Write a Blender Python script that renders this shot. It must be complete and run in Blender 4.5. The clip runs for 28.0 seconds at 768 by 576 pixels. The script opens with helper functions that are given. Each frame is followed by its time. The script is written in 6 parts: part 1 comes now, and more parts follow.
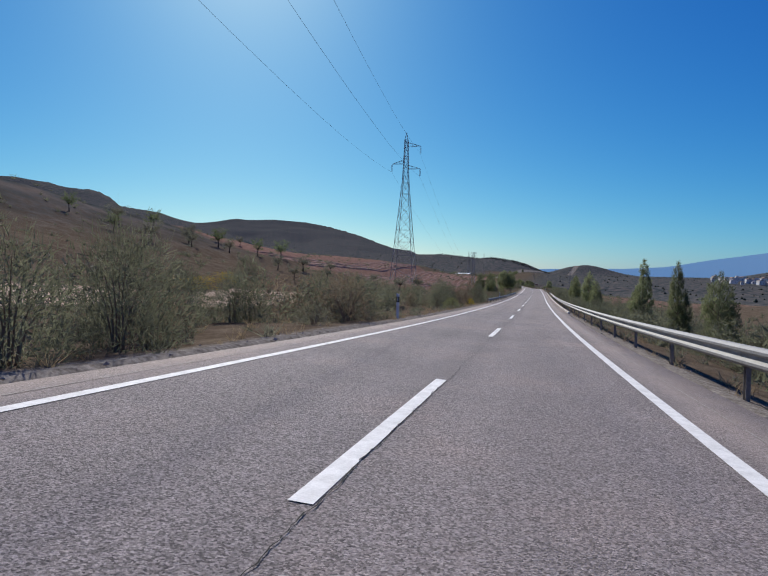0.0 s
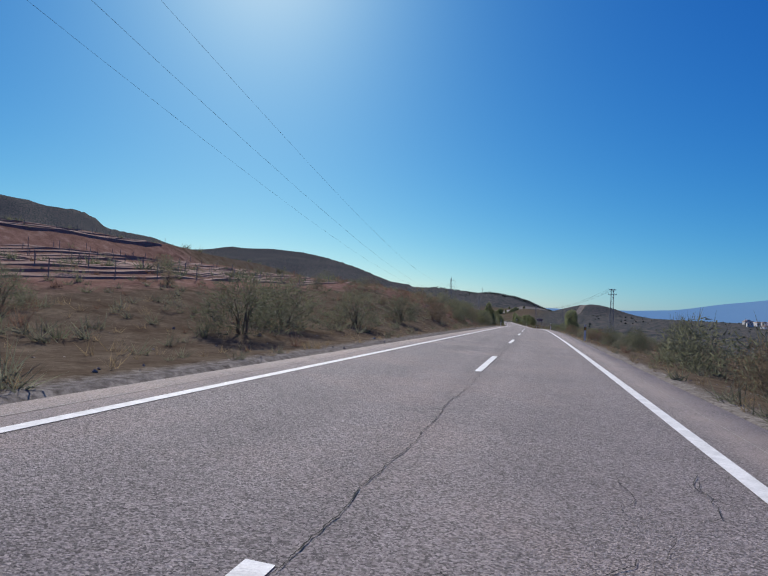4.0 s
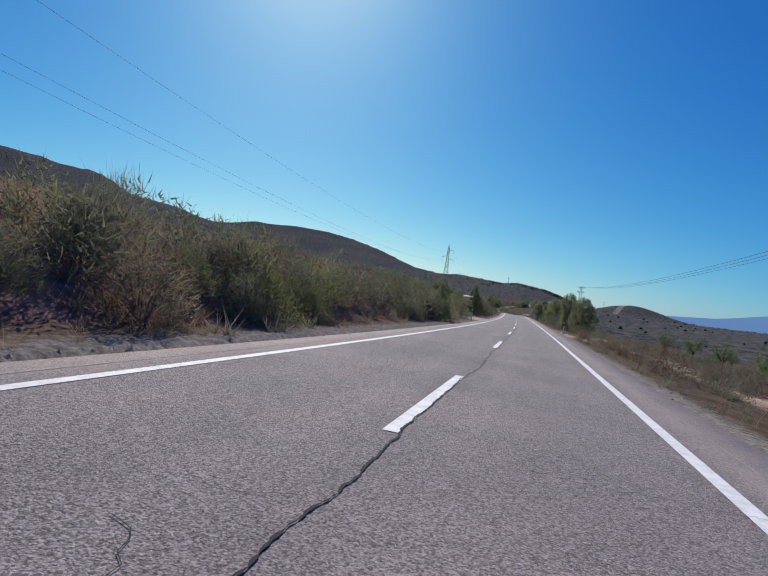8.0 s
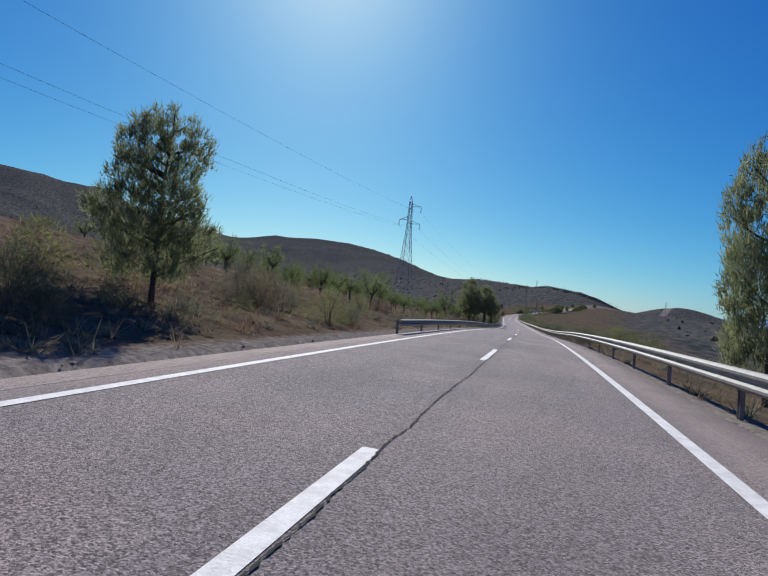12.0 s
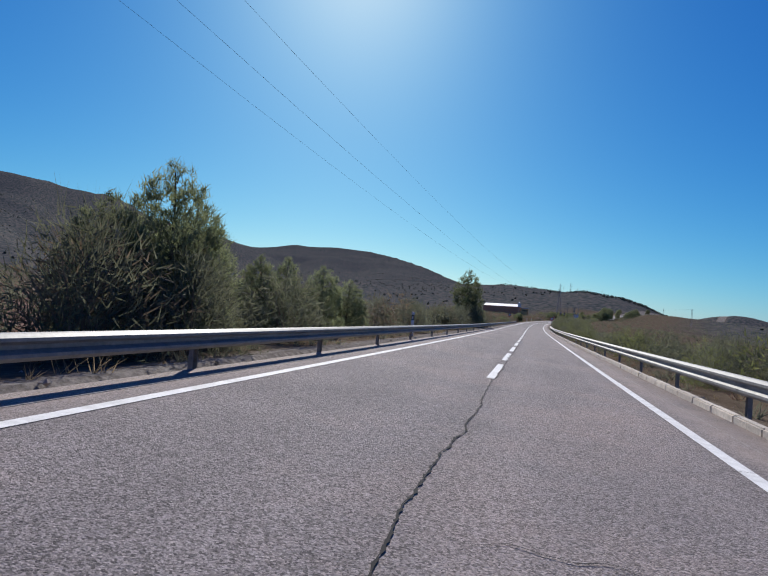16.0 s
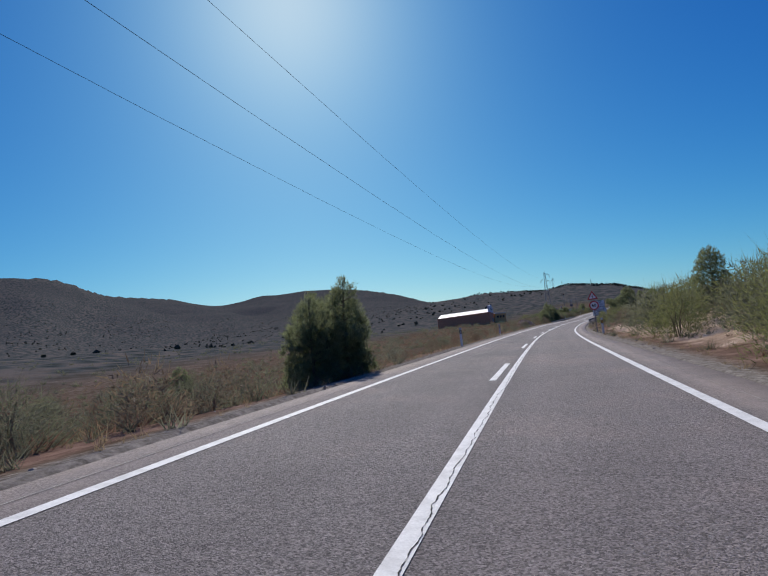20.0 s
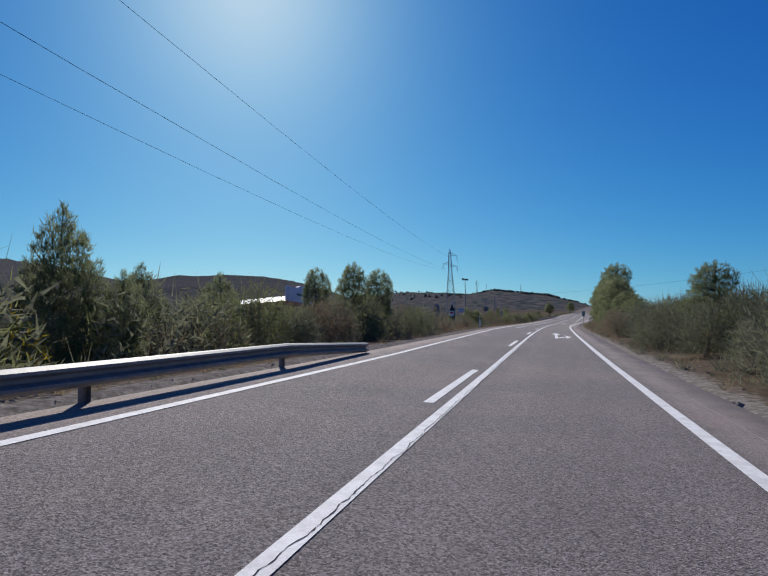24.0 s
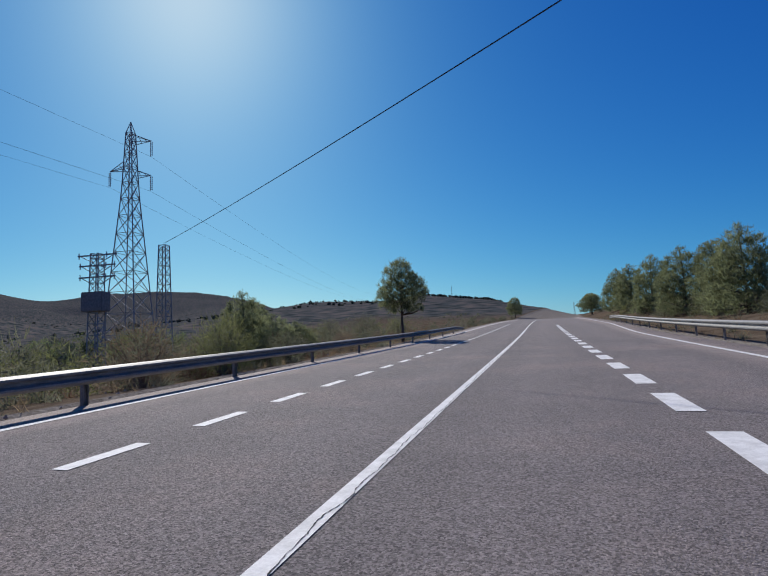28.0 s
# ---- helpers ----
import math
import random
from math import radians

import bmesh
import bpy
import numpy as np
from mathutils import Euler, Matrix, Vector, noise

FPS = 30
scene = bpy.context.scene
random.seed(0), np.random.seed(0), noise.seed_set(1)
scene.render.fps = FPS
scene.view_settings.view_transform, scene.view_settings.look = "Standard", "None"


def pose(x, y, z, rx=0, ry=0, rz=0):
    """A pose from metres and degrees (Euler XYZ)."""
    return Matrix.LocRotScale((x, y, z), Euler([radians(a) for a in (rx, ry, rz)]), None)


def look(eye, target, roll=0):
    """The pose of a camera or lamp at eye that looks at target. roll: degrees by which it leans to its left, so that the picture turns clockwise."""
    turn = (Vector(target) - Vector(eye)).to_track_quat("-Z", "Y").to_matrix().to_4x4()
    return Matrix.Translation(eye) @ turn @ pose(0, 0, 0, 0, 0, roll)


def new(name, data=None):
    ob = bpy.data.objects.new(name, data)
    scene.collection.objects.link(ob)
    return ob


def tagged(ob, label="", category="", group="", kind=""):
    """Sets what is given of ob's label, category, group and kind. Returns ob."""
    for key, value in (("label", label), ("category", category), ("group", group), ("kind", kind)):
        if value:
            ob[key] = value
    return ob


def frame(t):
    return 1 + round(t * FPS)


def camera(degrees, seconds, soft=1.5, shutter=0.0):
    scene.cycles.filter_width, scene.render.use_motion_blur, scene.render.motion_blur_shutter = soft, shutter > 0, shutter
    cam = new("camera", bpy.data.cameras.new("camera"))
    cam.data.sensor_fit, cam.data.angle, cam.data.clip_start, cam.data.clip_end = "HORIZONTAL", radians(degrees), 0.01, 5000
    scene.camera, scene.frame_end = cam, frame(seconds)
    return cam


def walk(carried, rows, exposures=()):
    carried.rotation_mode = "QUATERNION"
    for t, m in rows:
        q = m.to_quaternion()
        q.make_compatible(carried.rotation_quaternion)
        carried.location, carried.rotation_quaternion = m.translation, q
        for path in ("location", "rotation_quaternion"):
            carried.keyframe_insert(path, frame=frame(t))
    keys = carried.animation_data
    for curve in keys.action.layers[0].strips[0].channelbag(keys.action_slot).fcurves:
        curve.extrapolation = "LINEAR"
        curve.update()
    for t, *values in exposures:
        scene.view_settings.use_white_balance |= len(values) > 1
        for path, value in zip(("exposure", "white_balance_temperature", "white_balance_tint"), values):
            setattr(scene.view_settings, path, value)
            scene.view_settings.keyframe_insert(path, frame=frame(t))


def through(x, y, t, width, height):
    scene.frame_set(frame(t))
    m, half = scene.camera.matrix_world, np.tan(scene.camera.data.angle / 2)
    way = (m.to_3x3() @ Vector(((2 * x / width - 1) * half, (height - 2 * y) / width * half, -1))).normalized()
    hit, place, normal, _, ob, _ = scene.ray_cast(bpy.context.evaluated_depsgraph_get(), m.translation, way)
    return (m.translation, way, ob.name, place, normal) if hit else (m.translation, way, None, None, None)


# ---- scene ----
# A two-lane country road in dry hills, driven along for about a kilometre.
# Along the road: s metres from the start, u metres to the right of the centre line.

# ---- the line of the road ----
KC = [-0.603, -0.627, -0.132, -0.122, -0.028, 0.168, 0.177, 0.188, 0.257, 0.548, 0.467, 0.425, 0.412, 0.362, 0.272, 0.228, 0.313, 0.380, 0.448, 0.484, 0.438, 0.229, -0.054, 0.090, -0.283, -0.512, -0.682, -0.698, -1.517, -1.509, -0.592, -0.220, -0.329, -0.572, -0.790, -0.639, -0.242, -0.015, -0.060, -0.430, -0.608, -0.533, -0.443, -0.375, -0.325, -0.291, -0.270, -0.259]   # bend, per km, every 30 m
KG = [-0.0643, -0.0476, -0.0309, -0.0234, -0.0159, -0.0103, -0.0046, -0.0073, -0.0100, -0.0168, -0.0235, -0.0171, -0.0108, -0.0077, -0.0047, -0.0006, 0.0036, -0.0117, -0.0270, -0.0177, -0.0084, -0.0055, -0.0026, 0.0006, 0.0037, 0.0085, 0.0133, 0.0108, 0.0114, 0.0193, 0.0157, 0.0230, 0.0343, 0.0301, 0.0264, 0.0365, 0.0423, 0.0428, 0.0558, 0.0519, 0.0480, 0.0421, 0.0363, 0.0328, 0.0294, 0.0278, 0.0263, 0.0263]   # grade, every 30 m
KE = [-0.0516, -0.0448, -0.0379, -0.0311, -0.0259, -0.0206, -0.0154, -0.0164, -0.0173, -0.0183, -0.0206, -0.0229, -0.0252, -0.0183, -0.0115, -0.0046, -0.0172, -0.0297, -0.0423, -0.0383, -0.0343, -0.0303, -0.0463, -0.0623, -0.0783, -0.0647, -0.0511, -0.0375, -0.0499, -0.0693, -0.0714, -0.0693, -0.0663, -0.0505, -0.0345, -0.0229, -0.0171, -0.0159, -0.0175, -0.0204, -0.0237, -0.0245, -0.0252, -0.0255, -0.0258, -0.0261, -0.0261, -0.0261]   # cross fall, every 30 m
SG = np.arange(-300.0, 1500.0, 2.0)


def running(v):
    c = np.concatenate([[0.0], np.cumsum((v[1:] + v[:-1]) * 1.0)])
    return c - np.interp(0.0, SG, c)


TH = running(np.interp(SG, -30 + 30.0 * np.arange(len(KC)), KC) * 0.001)
RX, RY = running(-np.sin(TH)), running(np.cos(TH))
RZ = running(np.interp(SG, -30 + 30.0 * np.arange(len(KG)), KG))
RE = np.interp(SG, -30 + 30.0 * np.arange(len(KE)), KE)


def road_np(s, u):
    """Places on the road's surface, carried on sideways with its cross fall near the road."""
    s, u = np.asarray(s, float), np.asarray(u, float)
    th = np.interp(s, SG, TH)
    near = np.clip(u, -6, 6)
    z = np.interp(s, SG, RZ) + near * np.interp(s, SG, RE) + 0.011 * np.abs(near)
    return np.stack([np.interp(s, SG, RX) + u * np.cos(th), np.interp(s, SG, RY) + u * np.sin(th), z + 0 * u], -1)


def rp(s, u, dz=0.0):
    p = road_np(s, u)
    return Vector((float(p[0]), float(p[1]), float(p[2]) + dz))


def heading(s):
    return math.degrees(float(np.interp(s, SG, TH)))


def at_road(s, u, dz=0.0, turn=0.0, scale=1.0):
    """A pose that stands beside the road, y along it."""
    p = rp(s, u, dz)
    return pose(p.x, p.y, p.z, 0, 0, heading(s) + turn) @ Matrix.Diagonal((scale, scale, scale, 1))


# ---- the camera and its way: seconds, s, u, turn to the left, tilt up, lean ----
EYE = 1.088
CAM_ROWS = [
    (0.0, -0.02, 1.091, 14.65, -1.52, 1.26),
    (0.5, 18.98, 1.066, 14.41, -1.15, 1.35),
    (1.0, 37.99, 1.034, 14.23, 0.88, 1.12),
    (1.5, 57.08, 1.009, 14.33, 2.17, 1.30),
    (2.0, 76.15, 1.010, 14.43, 1.97, 2.64),
    (2.5, 95.19, 1.066, 14.37, 2.30, 2.35),
    (3.0, 114.24, 0.956, 14.75, 2.77, 1.56),
    (3.5, 133.40, 0.951, 15.10, 2.61, 1.91),
    (4.0, 152.70, 1.072, 15.11, 2.05, 3.10),
    (4.5, 172.06, 1.252, 14.96, 1.29, 4.67),
    (5.0, 191.43, 1.423, 14.87, 0.54, 6.29),
    (5.5, 210.78, 1.515, 15.05, -0.04, 7.63),
    (6.0, 230.06, 1.435, 15.84, -0.23, 8.39),
    (6.5, 249.28, 1.359, 16.35, -0.37, 8.72),
    (7.0, 268.48, 1.268, 17.07, -0.21, 7.89),
    (7.5, 287.68, 1.188, 17.42, 0.18, 7.39),
    (8.0, 306.87, 1.031, 18.03, 0.42, 7.08),
    (8.5, 326.04, 0.920, 18.42, 0.59, 7.73),
    (9.0, 345.15, 0.824, 18.89, 1.28, 6.58),
    (9.5, 364.15, 0.696, 19.17, 1.49, 4.91),
    (10.0, 383.22, 0.710, 19.28, 1.70, 4.32),
    (10.5, 402.56, 0.812, 19.46, 1.72, 5.07),
    (11.0, 421.91, 0.943, 19.84, 1.63, 6.23),
    (11.5, 440.99, 1.034, 20.61, 1.39, 5.61),
    (12.0, 459.71, 1.082, 21.10, 1.35, 5.14),
    (12.5, 478.27, 1.115, 21.48, 1.41, 4.68),
    (13.0, 496.78, 1.127, 21.82, 1.42, 4.62),
    (13.5, 515.36, 1.117, 22.21, 1.25, 5.36),
    (14.0, 534.06, 1.051, 22.72, 0.65, 7.98),
    (14.5, 552.86, 0.836, 23.24, 0.87, 7.76),
    (15.0, 571.70, 0.678, 23.60, 1.07, 7.54),
    (15.5, 590.55, 0.688, 23.90, 1.48, 6.72),
    (16.0, 609.45, 0.687, 24.10, 2.25, 4.81),
    (16.5, 628.45, 0.691, 24.27, 2.25, 5.25),
    (17.0, 647.50, 0.821, 24.46, 2.94, 4.35),
    (17.5, 666.44, 0.983, 24.65, 3.19, 3.74),
    (18.0, 685.27, 0.874, 24.74, 3.74, 2.23),
    (18.5, 703.94, 0.808, 24.48, 4.44, -0.92),
    (19.0, 722.55, 0.797, 23.87, 5.23, -3.48),
    (19.5, 741.16, 0.804, 22.85, 5.66, -5.56),
    (20.0, 759.80, 0.790, 21.94, 5.73, -5.71),
    (20.5, 778.49, 0.763, 20.98, 5.92, -6.10),
    (21.0, 797.27, 0.821, 20.09, 5.73, -5.32),
    (21.5, 816.08, 0.932, 19.23, 5.78, -4.71),
    (22.0, 834.94, 1.034, 18.36, 5.96, -4.55),
    (22.5, 853.89, 1.063, 17.39, 6.58, -5.88),
    (23.0, 873.04, 1.113, 16.39, 6.61, -6.42),
    (23.5, 892.30, 1.214, 15.99, 5.51, -2.96),
    (24.0, 911.63, 1.187, 15.21, 5.09, -0.52),
    (24.5, 930.98, 1.168, 14.41, 5.56, -1.77),
    (25.0, 950.31, 1.088, 13.78, 6.12, -4.58),
    (25.5, 969.53, 0.924, 12.96, 6.49, -5.62),
    (26.0, 988.57, 1.097, 11.91, 6.45, -4.89),
    (26.5, 1007.21, 1.113, 11.19, 6.40, -4.40),
    (27.0, 1025.48, 1.169, 10.30, 6.33, -3.47),
    (27.5, 1043.27, 1.208, 9.83, 6.28, -3.35),
    (28.0, 1060.83, 1.308, 9.91, 6.35, -2.53),
]


def eye_pose(s, u, turn, tilt, lean):
    p = rp(s, u, EYE)
    return pose(p.x, p.y, p.z, 0, 0, turn) @ pose(0, 0, 0, 90 + tilt) @ pose(0, 0, 0, 0, 0, lean)


cam = camera(69.46, 28.0, 1.25)
walk(cam, [(t, eye_pose(s, u, a, b, c)) for t, s, u, a, b, c in CAM_ROWS],
     [(0.0, -0.07), (12.0, -0.05), (14.5, 0.06), (17.0, -0.08), (20.0, -0.16), (28.0, -0.17)])

# ---- light ----
SUN_AZ, SUN_EL = 29.5, 36.0      # degrees to the left of +y, and up
world = bpy.data.worlds.new("sky")
scene.world = world
world.use_nodes = True
wn, wl = world.node_tree.nodes, world.node_tree.links
sky = wn.new("ShaderNodeTexSky")
sky.sky_type, sky.sun_disc = "NISHITA", False
sky.sun_elevation, sky.sun_rotation = radians(SUN_EL), radians(-SUN_AZ)
sky.altitude, sky.air_density, sky.dust_density, sky.ozone_density = 900, 1.0, 1.1, 3.0
split, joined = wn.new("ShaderNodeSeparateColor"), wn.new("ShaderNodeCombineColor")
wl.new(sky.outputs["Color"], split.inputs["Color"])
# the deep blue of dry mountain air: power and gain of each channel
for channel, power, gain in (("Red", 2.0, 0.1), ("Green", 1.3, 0.665), ("Blue", 0.7, 2.95)):
    deep, lift = wn.new("ShaderNodeMath"), wn.new("ShaderNodeMath")
    deep.operation, lift.operation = "POWER", "MULTIPLY"
    deep.inputs[1].default_value, lift.inputs[1].default_value = power, gain
    wl.new(split.outputs[channel], deep.inputs[0])
    wl.new(deep.outputs["Value"], lift.inputs[0])
    wl.new(lift.outputs["Value"], joined.inputs[channel])
wl.new(joined.outputs["Color"], wn["Background"].inputs["Color"])
wn["Background"].inputs["Strength"].default_value = 0.056
sun = new("sun", bpy.data.lights.new("sun", "SUN"))
sun.data.energy, sun.data.angle, sun.data.color = 5.0, radians(0.55), (1.0, 0.95, 0.88)
sd = Vector((-math.sin(radians(SUN_AZ)) * math.cos(radians(SUN_EL)), math.cos(radians(SUN_AZ)) * math.cos(radians(SUN_EL)), math.sin(radians(SUN_EL))))
sun.matrix_world = look(sd * 100, (0, 0, 0))

# ---- materials ----


def material(name, rough=0.9, metal=0.0):
    m = bpy.data.materials.new(name)
    m.use_nodes = True
    b = m.node_tree.nodes["Principled BSDF"]
    b.inputs["Roughness"].default_value, b.inputs["Metallic"].default_value = rough, metal
    b.inputs["Specular IOR Level"].default_value = 0.3
    return m


def plain(name, colour, rough=0.8, metal=0.0):
    m = material(name, rough, metal)
    m.node_tree.nodes["Principled BSDF"].inputs["Base Color"].default_value = (*colour, 1)
    return m


def mottled(name, stops, scale, detail=8, rough=0.95, bump=0.3, bump_scale=None, second=None, per_object=0.0):
    """Noise through a colour ramp; second: (scale, strength) of a finer grain laid over it."""
    m = material(name, rough)
    n, l = m.node_tree.nodes, m.node_tree.links
    b = n["Principled BSDF"]
    co = n.new("ShaderNodeNewGeometry")
    t = n.new("ShaderNodeTexNoise")
    t.inputs["Scale"].default_value, t.inputs["Detail"].default_value, t.inputs["Roughness"].default_value = scale, detail, 0.65
    l.new(co.outputs["Position"], t.inputs["Vector"])
    r = n.new("ShaderNodeValToRGB")
    e = r.color_ramp.elements
    while len(e) < len(stops):
        e.new(0.5)
    for q, (p, c) in zip(e, stops):
        q.position, q.color = p, (*c, 1)
    l.new(t.outputs["Fac"], r.inputs["Fac"])
    col = r.outputs["Color"]
    if second:
        t2 = n.new("ShaderNodeTexNoise")
        t2.inputs["Scale"].default_value, t2.inputs["Detail"].default_value, t2.inputs["Roughness"].default_value = second[0], 4, 0.7
        l.new(co.outputs["Position"], t2.inputs["Vector"])
        mp = n.new("ShaderNodeMapRange")
        mp.inputs["From Min"].default_value, mp.inputs["From Max"].default_value = 0.3, 0.7
        mp.inputs["To Min"].default_value, mp.inputs["To Max"].default_value = 1 - second[1], 1 + second[1]
        l.new(t2.outputs["Fac"], mp.inputs["Value"])
        mx = n.new("ShaderNodeMix")
        mx.data_type, mx.blend_type = "RGBA", "MULTIPLY"
        mx.inputs["Factor"].default_value = 1
        l.new(col, mx.inputs["A"])
        l.new(mp.outputs["Result"], mx.inputs["B"])
        col = mx.outputs["Result"]
    if per_object:
        oi = n.new("ShaderNodeObjectInfo")
        mp = n.new("ShaderNodeMapRange")
        mp.inputs["To Min"].default_value, mp.inputs["To Max"].default_value = 1 - per_object, 1 + per_object
        l.new(oi.outputs["Random"], mp.inputs["Value"])
        mx = n.new("ShaderNodeMix")
        mx.data_type, mx.blend_type = "RGBA", "MULTIPLY"
        mx.inputs["Factor"].default_value = 1
        l.new(col, mx.inputs["A"])
        l.new(mp.outputs["Result"], mx.inputs["B"])
        col = mx.outputs["Result"]
    l.new(col, b.inputs["Base Color"])
    if bump:
        t3 = n.new("ShaderNodeTexNoise")
        t3.inputs["Scale"].default_value, t3.inputs["Detail"].default_value = bump_scale or scale * 4, 5
        l.new(co.outputs["Position"], t3.inputs["Vector"])
        bp = n.new("ShaderNodeBump")
        bp.inputs["Strength"].default_value, bp.inputs["Distance"].default_value = bump, 0.05
        l.new(t3.outputs["Fac"], bp.inputs["Height"])
        l.new(bp.outputs["Normal"], b.inputs["Normal"])
    return m


M_ASPHALT = mottled("asphalt", [(0.3, (0.182, 0.157, 0.154)), (0.5, (0.219, 0.19, 0.183)), (0.72, (0.285, 0.228, 0.207))], 0.35, 9, 0.88, 0.5, 90, (48, 0.36))


def asphalt_grain():
    """Pale and dark chips in the asphalt, the darker, newer surfacing of the last stretch, and dust on the shoulders."""
    n, l = M_ASPHALT.node_tree.nodes, M_ASPHALT.node_tree.links
    b = n["Principled BSDF"]
    col = b.inputs["Base Color"].links[0].from_socket
    co = n.new("ShaderNodeNewGeometry")
    chips = n.new("ShaderNodeTexVoronoi")
    chips.inputs["Scale"].default_value = 85
    l.new(co.outputs["Position"], chips.inputs["Vector"])
    sep = n.new("ShaderNodeSeparateColor")
    l.new(chips.outputs["Color"], sep.inputs["Color"])
    mp = n.new("ShaderNodeMapRange")
    mp.inputs["To Min"].default_value, mp.inputs["To Max"].default_value = 0.37, 1.66
    l.new(sep.outputs["Red"], mp.inputs["Value"])
    wear = n.new("ShaderNodeAttribute")
    wear.attribute_name = "wear"
    k = n.new("ShaderNodeMath")
    k.operation = "MULTIPLY"
    l.new(mp.outputs["Result"], k.inputs[0])
    l.new(wear.outputs["Fac"], k.inputs[1])
    mx = n.new("ShaderNodeMix")
    mx.data_type, mx.blend_type = "RGBA", "MULTIPLY"
    mx.inputs["Factor"].default_value = 1
    l.new(col, mx.inputs["A"])
    l.new(k.outputs["Value"], mx.inputs["B"])
    dust = n.new("ShaderNodeAttribute")
    dust.attribute_name = "dust"
    dn = n.new("ShaderNodeTexNoise")
    dn.inputs["Scale"].default_value, dn.inputs["Detail"].default_value = 1.6, 7
    l.new(co.outputs["Position"], dn.inputs["Vector"])
    dk = n.new("ShaderNodeMath")
    dk.operation, dk.use_clamp = "MULTIPLY", True
    l.new(dust.outputs["Fac"], dk.inputs[0])
    l.new(dn.outputs["Fac"], dk.inputs[1])
    dm = n.new("ShaderNodeMix")
    dm.data_type = "RGBA"
    dm.inputs["B"].default_value = (0.4, 0.32, 0.275, 1)
    l.new(dk.outputs["Value"], dm.inputs["Factor"])
    l.new(mx.outputs["Result"], dm.inputs["A"])
    l.new(dm.outputs["Result"], b.inputs["Base Color"])


asphalt_grain()
M_PAINT = mottled("road_paint", [(0.35, (0.62, 0.61, 0.58)), (0.6, (0.8, 0.79, 0.76))], 6, 8, 0.75, 0.2, 60, (50, 0.1))


def ground_material():
    """Brown soil that turns red, sandy, gravelly or covered in dark scrub by the ground's own areas."""
    m = material("ground", 0.97)
    n, l = m.node_tree.nodes, m.node_tree.links
    b = n["Principled BSDF"]
    b.inputs["Specular IOR Level"].default_value = 0.0
    co = n.new("ShaderNodeNewGeometry")

    def noise_tex(scale, detail, rough=0.65):
        t = n.new("ShaderNodeTexNoise")
        t.inputs["Scale"].default_value, t.inputs["Detail"].default_value, t.inputs["Roughness"].default_value = scale, detail, rough
        l.new(co.outputs["Position"], t.inputs["Vector"])
        return t.outputs["Fac"]

    def ramp(fac, stops):
        r = n.new("ShaderNodeValToRGB")
        e = r.color_ramp.elements
        while len(e) < len(stops):
            e.new(0.5)
        for q, (p, c) in zip(e, stops):
            q.position, q.color = p, (*c, 1)
        l.new(fac, r.inputs["Fac"])
        return r.outputs["Color"]

    def mix(fac, a, c, kind="MIX"):
        x = n.new("ShaderNodeMix")
        x.data_type, x.blend_type = "RGBA", kind
        if fac is None:
            x.inputs["Factor"].default_value = 1
        else:
            l.new(fac, x.inputs["Factor"])
        l.new(a, x.inputs["A"])
        l.new(c, x.inputs["B"])
        return x.outputs["Result"]

    def area(key, wobble):
        a = n.new("ShaderNodeAttribute")
        a.attribute_name = key
        k = n.new("ShaderNodeMath")
        k.operation = "MULTIPLY_ADD"
        l.new(wobble, k.inputs[0])
        k.inputs[1].default_value = 0.9
        s = n.new("ShaderNodeMath")
        s.operation = "SUBTRACT"
        l.new(a.outputs["Fac"], s.inputs[0])
        s.inputs[1].default_value = 0.45
        l.new(s.outputs["Value"], k.inputs[2])
        g = n.new("ShaderNodeMapRange")
        g.inputs["From Min"].default_value, g.inputs["From Max"].default_value = 0.25, 0.75
        l.new(k.outputs["Value"], g.inputs["Value"])
        return g.outputs["Result"]

    big, mid, fine = noise_tex(0.12, 8), noise_tex(0.9, 8), noise_tex(7, 6, 0.75)
    soil = ramp(mid, [(0.3, (0.085, 0.06, 0.042)), (0.5, (0.13, 0.1, 0.072)), (0.7, (0.19, 0.15, 0.108))])
    red = ramp(mid, [(0.3, (0.15, 0.088, 0.069)), (0.55, (0.25, 0.152, 0.119)), (0.75, (0.38, 0.275, 0.225))])
    sand = ramp(mid, [(0.3, (0.4, 0.28, 0.2)), (0.7, (0.56, 0.45, 0.35))])
    gravel = ramp(fine, [(0.3, (0.15, 0.13, 0.112)), (0.7, (0.31, 0.28, 0.245))])
    vor = n.new("ShaderNodeTexVoronoi")
    vor.inputs["Scale"].default_value = 0.16
    l.new(co.outputs["Position"], vor.inputs["Vector"])
    cover = ramp(vor.outputs["Distance"], [(0.2, (0.042, 0.051, 0.05)), (0.45, (0.082, 0.088, 0.087)), (0.75, (0.145, 0.125, 0.112))])
    tint = ramp(big, [(0.3, (0.72, 0.76, 0.76)), (0.5, (0.96, 1, 1.04)), (0.7, (1.1, 1.02, 0.96))])
    col = mix(area("red", mid), soil, red)
    col = mix(area("scrub", mid), col, mix(None, cover, tint, "MULTIPLY"))
    col = mix(area("gravel", fine), col, gravel)
    col = mix(area("sand", mid), col, sand)
    grain = ramp(fine, [(0.3, (0.62, 0.62, 0.62)), (0.7, (1.25, 1.25, 1.25))])
    l.new(mix(None, col, grain, "MULTIPLY"), b.inputs["Base Color"])
    bp = n.new("ShaderNodeBump")
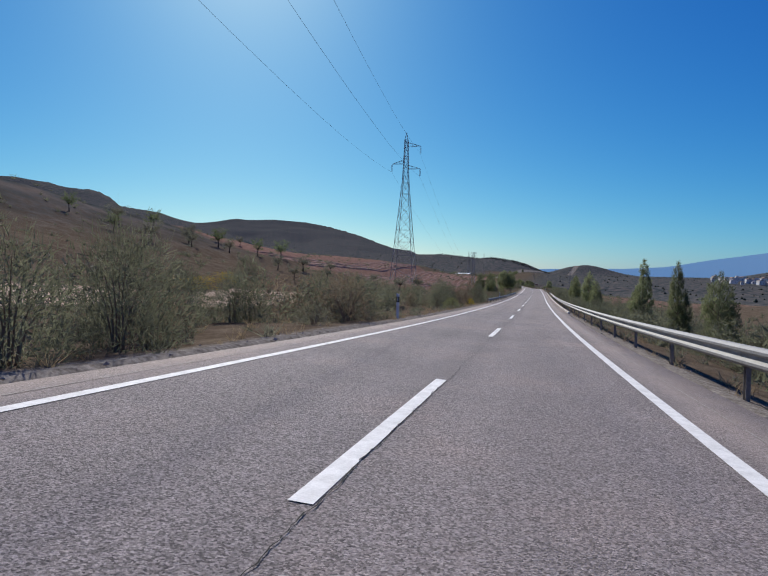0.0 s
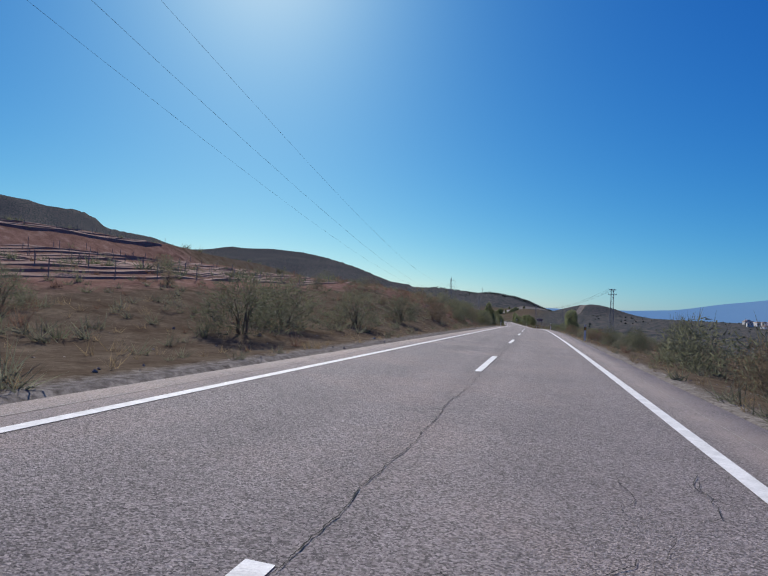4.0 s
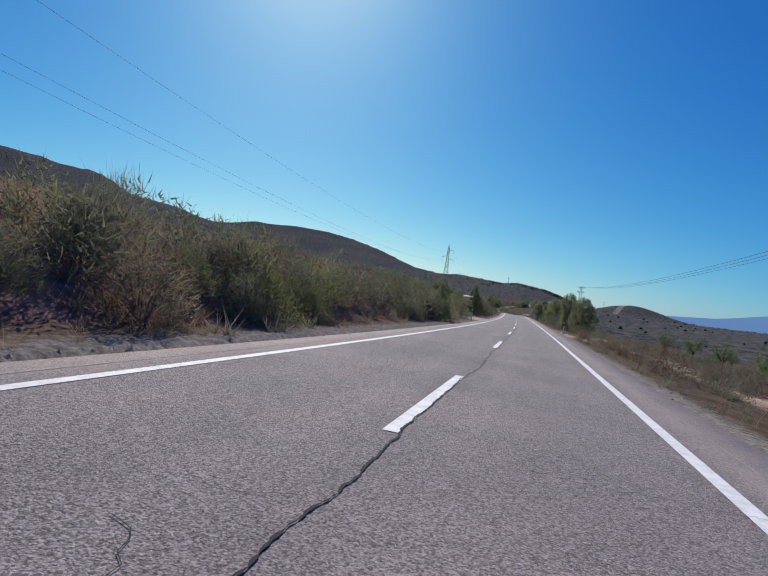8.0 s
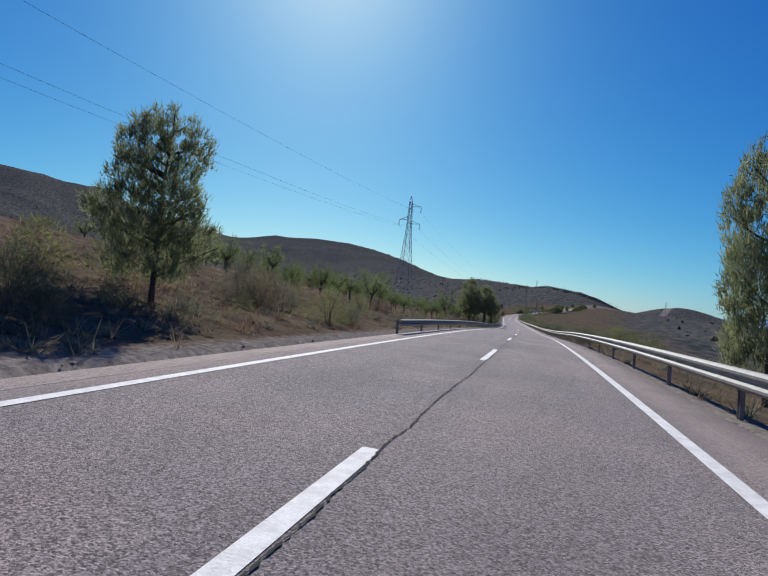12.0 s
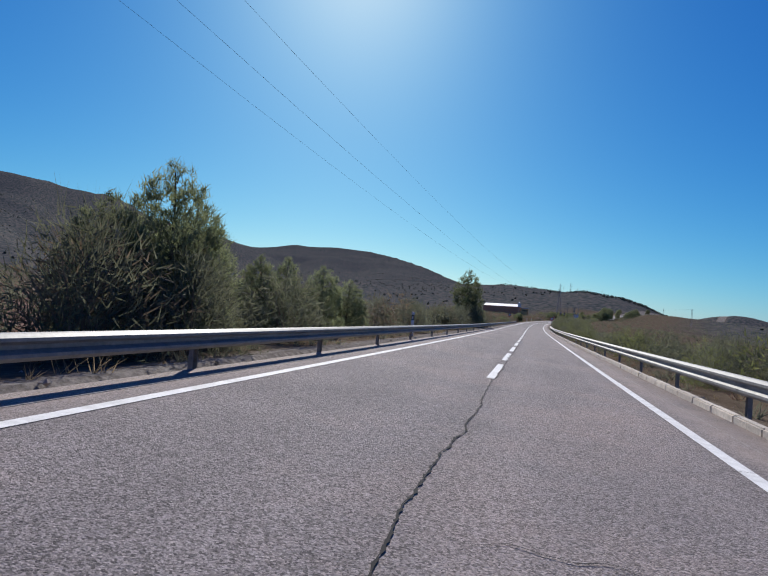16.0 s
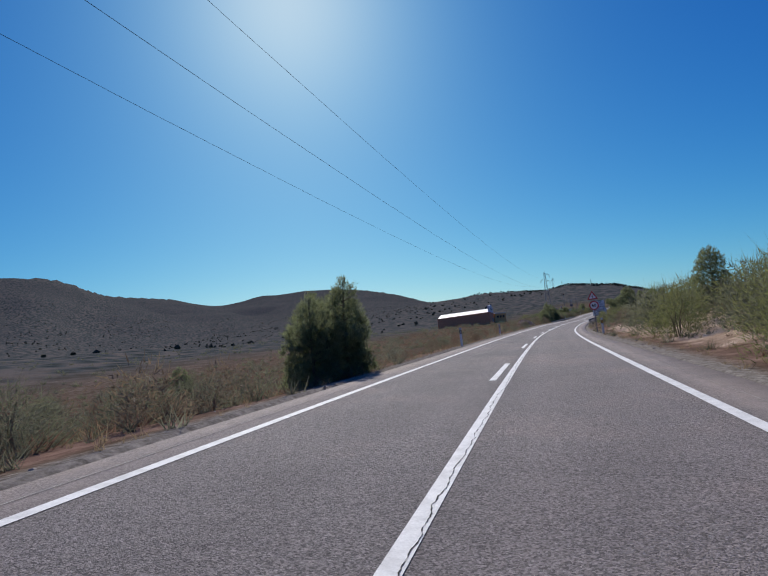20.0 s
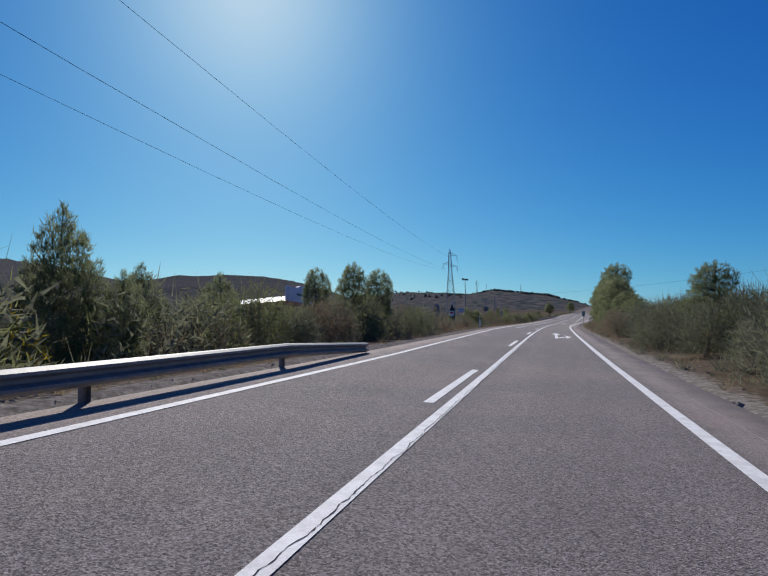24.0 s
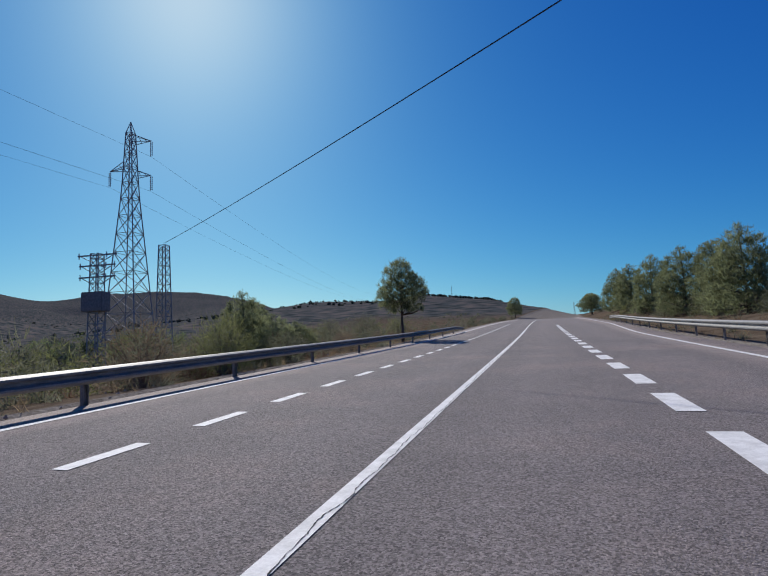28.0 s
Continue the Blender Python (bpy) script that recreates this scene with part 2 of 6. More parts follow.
    bp.inputs["Strength"].default_value, bp.inputs["Distance"].default_value = 0.6, 0.06
    l.new(fine, bp.inputs["Height"])
    l.new(bp.outputs["Normal"], b.inputs["Normal"])
    return m


M_GROUND = ground_material()

# ---- the ground, one sheet from the road to the mountains ----
HILL_O = (-40.8, 682.8)
# crests of the far hills and of the near hill at the road's end: degrees to the left of +y, distance, height above the road
FAR_HILLS = [(180, 2200, 300), (120, 2000, 300), (85, 2150, 320), (72, 2185, 340), (66, 2245, 352), (62, 2285, 358), (60, 2269, 354), (58, 2286, 353), (56, 2370, 350), (54, 2382, 352), (52, 2512, 366), (50, 2717, 369), (48, 3167, 371), (46, 3386, 380), (44, 3632, 399), (42, 3950, 415), (40, 4050, 382), (38, 4100, 366), (36, 4150, 392), (34, 4100, 418), (32, 4080, 410),
             (30, 4020, 418), (28, 3960, 408), (26, 3850, 388), (24, 3730, 355), (22, 3464, 311), (20, 3233, 252), (18, 3010, 197), (16, 2927, 155), (14, 2796, 140), (12, 2775, 86), (10, 2737, 26), (7, 2700, -10), (-26, 3600, -30), (-34, 3600, 240), (-60, 3000, 420), (-120, 2400, 420), (-180, 2200, 300)]
NEAR_HILL = [(180, 1500, 0), (60, 1500, 0), (40, 1480, 40), (24, 1452, 70), (20, 1345, 67), (18, 1287, 65.6), (16, 1209, 64.3), (14, 1178, 61.6), (12, 1109, 61.9), (10, 1023, 54.1), (8, 1000, 50.5), (6, 966, 45), (4, 923, 47.7), (2, 932, 44.6), (0, 912, 38.6), (-2, 960, 32.1), (-4, 970, 16.3), (-6, 906, 4), (-8, 834, -6), (-12, 834, -10), (-180, 900, -10)]
CONE = (183.0, 2070.0, 42.0, 150.0)      # a lone round hill: x, y, height, radius


def crest_line(table):
    return [np.array([q[k] for q in table][::-1], float) for k in range(3)]


FAR_A, FAR_R, FAR_H = crest_line(FAR_HILLS)
NEAR_A, NEAR_R, NEAR_H = crest_line(NEAR_HILL)


def lattice_noise(x, y, seed):
    """Smooth value noise on a unit lattice, -1 to 1."""
    rng = np.random.RandomState(seed)
    g = rng.uniform(-1, 1, (64, 64))
    xi, yi = np.floor(x).astype(int), np.floor(y).astype(int)
    fx, fy = x - xi, y - yi
    fx, fy = fx * fx * (3 - 2 * fx), fy * fy * (3 - 2 * fy)
    a, b = g[yi % 64, xi % 64], g[yi % 64, (xi + 1) % 64]
    c, d = g[(yi + 1) % 64, xi % 64], g[(yi + 1) % 64, (xi + 1) % 64]
    return (a * (1 - fx) + b * fx) * (1 - fy) + (c * (1 - fx) + d * fx) * fy


def far_height(x, y):
    dx, dy = x - HILL_O[0], y - HILL_O[1]
    az, r = np.degrees(np.arctan2(-dx, dy)), np.hypot(dx, dy)
    folds = lattice_noise(az / 3.1 + 40, r / 900, 5)
    q = r / np.interp(az, FAR_A, FAR_R)
    up = np.where(q < 1, np.clip(q, 0, 1) ** (2.2 + 0.7 * folds), np.maximum(0.45, 1 - 0.7 * (q - 1)))
    rough = lattice_noise(x / 260, y / 260, 3) * 0.12 + lattice_noise(x / 90, y / 90, 4) * 0.05
    far = np.interp(az, FAR_A, FAR_H) * up * (1 + rough * np.clip(1.1 - up, 0.05, 1))
    q = r / np.interp(az, NEAR_A, NEAR_R)
    up = np.where(q < 1, np.clip((q - 0.3) / 0.7, 0, 1) ** 1.5, np.maximum(0.0, 1 - 1.1 * (q - 1)))
    near = np.interp(az, NEAR_A, NEAR_H) * up * (1 + rough * np.clip(1.1 - up, 0.05, 1))
    d = np.hypot(x - CONE[0], y - CONE[1]) / CONE[3]
    cone = CONE[2] * np.exp(-d * d * 1.6) - 4
    beside = x - np.interp(y, RY, RX)
    valley = -70 * np.clip((beside - 20) / 420, 0, 1) * np.clip(2.0 - beside / 1200, 0.2, 1) * np.clip((1900 - y) / 900, 0, 1)
    return np.maximum.reduce([far + valley, near + valley, cone])


# banks beside the road: s, then height above the road at 5, 9, 16, 40 and 120 m to the side
BANK_L = [(-300, -0.1, -0.4, 0.0, 2.0, 6), (0, -0.1, -0.5, -0.3, 1.5, 6), (60, -0.2, -0.6, -0.6, 0.4, 3), (110, -0.2, -0.6, -0.2, 0.3, 2), (160, -0.1, 0.0, 0.2, 0.6, 3), (215, 0.1, 2.2, 3.4, 4.6, 9), (290, 0.1, 2.1, 3.2, 4.4, 9), (345, 0.0, 1.6, 2.6, 4.2, 9),
          (362, 0.0, 0.1, 0.8, 3.4, 9), (382, 0.0, 0.2, 0.9, 3.2, 9), (396, 0.1, 1.4, 2.6, 5, 12), (450, 0.1, 1.2, 2.4, 5, 12), (510, -0.1, 0.2, 1.0, 3.5, 10), (590, -0.2, -0.4, 0.2, 2, 8), (650, -0.2, -0.5, -0.9, -0.8, 3), (720, -0.2, -0.7, -1.6, -3, -1),
          (800, -0.2, -1.1, -2.4, -4, -3), (860, -0.1, -0.8, -1.5, -2.5, -2), (930, -0.1, -0.4, -0.6, -1.0, -1), (1010, -0.1, -0.3, -0.6, -1.5, -2), (1100, -0.1, -0.5, -1.0, -2, -2), (1500, 0, 0, 0, 0, 0)]
BANK_R = [(-300, -0.2, -1.2, -2.5, -7, -16), (90, -0.2, -1.2, -2.5, -7, -18), (180, -0.1, -0.8, -2, -7, -20), (300, -0.1, -0.8, -2, -6, -18), (420, -0.1, -0.6, -1.5, -5, -18), (560, -0.1, -0.3, -0.9, -5, -18), (690, -0.1, -0.3, -0.8, -5, -16),
          (730, 0.0, 0.5, 0.8, 0, -6), (800, 0.1, 1.2, 1.4, 0, -6), (850, -0.1, 0.0, 0.2, -1, -6), (920, 0.0, 0.8, 1.2, 1, -3), (1000, 0.0, 0.3, 0.5, 1, 0), (1060, 0.0, 0.2, 0.8, 2, 4), (1200, 0.1, 1.5, 3, 5, 8), (1500, 0.2, 2, 4, 6, 9)]
PAVE_L, PAVE_R = -3.35, 3.6


def widen(s):
    """How far the paving reaches past its usual edge, left and right, at the junction."""
    return np.interp(s, [925, 940, 958, 973, 1000, 1036, 1072, 1500], [0, 0.1, 0.5, 0.7, 1.5, 1.9, 2.1, 2.1]), np.interp(s, [975, 1003, 1014, 1034, 1050, 1075, 1094, 1114, 1500], [0, 0.5, 0.75, 1.7, 2.25, 3.3, 3.8, 4.8, 5.2])


def bank(s, u):
    d = np.abs(u)
    out = np.zeros_like(d)
    for side, table in ((-1, BANK_L), (1, BANK_R)):
        t = np.array(table, float)
        wl, wr = widen(s)
        x = d - (wl if side < 0 else wr)
        cols = [np.interp(s, t[:, 0], t[:, k]) for k in range(1, 6)]
        xs = [3.6, 5, 9, 16, 40, 120]
        h = np.zeros_like(d)
        prev = 0 * d
        for k in range(5):
            f = np.clip((x - xs[k]) / (xs[k + 1] - xs[k]), 0, 1)
            h = np.where(x > xs[k], prev * (1 - f) + cols[k] * f, h)
            prev = cols[k]
        out = np.where(u * side > 0, h, out)
    return out


def ground_np(s, u):
    p = road_np(np.clip(s, -290, 1490), np.clip(u, -60, 60))
    x = p[..., 0] + (u - np.clip(u, -60, 60))
    th = np.interp(s, SG, TH)
    over = np.where(s > 1490, s - 1490, np.where(s < -290, s + 290, 0))
    x, y = x - np.sin(th) * over, p[..., 1] + np.cos(th) * over
    wl, wr = widen(s)
    edge = np.where(u < 0, -u - wl, u - wr)
    clear = np.clip((edge - 3.7) / 5, 0, 1)
    w = 1 - (1 - np.clip((edge - 8) / 150, 0, 1)) * np.interp(s, [1190, 1330], [1, 0])
    z = p[..., 2] + bank(s, u)
    z = z * (1 - 0.6 * w) + far_height(x, y) * w
    z += clear * (lattice_noise(x / 2.3, y / 2.3, 7) * 0.12 + lattice_noise(x / 7, y / 7, 8) * 0.25)
    z -= np.where(edge < 3.5, 0.25, 0.02)
    return np.stack([x, y, z], -1)


def gp(s, u, dz=0.0):
    p = ground_np(np.array([float(s)]), np.array([float(u)]))[0]
    return Vector((float(p[0]), float(p[1]), float(p[2]) + dz))


def sheet(name, ss, us, surface, mat, cut=None):
    """A grid of places as one mesh."""
    S, U = np.meshgrid(ss, us, indexing="ij")
    v = surface(S, U).reshape(-1, 3)
    n, m = len(ss), len(us)
    i = np.arange((n - 1) * m).reshape(n - 1, m)[:, :-1].ravel()
    f = np.stack([i, i + 1, i + m + 1, i + m], -1)
    me = bpy.data.meshes.new(name)
    me.from_pydata(v.tolist(), [], f.tolist())
    me.materials.append(mat)
    me.polygons.foreach_set("use_smooth", np.ones(len(me.polygons), bool))
    return new(name, me)


s_nodes = np.concatenate([np.arange(-2600, -300, 60), np.arange(-300, -40, 12), np.arange(-40, 1180, 2.5), np.arange(1180, 1500, 8), np.arange(1500, 4700, 40)])
half = np.concatenate([np.arange(3.3, 10, 0.45), np.arange(10, 20, 0.9), np.arange(20, 60, 3), np.arange(60, 300, 12), np.arange(300, 1000, 35), np.arange(1000, 4600, 70)])
u_nodes = np.concatenate([-half[::-1], [-1.5, 1.5], half])
ground = tagged(sheet("ground", s_nodes, u_nodes, ground_np, M_GROUND), "dry reddish-brown scrubland rising to dark hills", "ground", kind="structure")
_S, _U = np.meshgrid(s_nodes, u_nodes, indexing="ij")


def box_area(s0, s1, u0, u1, soft_s=8.0, soft_u=1.5):
    """One inside a stretch of the plan, fading to nought at its rim."""
    a = np.clip((_S - s0) / soft_s + 0.5, 0, 1) * np.clip((s1 - _S) / soft_s + 0.5, 0, 1)
    return a * np.clip((_U - u0) / soft_u + 0.5, 0, 1) * np.clip((u1 - _U) / soft_u + 0.5, 0, 1)


_edge = np.abs(_U) - np.where(_U < 0, widen(_S)[0], widen(_S)[1])
area_red = np.maximum.reduce([box_area(205, 445, -17, -5, 20, 2), box_area(100, 215, -75, -15, 12, 4) * 1.0, 0.55 * box_area(500, 640, -70, -7, 20, 4), 0.6 * box_area(740, 880, -16, -4, 20, 2), 0.6 * box_area(745, 860, 4, 12, 20, 2), 0.35 * box_area(640, 900, -400, -40, 60, 20), 0.5 * box_area(130, 210, 12, 60, 20, 4), 0.4 * box_area(980, 1060, 5, 14, 10, 2)])
area_sand = np.maximum.reduce([box_area(362, 379, -26, -3.4, 3, 1.5) * np.clip(1.2 - (-_U - 3) / 26, 0.2, 1), box_area(-20, 62, -17.8, -13, 8, 1.2), 0.7 * box_area(318, 420, 9.0, 11.5, 15, 1), 0.8 * box_area(350, 372, 4, 9, 6, 1), box_area(775, 812, 5, 9, 8, 1.5) * 0.8])
area_gravel = np.clip((4.7 - _edge) / 1.0, 0, 1)
area_scrub = np.maximum(np.clip((np.abs(_U) - 24) / 70, 0, 1), np.clip((_S - 1200) / 60, 0, 1) * (_edge > 5)) * np.clip(1.15 - area_red, 0, 1)
for key, a in (("red", area_red), ("sand", area_sand), ("gravel", area_gravel), ("scrub", area_scrub)):
    at = ground.data.attributes.new(key, "FLOAT", "POINT")
    at.data.foreach_set("value", a.ravel().astype(np.float32))


def road_surface(s, f):
    wl, wr = widen(s)
    u = np.where(f < 0, f * (-PAVE_L + wl), f * (PAVE_R + wr))
    p = road_np(s, u)
    p[..., 2] -= np.where(np.abs(f) > 1.0, 0.25, 0)
    return p


ROAD_F = np.array([-1.03, -1, -0.86, -0.76, -0.6, -0.46, -0.32, -0.16, 0, 0.16, 0.32, 0.46, 0.6, 0.735, 0.83, 1, 1.03])
road = tagged(sheet("road", np.arange(-120, 1290, 2.0), ROAD_F, road_surface, M_ASPHALT), "worn grey asphalt country road with cracks", "road", kind="structure")
_rs = np.repeat(np.arange(-120, 1290, 2.0), 17)
_ru = np.tile(ROAD_F, len(_rs) // 17) * 3.5
_wear = np.interp(_rs, [690, 760], [1.0, 0.8]) * (1 + 0.07 * np.cos(2 * math.pi * (np.abs(_ru) - 0.65) / 1.35) * (np.abs(_ru) < 2.6)) * np.where(np.abs(_ru) > 2.7, 1.1, 1.0)
_dust = np.clip((np.abs(_ru) - 2.62) / 0.35, 0, 1) * np.where(_ru > 0, 0.95, 0.7) + 0.12 * (_ru > 0)
road.data.attributes.new("dust", "FLOAT", "POINT").data.foreach_set("value", _dust.astype(np.float32))
road.data.attributes.new("wear", "FLOAT", "POINT").data.foreach_set("value", _wear.astype(np.float32))


def stripe(name, s0, s1, u, width, mat=None, lift=0.006, parent=None):
    """A painted line along the road; u may change from its start to its end."""
    n = max(2, int((s1 - s0) / 2.5) + 1)
    ss = np.linspace(s0, s1, n)
    if callable(u):
        uu = np.array([u(q) for q in ss])
    else:
        uu = np.full(n, float(u))
    a, b = road_np(ss, uu - width / 2), road_np(ss, uu + width / 2)
    v = np.concatenate([a, b])
    v[:, 2] += lift
    me = bpy.data.meshes.new(name)
    me.from_pydata(v.tolist(), [], [(i, n + i, n + i + 1, i + 1) for i in range(n - 1)])
    me.materials.append(mat or M_PAINT)
    ob = new(name, me)
    ob.parent = parent or road
    return ob


LANE = 2.6
stripe("edge_line", -100, 362, -LANE, 0.13)
stripe("edge_line", 377, 1285, lambda q: float(np.interp(q, [905, 925, 937, 958, 973, 1000, 1036, 1072, 1100], [-LANE, -2.55, -2.72, -3.2, -3.35, -4.15, -4.55, -4.8, -4.8])), 0.13)
stripe("edge_line", -100, 1285, lambda q: float(np.interp(q, [975, 994, 1003, 1014, 1034, 1050, 1075, 1094, 1114, 1150], [LANE, 3.0, 3.08, 3.35, 4.3, 4.87, 5.95, 6.35, 7.4, 7.8])), 0.15)
for k in range(-7, 46):
    stripe("lane_dash", 2.56 + 13.426 * k, 2.56 + 13.426 * k + 4.6, 0.0, 0.14)


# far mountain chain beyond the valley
# aerial haze put into a pale blue base colour
M_FAR_HAZE = mottled("far_mountains_haze", [(0.3, (0.42, 0.5, 0.6)), (0.7, (0.52, 0.58, 0.66))], 0.0012, 6, 1.0, 0)
# even blue glow added to the rock, so the chain stays hazy against the sun
M_FAR_HAZE.node_tree.nodes["Principled BSDF"].inputs["Emission Color"].default_value = (0.2, 0.36, 0.56, 1)
M_FAR_HAZE.node_tree.nodes["Principled BSDF"].inputs["Emission Strength"].default_value = 0.55
_a = np.radians(np.linspace(180, -180, 361))
_h = 72 + 16 * lattice_noise(np.degrees(_a) / 9 + 40, 0 * _a + 3.3, 11) + 8 * lattice_noise(np.degrees(_a) / 3 + 40, 0 * _a + 8.1, 12) + np.interp(-np.degrees(_a), [4, 10, 14, 18, 24, 40], [0, 5, 30, 80, 160, 200])
_v = [(-30 - q1 * math.sin(q), 560 + q1 * math.cos(q), float(z)) for q1, zz in ((4180, None), (4300, _h), (4400, None)) for q, z in zip(_a, _h if zz is not None else np.full(len(_a), -160.0))]
_m = len(_a)
_me = bpy.data.meshes.new("distant_mountains")
_me.from_pydata(_v, [], [(r * _m + i, r * _m + i + 1, (r + 1) * _m + i + 1, (r + 1) * _m + i) for r in (0, 1) for i in range(_m - 1)])
_me.materials.append(M_FAR_HAZE)
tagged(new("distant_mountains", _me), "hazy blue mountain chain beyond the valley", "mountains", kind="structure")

# ---- helpers for things ----


def mesh_of(name, verts, faces, mat, smooth=False):
    me = bpy.data.meshes.new(name)
    me.from_pydata([tuple(v) for v in verts], [], faces)
    me.materials.append(mat)
    if smooth:
        me.polygons.foreach_set("use_smooth", np.ones(len(me.polygons), bool))
    return me


def soup(name, tris, mat):
    """Loose triangles as one mesh: blades, needles and leaves."""
    n = len(tris)
    me = bpy.data.meshes.new(name)
    me.vertices.add(3 * n)
    me.vertices.foreach_set("co", np.asarray(tris, np.float32).ravel())
    me.loops.add(3 * n)
    me.loops.foreach_set("vertex_index", np.arange(3 * n, dtype=np.int32))
    me.polygons.add(n)
    me.polygons.foreach_set("loop_start", np.arange(0, 3 * n, 3, dtype=np.int32))
    me.materials.append(mat)
    me.update(calc_edges=True)
    return me


def thing(name, m, label, category, group=""):
    """An empty at a thing's base, under which its parts hang."""
    ob = tagged(new(name), label, category, group)
    ob.empty_display_size = 0.2
    ob.matrix_basis = m
    return ob


def part(name, data, parent, m=None, label=""):
    ob = new(name, data)
    ob.parent = parent
    if m is not None:
        ob.matrix_basis = m
    return tagged(ob, label)


def bm_mesh(name, bm, mat, smooth=False):
    me = bpy.data.meshes.new(name)
    bm.normal_update()
    bm.to_mesh(me)
    bm.free()
    me.materials.append(mat)
    if smooth:
        me.polygons.foreach_set("use_smooth", np.ones(len(me.polygons), bool))
    return me


def block(bm, x0, x1, y0, y1, z0, z1, bevel=0.0):
    r = bmesh.ops.create_cube(bm, size=1.0, matrix=Matrix.Translation(((x0 + x1) / 2, (y0 + y1) / 2, (z0 + z1) / 2)) @ Matrix.Diagonal((x1 - x0, y1 - y0, z1 - z0, 1)))
    if bevel:
        es = list({e for v in r["verts"] for e in v.link_edges})
        bmesh.ops.bevel(bm, geom=es, offset=bevel, segments=2, affect="EDGES")
    return r


def box_mesh(name, mat, *ext, bevel=0.0):
    bm = bmesh.new()
    block(bm, *ext, bevel=bevel)
    return bm_mesh(name, bm, mat)


def tube(points, radii, sides=6):
    """Vertices and faces of a tapered tube through points."""
    v, f = [], []
    pts = [Vector(p) for p in points]
    for i, (p, r) in enumerate(zip(pts, radii)):
        r = float(r)
        d = (pts[min(i + 1, len(pts) - 1)] - pts[max(i - 1, 0)]).normalized()
        a = d.orthogonal().normalized()
        b = d.cross(a)
        v += [p + r * (math.cos(2 * math.pi * k / sides) * a + math.sin(2 * math.pi * k / sides) * b) for k in range(sides)]
    for i in range(len(pts) - 1):
        f += [(i * sides + k, i * sides + (k + 1) % sides, (i + 1) * sides + (k + 1) % sides, (i + 1) * sides + k) for k in range(sides)]
    n = len(v)
    f.append(tuple(range(n - sides, n)))
    f.append(tuple(range(sides))[::-1])
    return v, f


def join(pieces):
    v, f = [], []
    for a, b in pieces:
        n = len(v)
        v += list(a)
        f += [tuple(i + n for i in q) for q in b]
    return v, f


def bar(a, b, w):
    """A thin straight four-sided bar."""
    return tube([a, b], [w, w], 4)


def blades(origin, direction, length, width, rng):
    """Narrow triangles that stand on origin and point along direction."""
    n = len(origin)
    d = direction / np.maximum(np.linalg.norm(direction, axis=1, keepdims=True), 1e-6)
    side = np.cross(d, rng.normal(size=(n, 3)))
    side /= np.maximum(np.linalg.norm(side, axis=1, keepdims=True), 1e-6)
    w = (np.broadcast_to(width, n) / 2)[:, None]
    tip = origin + d * np.broadcast_to(length, n)[:, None]
    return np.stack([origin - side * w, origin + side * w, tip], 1)


def leaves(centre, size, rng):
    """Small diamond leaves lying any way."""
    n = len(centre)
    a = rng.normal(size=(n, 3))
    a /= np.linalg.norm(a, axis=1, keepdims=True)
    b = np.cross(a, rng.normal(size=(n, 3)))
    b /= np.linalg.norm(b, axis=1, keepdims=True)
    s = np.broadcast_to(size, n)[:, None]
    p, q, r, t = centre - a * s, centre + b * s * 0.45, centre + a * s, centre - b * s * 0.45
    return np.concatenate([np.stack([p, q, r], 1), np.stack([p, r, t], 1)])


# ---- plants ----


def leaf_material(name, dark, light, scale=1.3, through=0.52):
    m = mottled(name, [(0.3, dark), (0.7, light)], scale, 6, 0.75, 0, None, (9, 0.35), 0.18)
    n, l = m.node_tree.nodes, m.node_tree.links
    b = n["Principled BSDF"]
    tr = n.new("ShaderNodeBsdfTranslucent")
    mix = n.new("ShaderNodeMixShader")
    mix.inputs["Fac"].default_value = through
    l.new(b.inputs["Base Color"].links[0].from_socket, tr.inputs["Color"])
    l.new(b.outputs["BSDF"], mix.inputs[1])
    l.new(tr.outputs["BSDF"], mix.inputs[2])
    l.new(mix.outputs["Shader"], n["Material Output"].inputs["Surface"])
    return m


M_BARK = mottled("bark", [(0.3, (0.07, 0.052, 0.042)), (0.7, (0.16, 0.125, 0.1))], 9, 8, 0.95, 0.7, 30)
M_TWIG = mottled("twigs", [(0.3, (0.12, 0.085, 0.06)), (0.7, (0.22, 0.17, 0.125))], 7, 6, 0.95, 0)
M_NEEDLE = leaf_material("pine_needles", (0.1, 0.12, 0.062), (0.265, 0.29, 0.155), 1.6, 0.7)
M_NEEDLE_Y = leaf_material("yellowing_needles", (0.14, 0.14, 0.03), (0.26, 0.24, 0.06))
M_BROOM = leaf_material("broom_twigs", (0.09, 0.095, 0.06), (0.21, 0.215, 0.14))
M_BROOM_G = leaf_material("green_broom", (0.12, 0.135, 0.05), (0.25, 0.26, 0.11))
M_BROOM_D = leaf_material("dry_broom", (0.13, 0.098, 0.066), (0.25, 0.195, 0.135))
M_ALMOND = leaf_material("almond_leaves", (0.09, 0.12, 0.045), (0.2, 0.25, 0.1))
M_SHRUB = leaf_material("grey_shrub", (0.11, 0.112, 0.076), (0.23, 0.225, 0.16))
M_DRY = leaf_material("dry_grass", (0.16, 0.115, 0.07), (0.33, 0.255, 0.155))
M_YELLOW = leaf_material("yellow_flowers", (0.28, 0.2, 0.01), (0.5, 0.38, 0.03))
M_HILLBUSH = leaf_material("hill_scrub_leaves", (0.05, 0.06, 0.045), (0.12, 0.13, 0.09))
